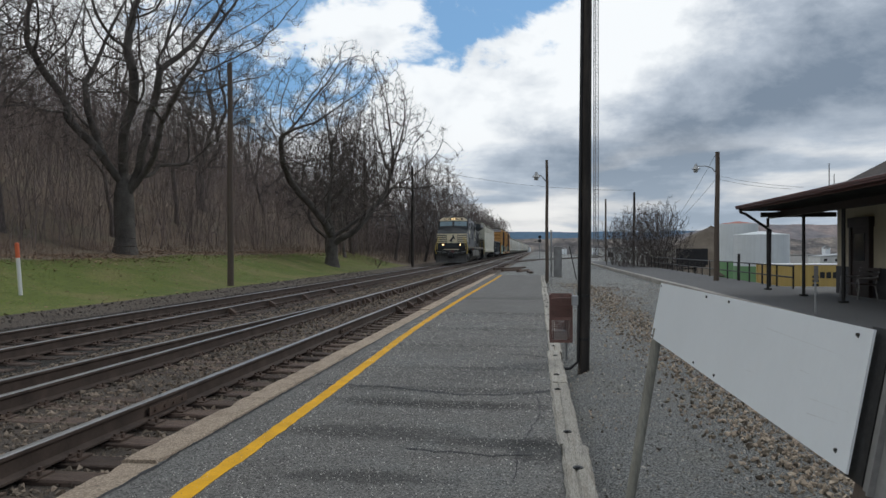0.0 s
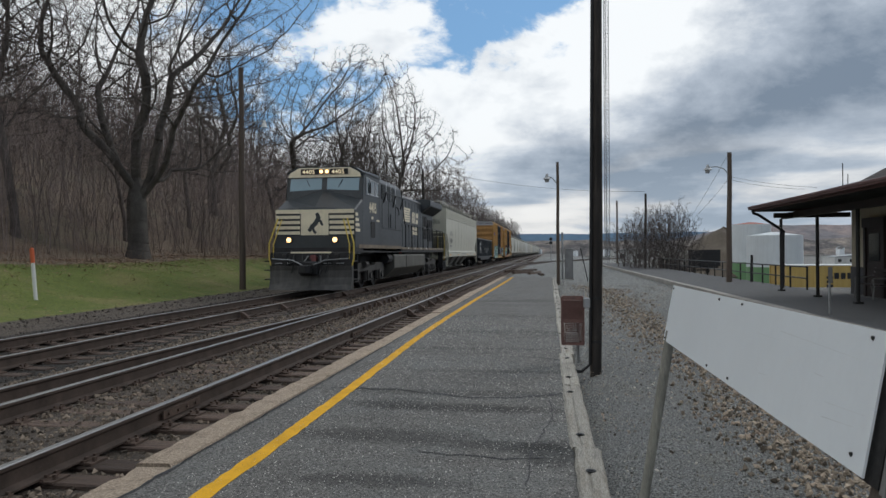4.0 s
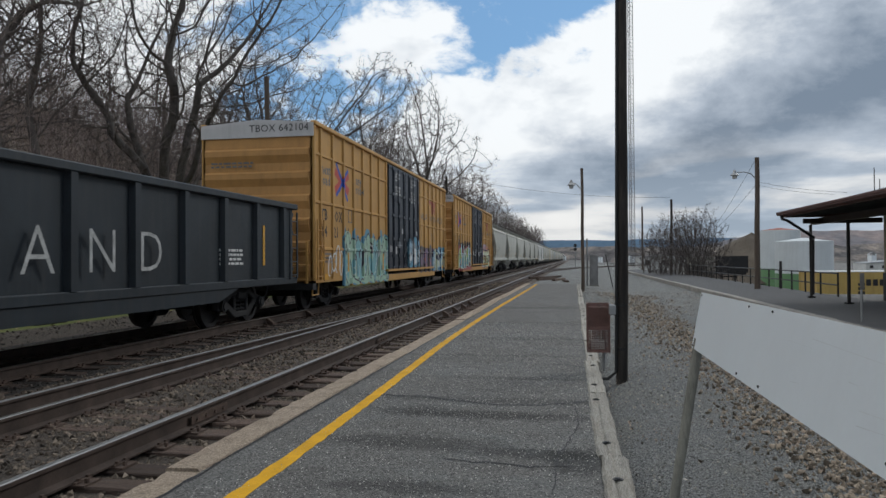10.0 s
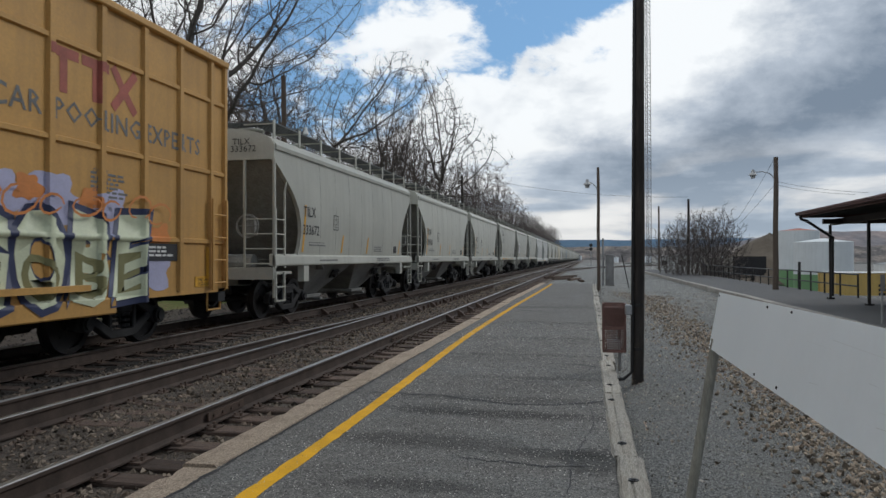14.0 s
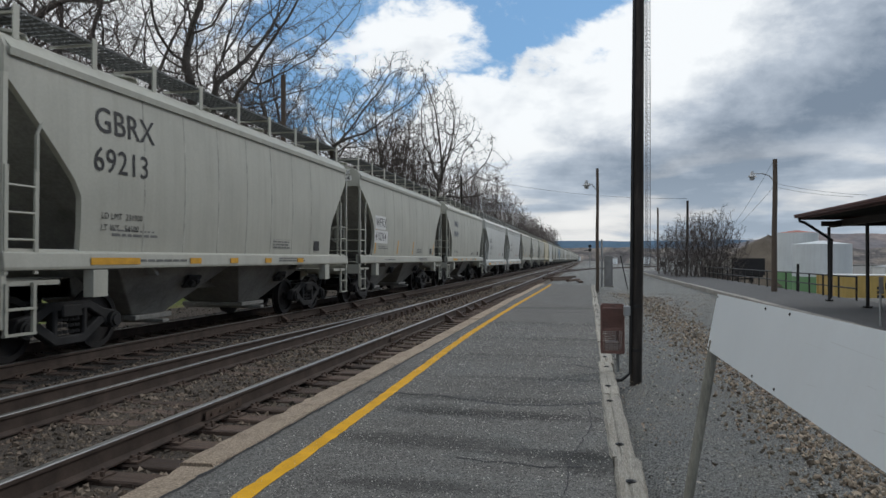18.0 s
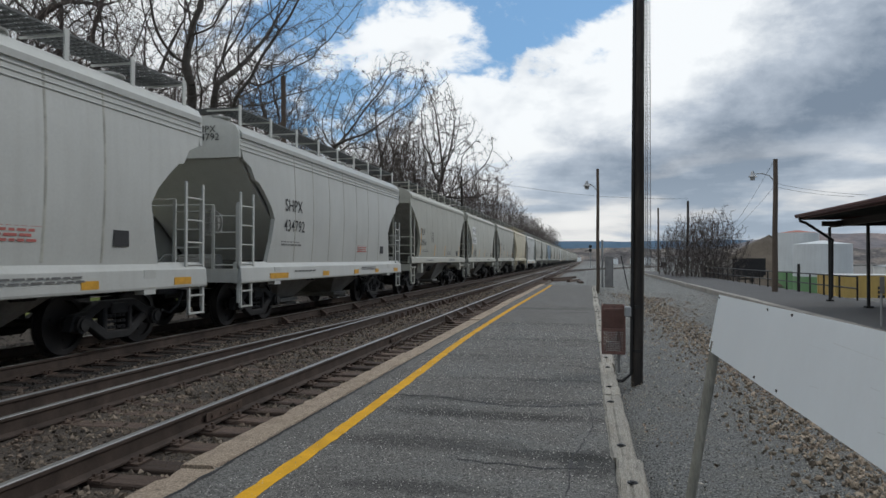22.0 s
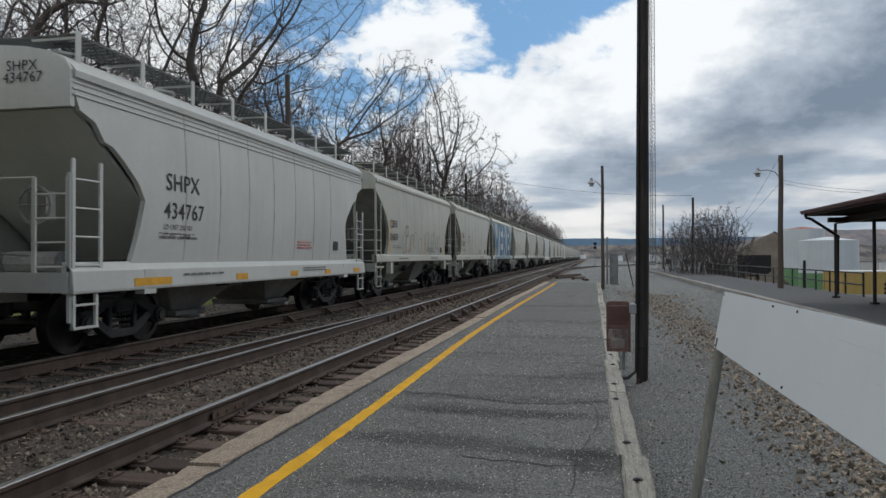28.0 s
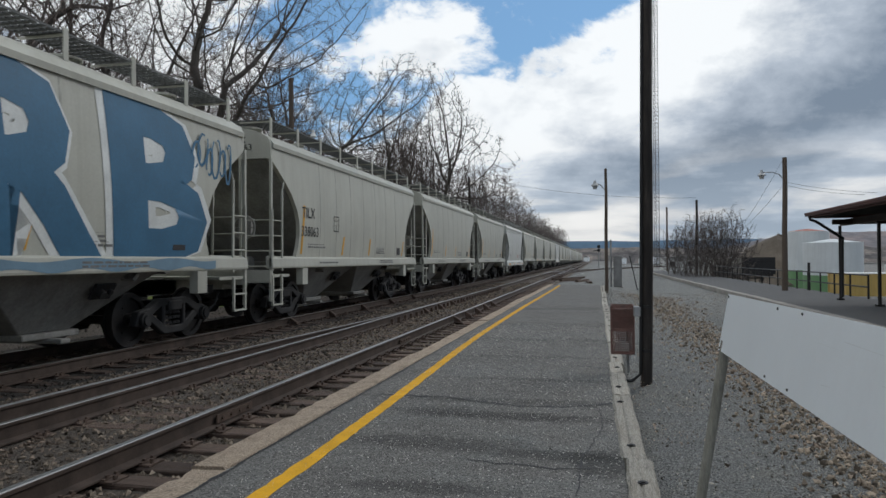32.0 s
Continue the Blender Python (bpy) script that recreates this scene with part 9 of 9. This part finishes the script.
        part("rear_hand_rail", Build().path([(sx * 1.5, 20.9, 0.9), (sx * 1.55, 20.9, 1.5), (sx * 1.5, 20.9, 2.6)], 0.025, 6).path([(sx * 1.1, 20.9, 1.5), (sx * 1.1, 20.9, 2.5)], 0.022, 6), yel_m, loco)
    part("rear_coupler", coupler_me, truck_m, loco, at=pose(0, 20.9, 0, 0, 0, 180))
    # fuel tank, air tanks and boxes under the frame
    part("fuel_tank", Build().prism([(-1.42, 1.34), (1.42, 1.34), (1.47, 1.25), (1.47, 0.72), (1.0, 0.30), (-1.0, 0.30), (-1.47, 0.72), (-1.47, 1.25)], 5.9, 13.8, "y"), tank_m, loco, bevel=0.03)
    part("tank_strap", Build().box(1.47, 1.485, 8.5, 8.62, 0.72, 1.28), truck_m, loco)
    part("air_reservoir", Build().rod((1.2, 5.0, 1.15), (1.2, 5.8, 1.15), 0.22, 14), truck_m, loco)
    part("pipe", Build().rod((1.1, 7.0, 1.42), (1.1, 8.6, 1.42), 0.1, 10), truck_m, loco)
    part("bell", Build().rod((1.2, 8.2, 1.45), (1.35, 8.2, 1.45), 0.1, 10, 0.06), mat("red_valve", (0.4, 0.05, 0.04), 0.5, bump=0), loco)
    # the nose and cab stand well forward on the frame
    for o in loco.children:
        if o.name.split(".")[0] in ("nose", "nose_stripe", "side_stripe", "emblem", "nose_door", "cab"):
            o.location.y -= 0.45
    # panel lines, vents and fittings on the tall box
    for sx in (1, -1):
        for y in (3.4, 4.6, 6.0):
            part("panel_joint", Build().box(min(sx * 1.5, sx * 1.512), max(sx * 1.5, sx * 1.512), y, y + 0.02, 2.45, 3.55), black_m, eq)
        part("sand_filler", Build().prism([(4.9, 2.5), (5.6, 2.5), (5.5, 3.1), (5.0, 3.1)], min(sx * 1.5, sx * 1.53), max(sx * 1.5, sx * 1.53), "x"), body_m, eq, bevel=0.01)
        part("access_door", Build().box(min(sx * 1.12, sx * 1.14), max(sx * 1.12, sx * 1.14), 7.4, 8.0, 1.75, 3.3), body_m, loco, bevel=0.01)
        part("grab_rail", Build().path([(sx * 1.5, 7.3, 4.25), (sx * 1.46, 8.3, 2.8)], 0.022, 6), black_m, loco)
        part("roof_hand_rail", Build().path([(sx * 1.3, 3.2, 4.52), (sx * 1.3, 3.2, 4.72), (sx * 1.3, 7.1, 4.72), (sx * 1.3, 7.1, 4.52)], 0.02, 6), black_m, eq)
    for y in (8.9, 10.6, 12.3, 14.0):
        part("sill_reflector", Build().box(1.508, 1.512, y, y + 0.18, 1.58, 1.66), letter_white, loco)
    # three-axle trucks
    sf = Build()
    sf.prism([(-2.6, 0.66), (-2.55, 0.98), (-1.2, 1.02), (-0.9, 0.90), (0.9, 0.90), (1.2, 1.02), (2.55, 0.98), (2.6, 0.66), (2.3, 0.62), (1.4, 0.70), (-1.4, 0.70), (-2.3, 0.62)], -0.09, 0.09, "x")
    for y in (-1.9, 0.05, 2.0):
        sf.prism([(y - 0.30, 0.72), (y + 0.30, 0.72), (y + 0.24, 0.30), (y - 0.24, 0.30)], -0.11, 0.12, "x").rod((0.1, y, 0.5), (0.19, y, 0.5), 0.13, 12)
    for y in (-1.35, -0.45, 0.55, 1.45):
        for k in range(6):
            sf.ring((0.02, y, 0.36 + 0.06 * k), "z", 0.05, 0.10, 0.017, 8)
    sf_me = sf.mesh("truck_frame", dusty_m)
    for yc in (2.6, 16.9):
        tr = part("truck", Build().box(-0.9, 0.9, yc - 2.4, yc + 2.4, 0.7, 0.95), dusty_m, loco)
        for sx in (1, -1):
            part("truck_frame", sf_me, dusty_m, tr, at=pose(sx * 1.05, yc, 0, 0, 0, 0 if sx > 0 else 180))
            part("sand_pipe", Build().path([(sx * 0.95, yc - 2.7, 1.2), (sx * 0.9, yc - 2.6, 0.5), (sx * 0.78, yc - 2.5, 0.15)], 0.025), dusty_m, tr)
            part("brake_cylinder", Build().rod((sx * 1.2, yc - 1.0, 0.95), (sx * 1.2, yc - 0.6, 0.95), 0.12, 10), dusty_m, tr)
        for d in (-1.9, 0.05, 2.0):
            w = part("wheelset", big_wheel_me, wheel_m, tr, at=pose(0, yc + d, 0.53))
            wheelsets.setdefault(("engine", round(yc + d, 2)), []).append(w)
    return loco


big_wheel_me = wheel_me.copy()
big_wheel_me.transform(Matrix.Diagonal((1, 1.16, 1.16, 1)))
CARS.append((locomotive(69.6), 69.6))

# ---- ties, ballast and gravel ----
def tie_mesh(seed):
    rng = random.Random(seed)
    b = Build()
    L_, w, h = 2.6, 0.115, 0.17
    cols = [(-L_ / 2), -0.9, -0.3, 0.35, 0.95, L_ / 2]
    for x in cols:
        x += rng.uniform(-0.04, 0.04)
        j = lambda a: rng.uniform(-a, a)
        b.v += [(x, -w + j(0.008), -h), (x, -w + j(0.008), -0.012 + j(0.004)), (x, -w + 0.014, j(0.004)), (x, w - 0.014, j(0.004)), (x, w + j(0.008), -0.012), (x, w + j(0.008), -h)]
    for i in range(1, len(cols)):
        o, p = 6 * i, 6 * (i - 1)
        b.f += [(p + k, p + k + 1, o + k + 1, o + k) for k in range(5)]
    n = 6 * (len(cols) - 1)
    b.f += [(0, 1, 2, 3, 4, 5), (n + 5, n + 4, n + 3, n + 2, n + 1, n)]
    return b.mesh("tie", tie_wood)


def make_ties():
    rng = random.Random(11)
    kinds = [tie_mesh(i) for i in range(6)]
    plate = Build().box(-0.20, 0.17, -0.095, 0.095, 0, 0.016).box(-0.10, -0.072, -0.09, 0.09, 0.016, 0.03).box(0.072, 0.10, -0.09, 0.09, 0.016, 0.03)
    for sx, sy in ((-0.085, -0.055), (-0.085, 0.055), (0.085, -0.04), (0.085, 0.06), (-0.16, 0.0), (0.145, -0.03)):
        plate.box(sx - 0.012, sx + 0.012, sy - 0.012, sy + 0.012, 0.016, 0.05)
    plate_me = plate.mesh("tie_plate", plate_mat)
    far = Build()
    for tr, rails in ((near_track, NEAR_RAILS), (far_track, FAR_RAILS)):
        c = sum(rails) / 2
        y = -2.0
        first = True
        while y < 300:
            yy = y + rng.uniform(-0.05, 0.05)
            if y < 62:
                part("tie", kinds[rng.randrange(6)], tie_wood, tr, at=pose(c + rng.uniform(-0.06, 0.06), yy, -0.157 + rng.uniform(-0.006, 0.004), 0, 0, rng.uniform(-1.5, 1.5) + (180 if rng.random() < 0.5 else 0)))
                if y < 34:
                    for x in rails:
                        part("tie_plate", plate_me, plate_mat, tr, at=pose(x, yy + rng.uniform(-0.02, 0.02), -0.158, 0, 0, rng.uniform(-2, 2)))
            else:
                far.box(c - 1.3, c + 1.3, yy - 0.115, yy + 0.115, -0.3, -0.157)
            y += 0.505 if y < 62 else 0.6
    ob = part("far_ties", far, tie_wood, far_track)
    tagged(ob, kind="stuff")


make_ties()
_old = tie_mesh(90)
for i_, (x_, y_, a_) in enumerate(((-1.9, 52.5, 62), (-1.0, 50.8, 75), (-2.3, 55.5, 40), (-0.5, 47.2, 95), (-1.5, 58.5, 70))):
    tagged(part("discarded_tie", _old, tie_wood, None, at=pose(x_, y_, 0.03, 0, 0, a_)), "dark discarded wooden tie lying beyond the platform end", "railway tie", "discarded ties")


def stones(name, label, n, place, m, seed):
    """Loose stones, each a rough eight- or twelve-sided lump."""
    g = np.random.default_rng(seed)
    base = np.array([(1, 0, 0), (-1, 0, 0), (0, 1, 0), (0, -1, 0), (0, 0, 1), (0, 0, -1)], float)
    tri = np.array([(0, 2, 4), (2, 1, 4), (1, 3, 4), (3, 0, 4), (2, 0, 5), (1, 2, 5), (3, 1, 5), (0, 3, 5)])
    pts, rads = place(g, n)
    n = len(pts)
    v = base[None] * g.uniform(0.55, 1.2, (n, 6, 1)) * (rads[:, None, None] * g.uniform(0.7, 1.2, (n, 1, 3)) * np.array([1.15, 1.15, 0.8]))
    q = g.normal(size=(n, 4))
    q /= np.linalg.norm(q, axis=1)[:, None]
    w, x, y, z = q.T
    R = np.stack([np.stack([1 - 2 * (y * y + z * z), 2 * (x * y - z * w), 2 * (x * z + y * w)], -1), np.stack([2 * (x * y + z * w), 1 - 2 * (x * x + z * z), 2 * (y * z - x * w)], -1),
                  np.stack([2 * (x * z - y * w), 2 * (y * z + x * w), 1 - 2 * (x * x + y * y)], -1)], 1)
    v = np.einsum("nij,nkj->nki", R, v) + pts[:, None]
    f = (tri[None] + 6 * np.arange(n)[:, None, None]).reshape(-1, 3)
    me = big_mesh(name, v.reshape(-1, 3).tolist(), f.tolist(), m)
    return tagged(new(name, me), label, "stones", kind="stuff")


def place_ballast(g, n, x0=-6.8, x1=-2.85):
    y = np.where(g.random(n) < 0.14, g.uniform(-9, 2.5, n), 2.0 + 46 * g.random(n) ** 1.9)
    x = g.uniform(x0, x1, n)
    keep = (np.abs(x + 3.62) > 0.085) & (np.abs(x + 5.13) > 0.085) & (np.abs(x + 7.52) > 0.085) & (np.abs(x + 9.03) > 0.085)
    keep &= (x < -3.6) | (g.random(n) < 0.8)
    # the tops of the ties stay mostly bare
    on_tie = np.abs((y + 2.25) % 0.505 - 0.2525) < 0.095
    keep &= ~on_tie | (g.random(n) < 0.5) | ((x < -6.0) & (x > -7.2))
    x, y = x[keep], y[keep]
    n = len(x)
    r = (0.012 + 0.026 * g.random(n) ** 2.0) * (1 + y / 60)
    z = np.array([ground_z(a, b) for a, b in zip(x, y)]) + g.uniform(-0.006, 0.014, n)
    return np.stack([x, y, z], 1), r


def place_gravel(g, n):
    y = np.where(g.random(n) < 0.1, g.uniform(-8, 2.6, n), 2.2 + 34 * g.random(n) ** 1.8)
    x = g.uniform(0.36, 5.7, n)
    r = (0.0035 + 0.010 * g.random(n) ** 2.2) * (1 + y / 40)
    z = np.array([ground_z(a, b) for a, b in zip(x, y)]) + 0.003
    return np.stack([x, y, z], 1), r


def place_broken(g, n):
    y = 2.2 + 30 * g.random(n) ** 2.3
    x = np.clip(2.06 + 0.006 * y + 0.10 * np.sin(y * 0.8) + g.normal(0, 0.25 + 0.012 * y, n), 0.45, 5.6)
    r = (0.007 + 0.024 * g.random(n) ** 2.6) * (1 + y / 60)
    z = np.array([ground_z(a, b) for a, b in zip(x, y)]) + 0.4 * r
    return np.stack([x, y, z], 1), r


stones("ballast_stones", "loose brown and grey crushed ballast between the rails", 38000, place_ballast, ballast_stone, 1)
stones("oily_ballast_stones", "dark oily crushed ballast under the far track, darkened for the train's shade", 14000, lambda g, n: place_ballast(g, n, -12.0, -6.8), ballast_far, 3)
stones("broken_stones", "brown and grey broken stones in a band along the gravel", 13000, place_broken, broken_stone, 12)
stones("gravel_stones", "loose pale gravel beside the platform", 24000, place_gravel, gravel_stone, 2)


def grass_blades():
    g = np.random.default_rng(6)
    n = 52000
    y = 9 + 56 * g.random(n) ** 1.3
    x = g.uniform(-17.2, -11.5, n)
    keep = (x < -12.7 + 0.3 * np.sin(y * 0.7)) | ((g.random(n) < 0.12) & (x < -12.1))
    x, y = x[keep], y[keep]
    n = len(x)
    z = np.array([ground_z(a, b) for a, b in zip(x, y)])
    a = g.uniform(0, 6.28, n)
    h, w = g.uniform(0.008, 0.022, n), g.uniform(0.006, 0.014, n) * (1 + y / 40)
    dx, dy = np.cos(a) * w, np.sin(a) * w
    lx, ly = g.normal(0, 0.06, n), g.normal(0, 0.06, n)
    v = np.stack([np.stack([x - dx, y - dy, z - 0.02], 1), np.stack([x + dx, y + dy, z - 0.02], 1), np.stack([x + lx, y + ly, z + h], 1)], 1)
    f = np.arange(3 * n).reshape(-1, 3)
    tagged(new("grass", big_mesh("grass", v.reshape(-1, 3).tolist(), f.tolist(), blade_m)), "short green and yellowed winter grass on the bank", "grass", kind="stuff")


grass_blades()


def fallen_leaves():
    """Brown leaves lying on the upper grass and at the foot of the wood."""
    g = np.random.default_rng(16)
    n = 14000
    y = 9 + 58 * g.random(n) ** 1.2
    x = -18.4 + g.normal(0, 1.2, n) - 0.4 * np.sin(y * 0.4)
    x = np.where(g.random(n) < 0.04, g.uniform(-17, -11.8, n), x)
    keep = (x < -11.6) & (x > -24)
    x, y = x[keep], y[keep]
    n = len(x)
    z = np.array([ground_z(a, b) for a, b in zip(x, y)]) + g.uniform(0.012, 0.03, n)
    a, r = g.uniform(0, 6.28, n), g.uniform(0.025, 0.055, n) * (1 + y / 70)
    c, s = np.cos(a) * r, np.sin(a) * r
    t = g.uniform(-0.02, 0.02, (4, n))
    v = np.stack([np.stack([x + c, y + s, z + t[0]], 1), np.stack([x - s * 0.6, y + c * 0.6, z + t[1]], 1), np.stack([x - c, y - s, z + t[2]], 1), np.stack([x + s * 0.6, y - c * 0.6, z + t[3]], 1)], 1)
    f = np.arange(4 * n).reshape(-1, 4)
    tagged(new("fallen_leaves", big_mesh("fallen_leaves", v.reshape(-1, 3).tolist(), f.tolist(), mat("dead_leaves", (0.30, 0.205, 0.135), 0.9, var=0.3, scale=2, bump=0, island=0.5, col2=(0.22, 0.15, 0.10)))), "dry brown fallen leaves along the wood's edge", "leaves", kind="stuff")


fallen_leaves()


def place_grit(g, n):
    y = 2.2 + 14 * g.random(n) ** 1.6
    x = g.uniform(-2.4, 0.14, n)
    return np.stack([x, y, np.full(n, 0.0005)], 1), g.uniform(0.0020, 0.0054, n) * (1 + y / 12)


stones("grit", "fine pale grit in the worn asphalt surface", 20000, place_grit, mat("pale_grit", (0.40, 0.39, 0.36), 0.9, var=0.2, scale=3, bump=0, island=0.75), 5)


# ---- motion ----
def travelled(t):
    """Metres that the train has gone since the start."""
    return 10.925 * t + 0.0499 * t * t - 0.00072 * t ** 3


def motions():
    for car, s in CARS:
        walk(car, [(t, pose(TRACK_X, s - travelled(t), RAIL_Z)) for t in range(0, 33, 2)])
    # the wheels roll without slipping; wheels at the same place on their bogies turn alike
    for d, sets in wheelsets.items():
        first = sets[0]
        _, y, z = first.matrix_basis.translation
        r = z
        walk(first, [(i / 30, pose(0, y, z, math.degrees(travelled(i / 30) / r))) for i in range(0, 961)])
        for w in sets[1:]:
            w.rotation_mode = "QUATERNION"
            w.animation_data_create()
            w.animation_data.action = first.animation_data.action
            w.animation_data.action_slot = first.animation_data.action_slot


motions()
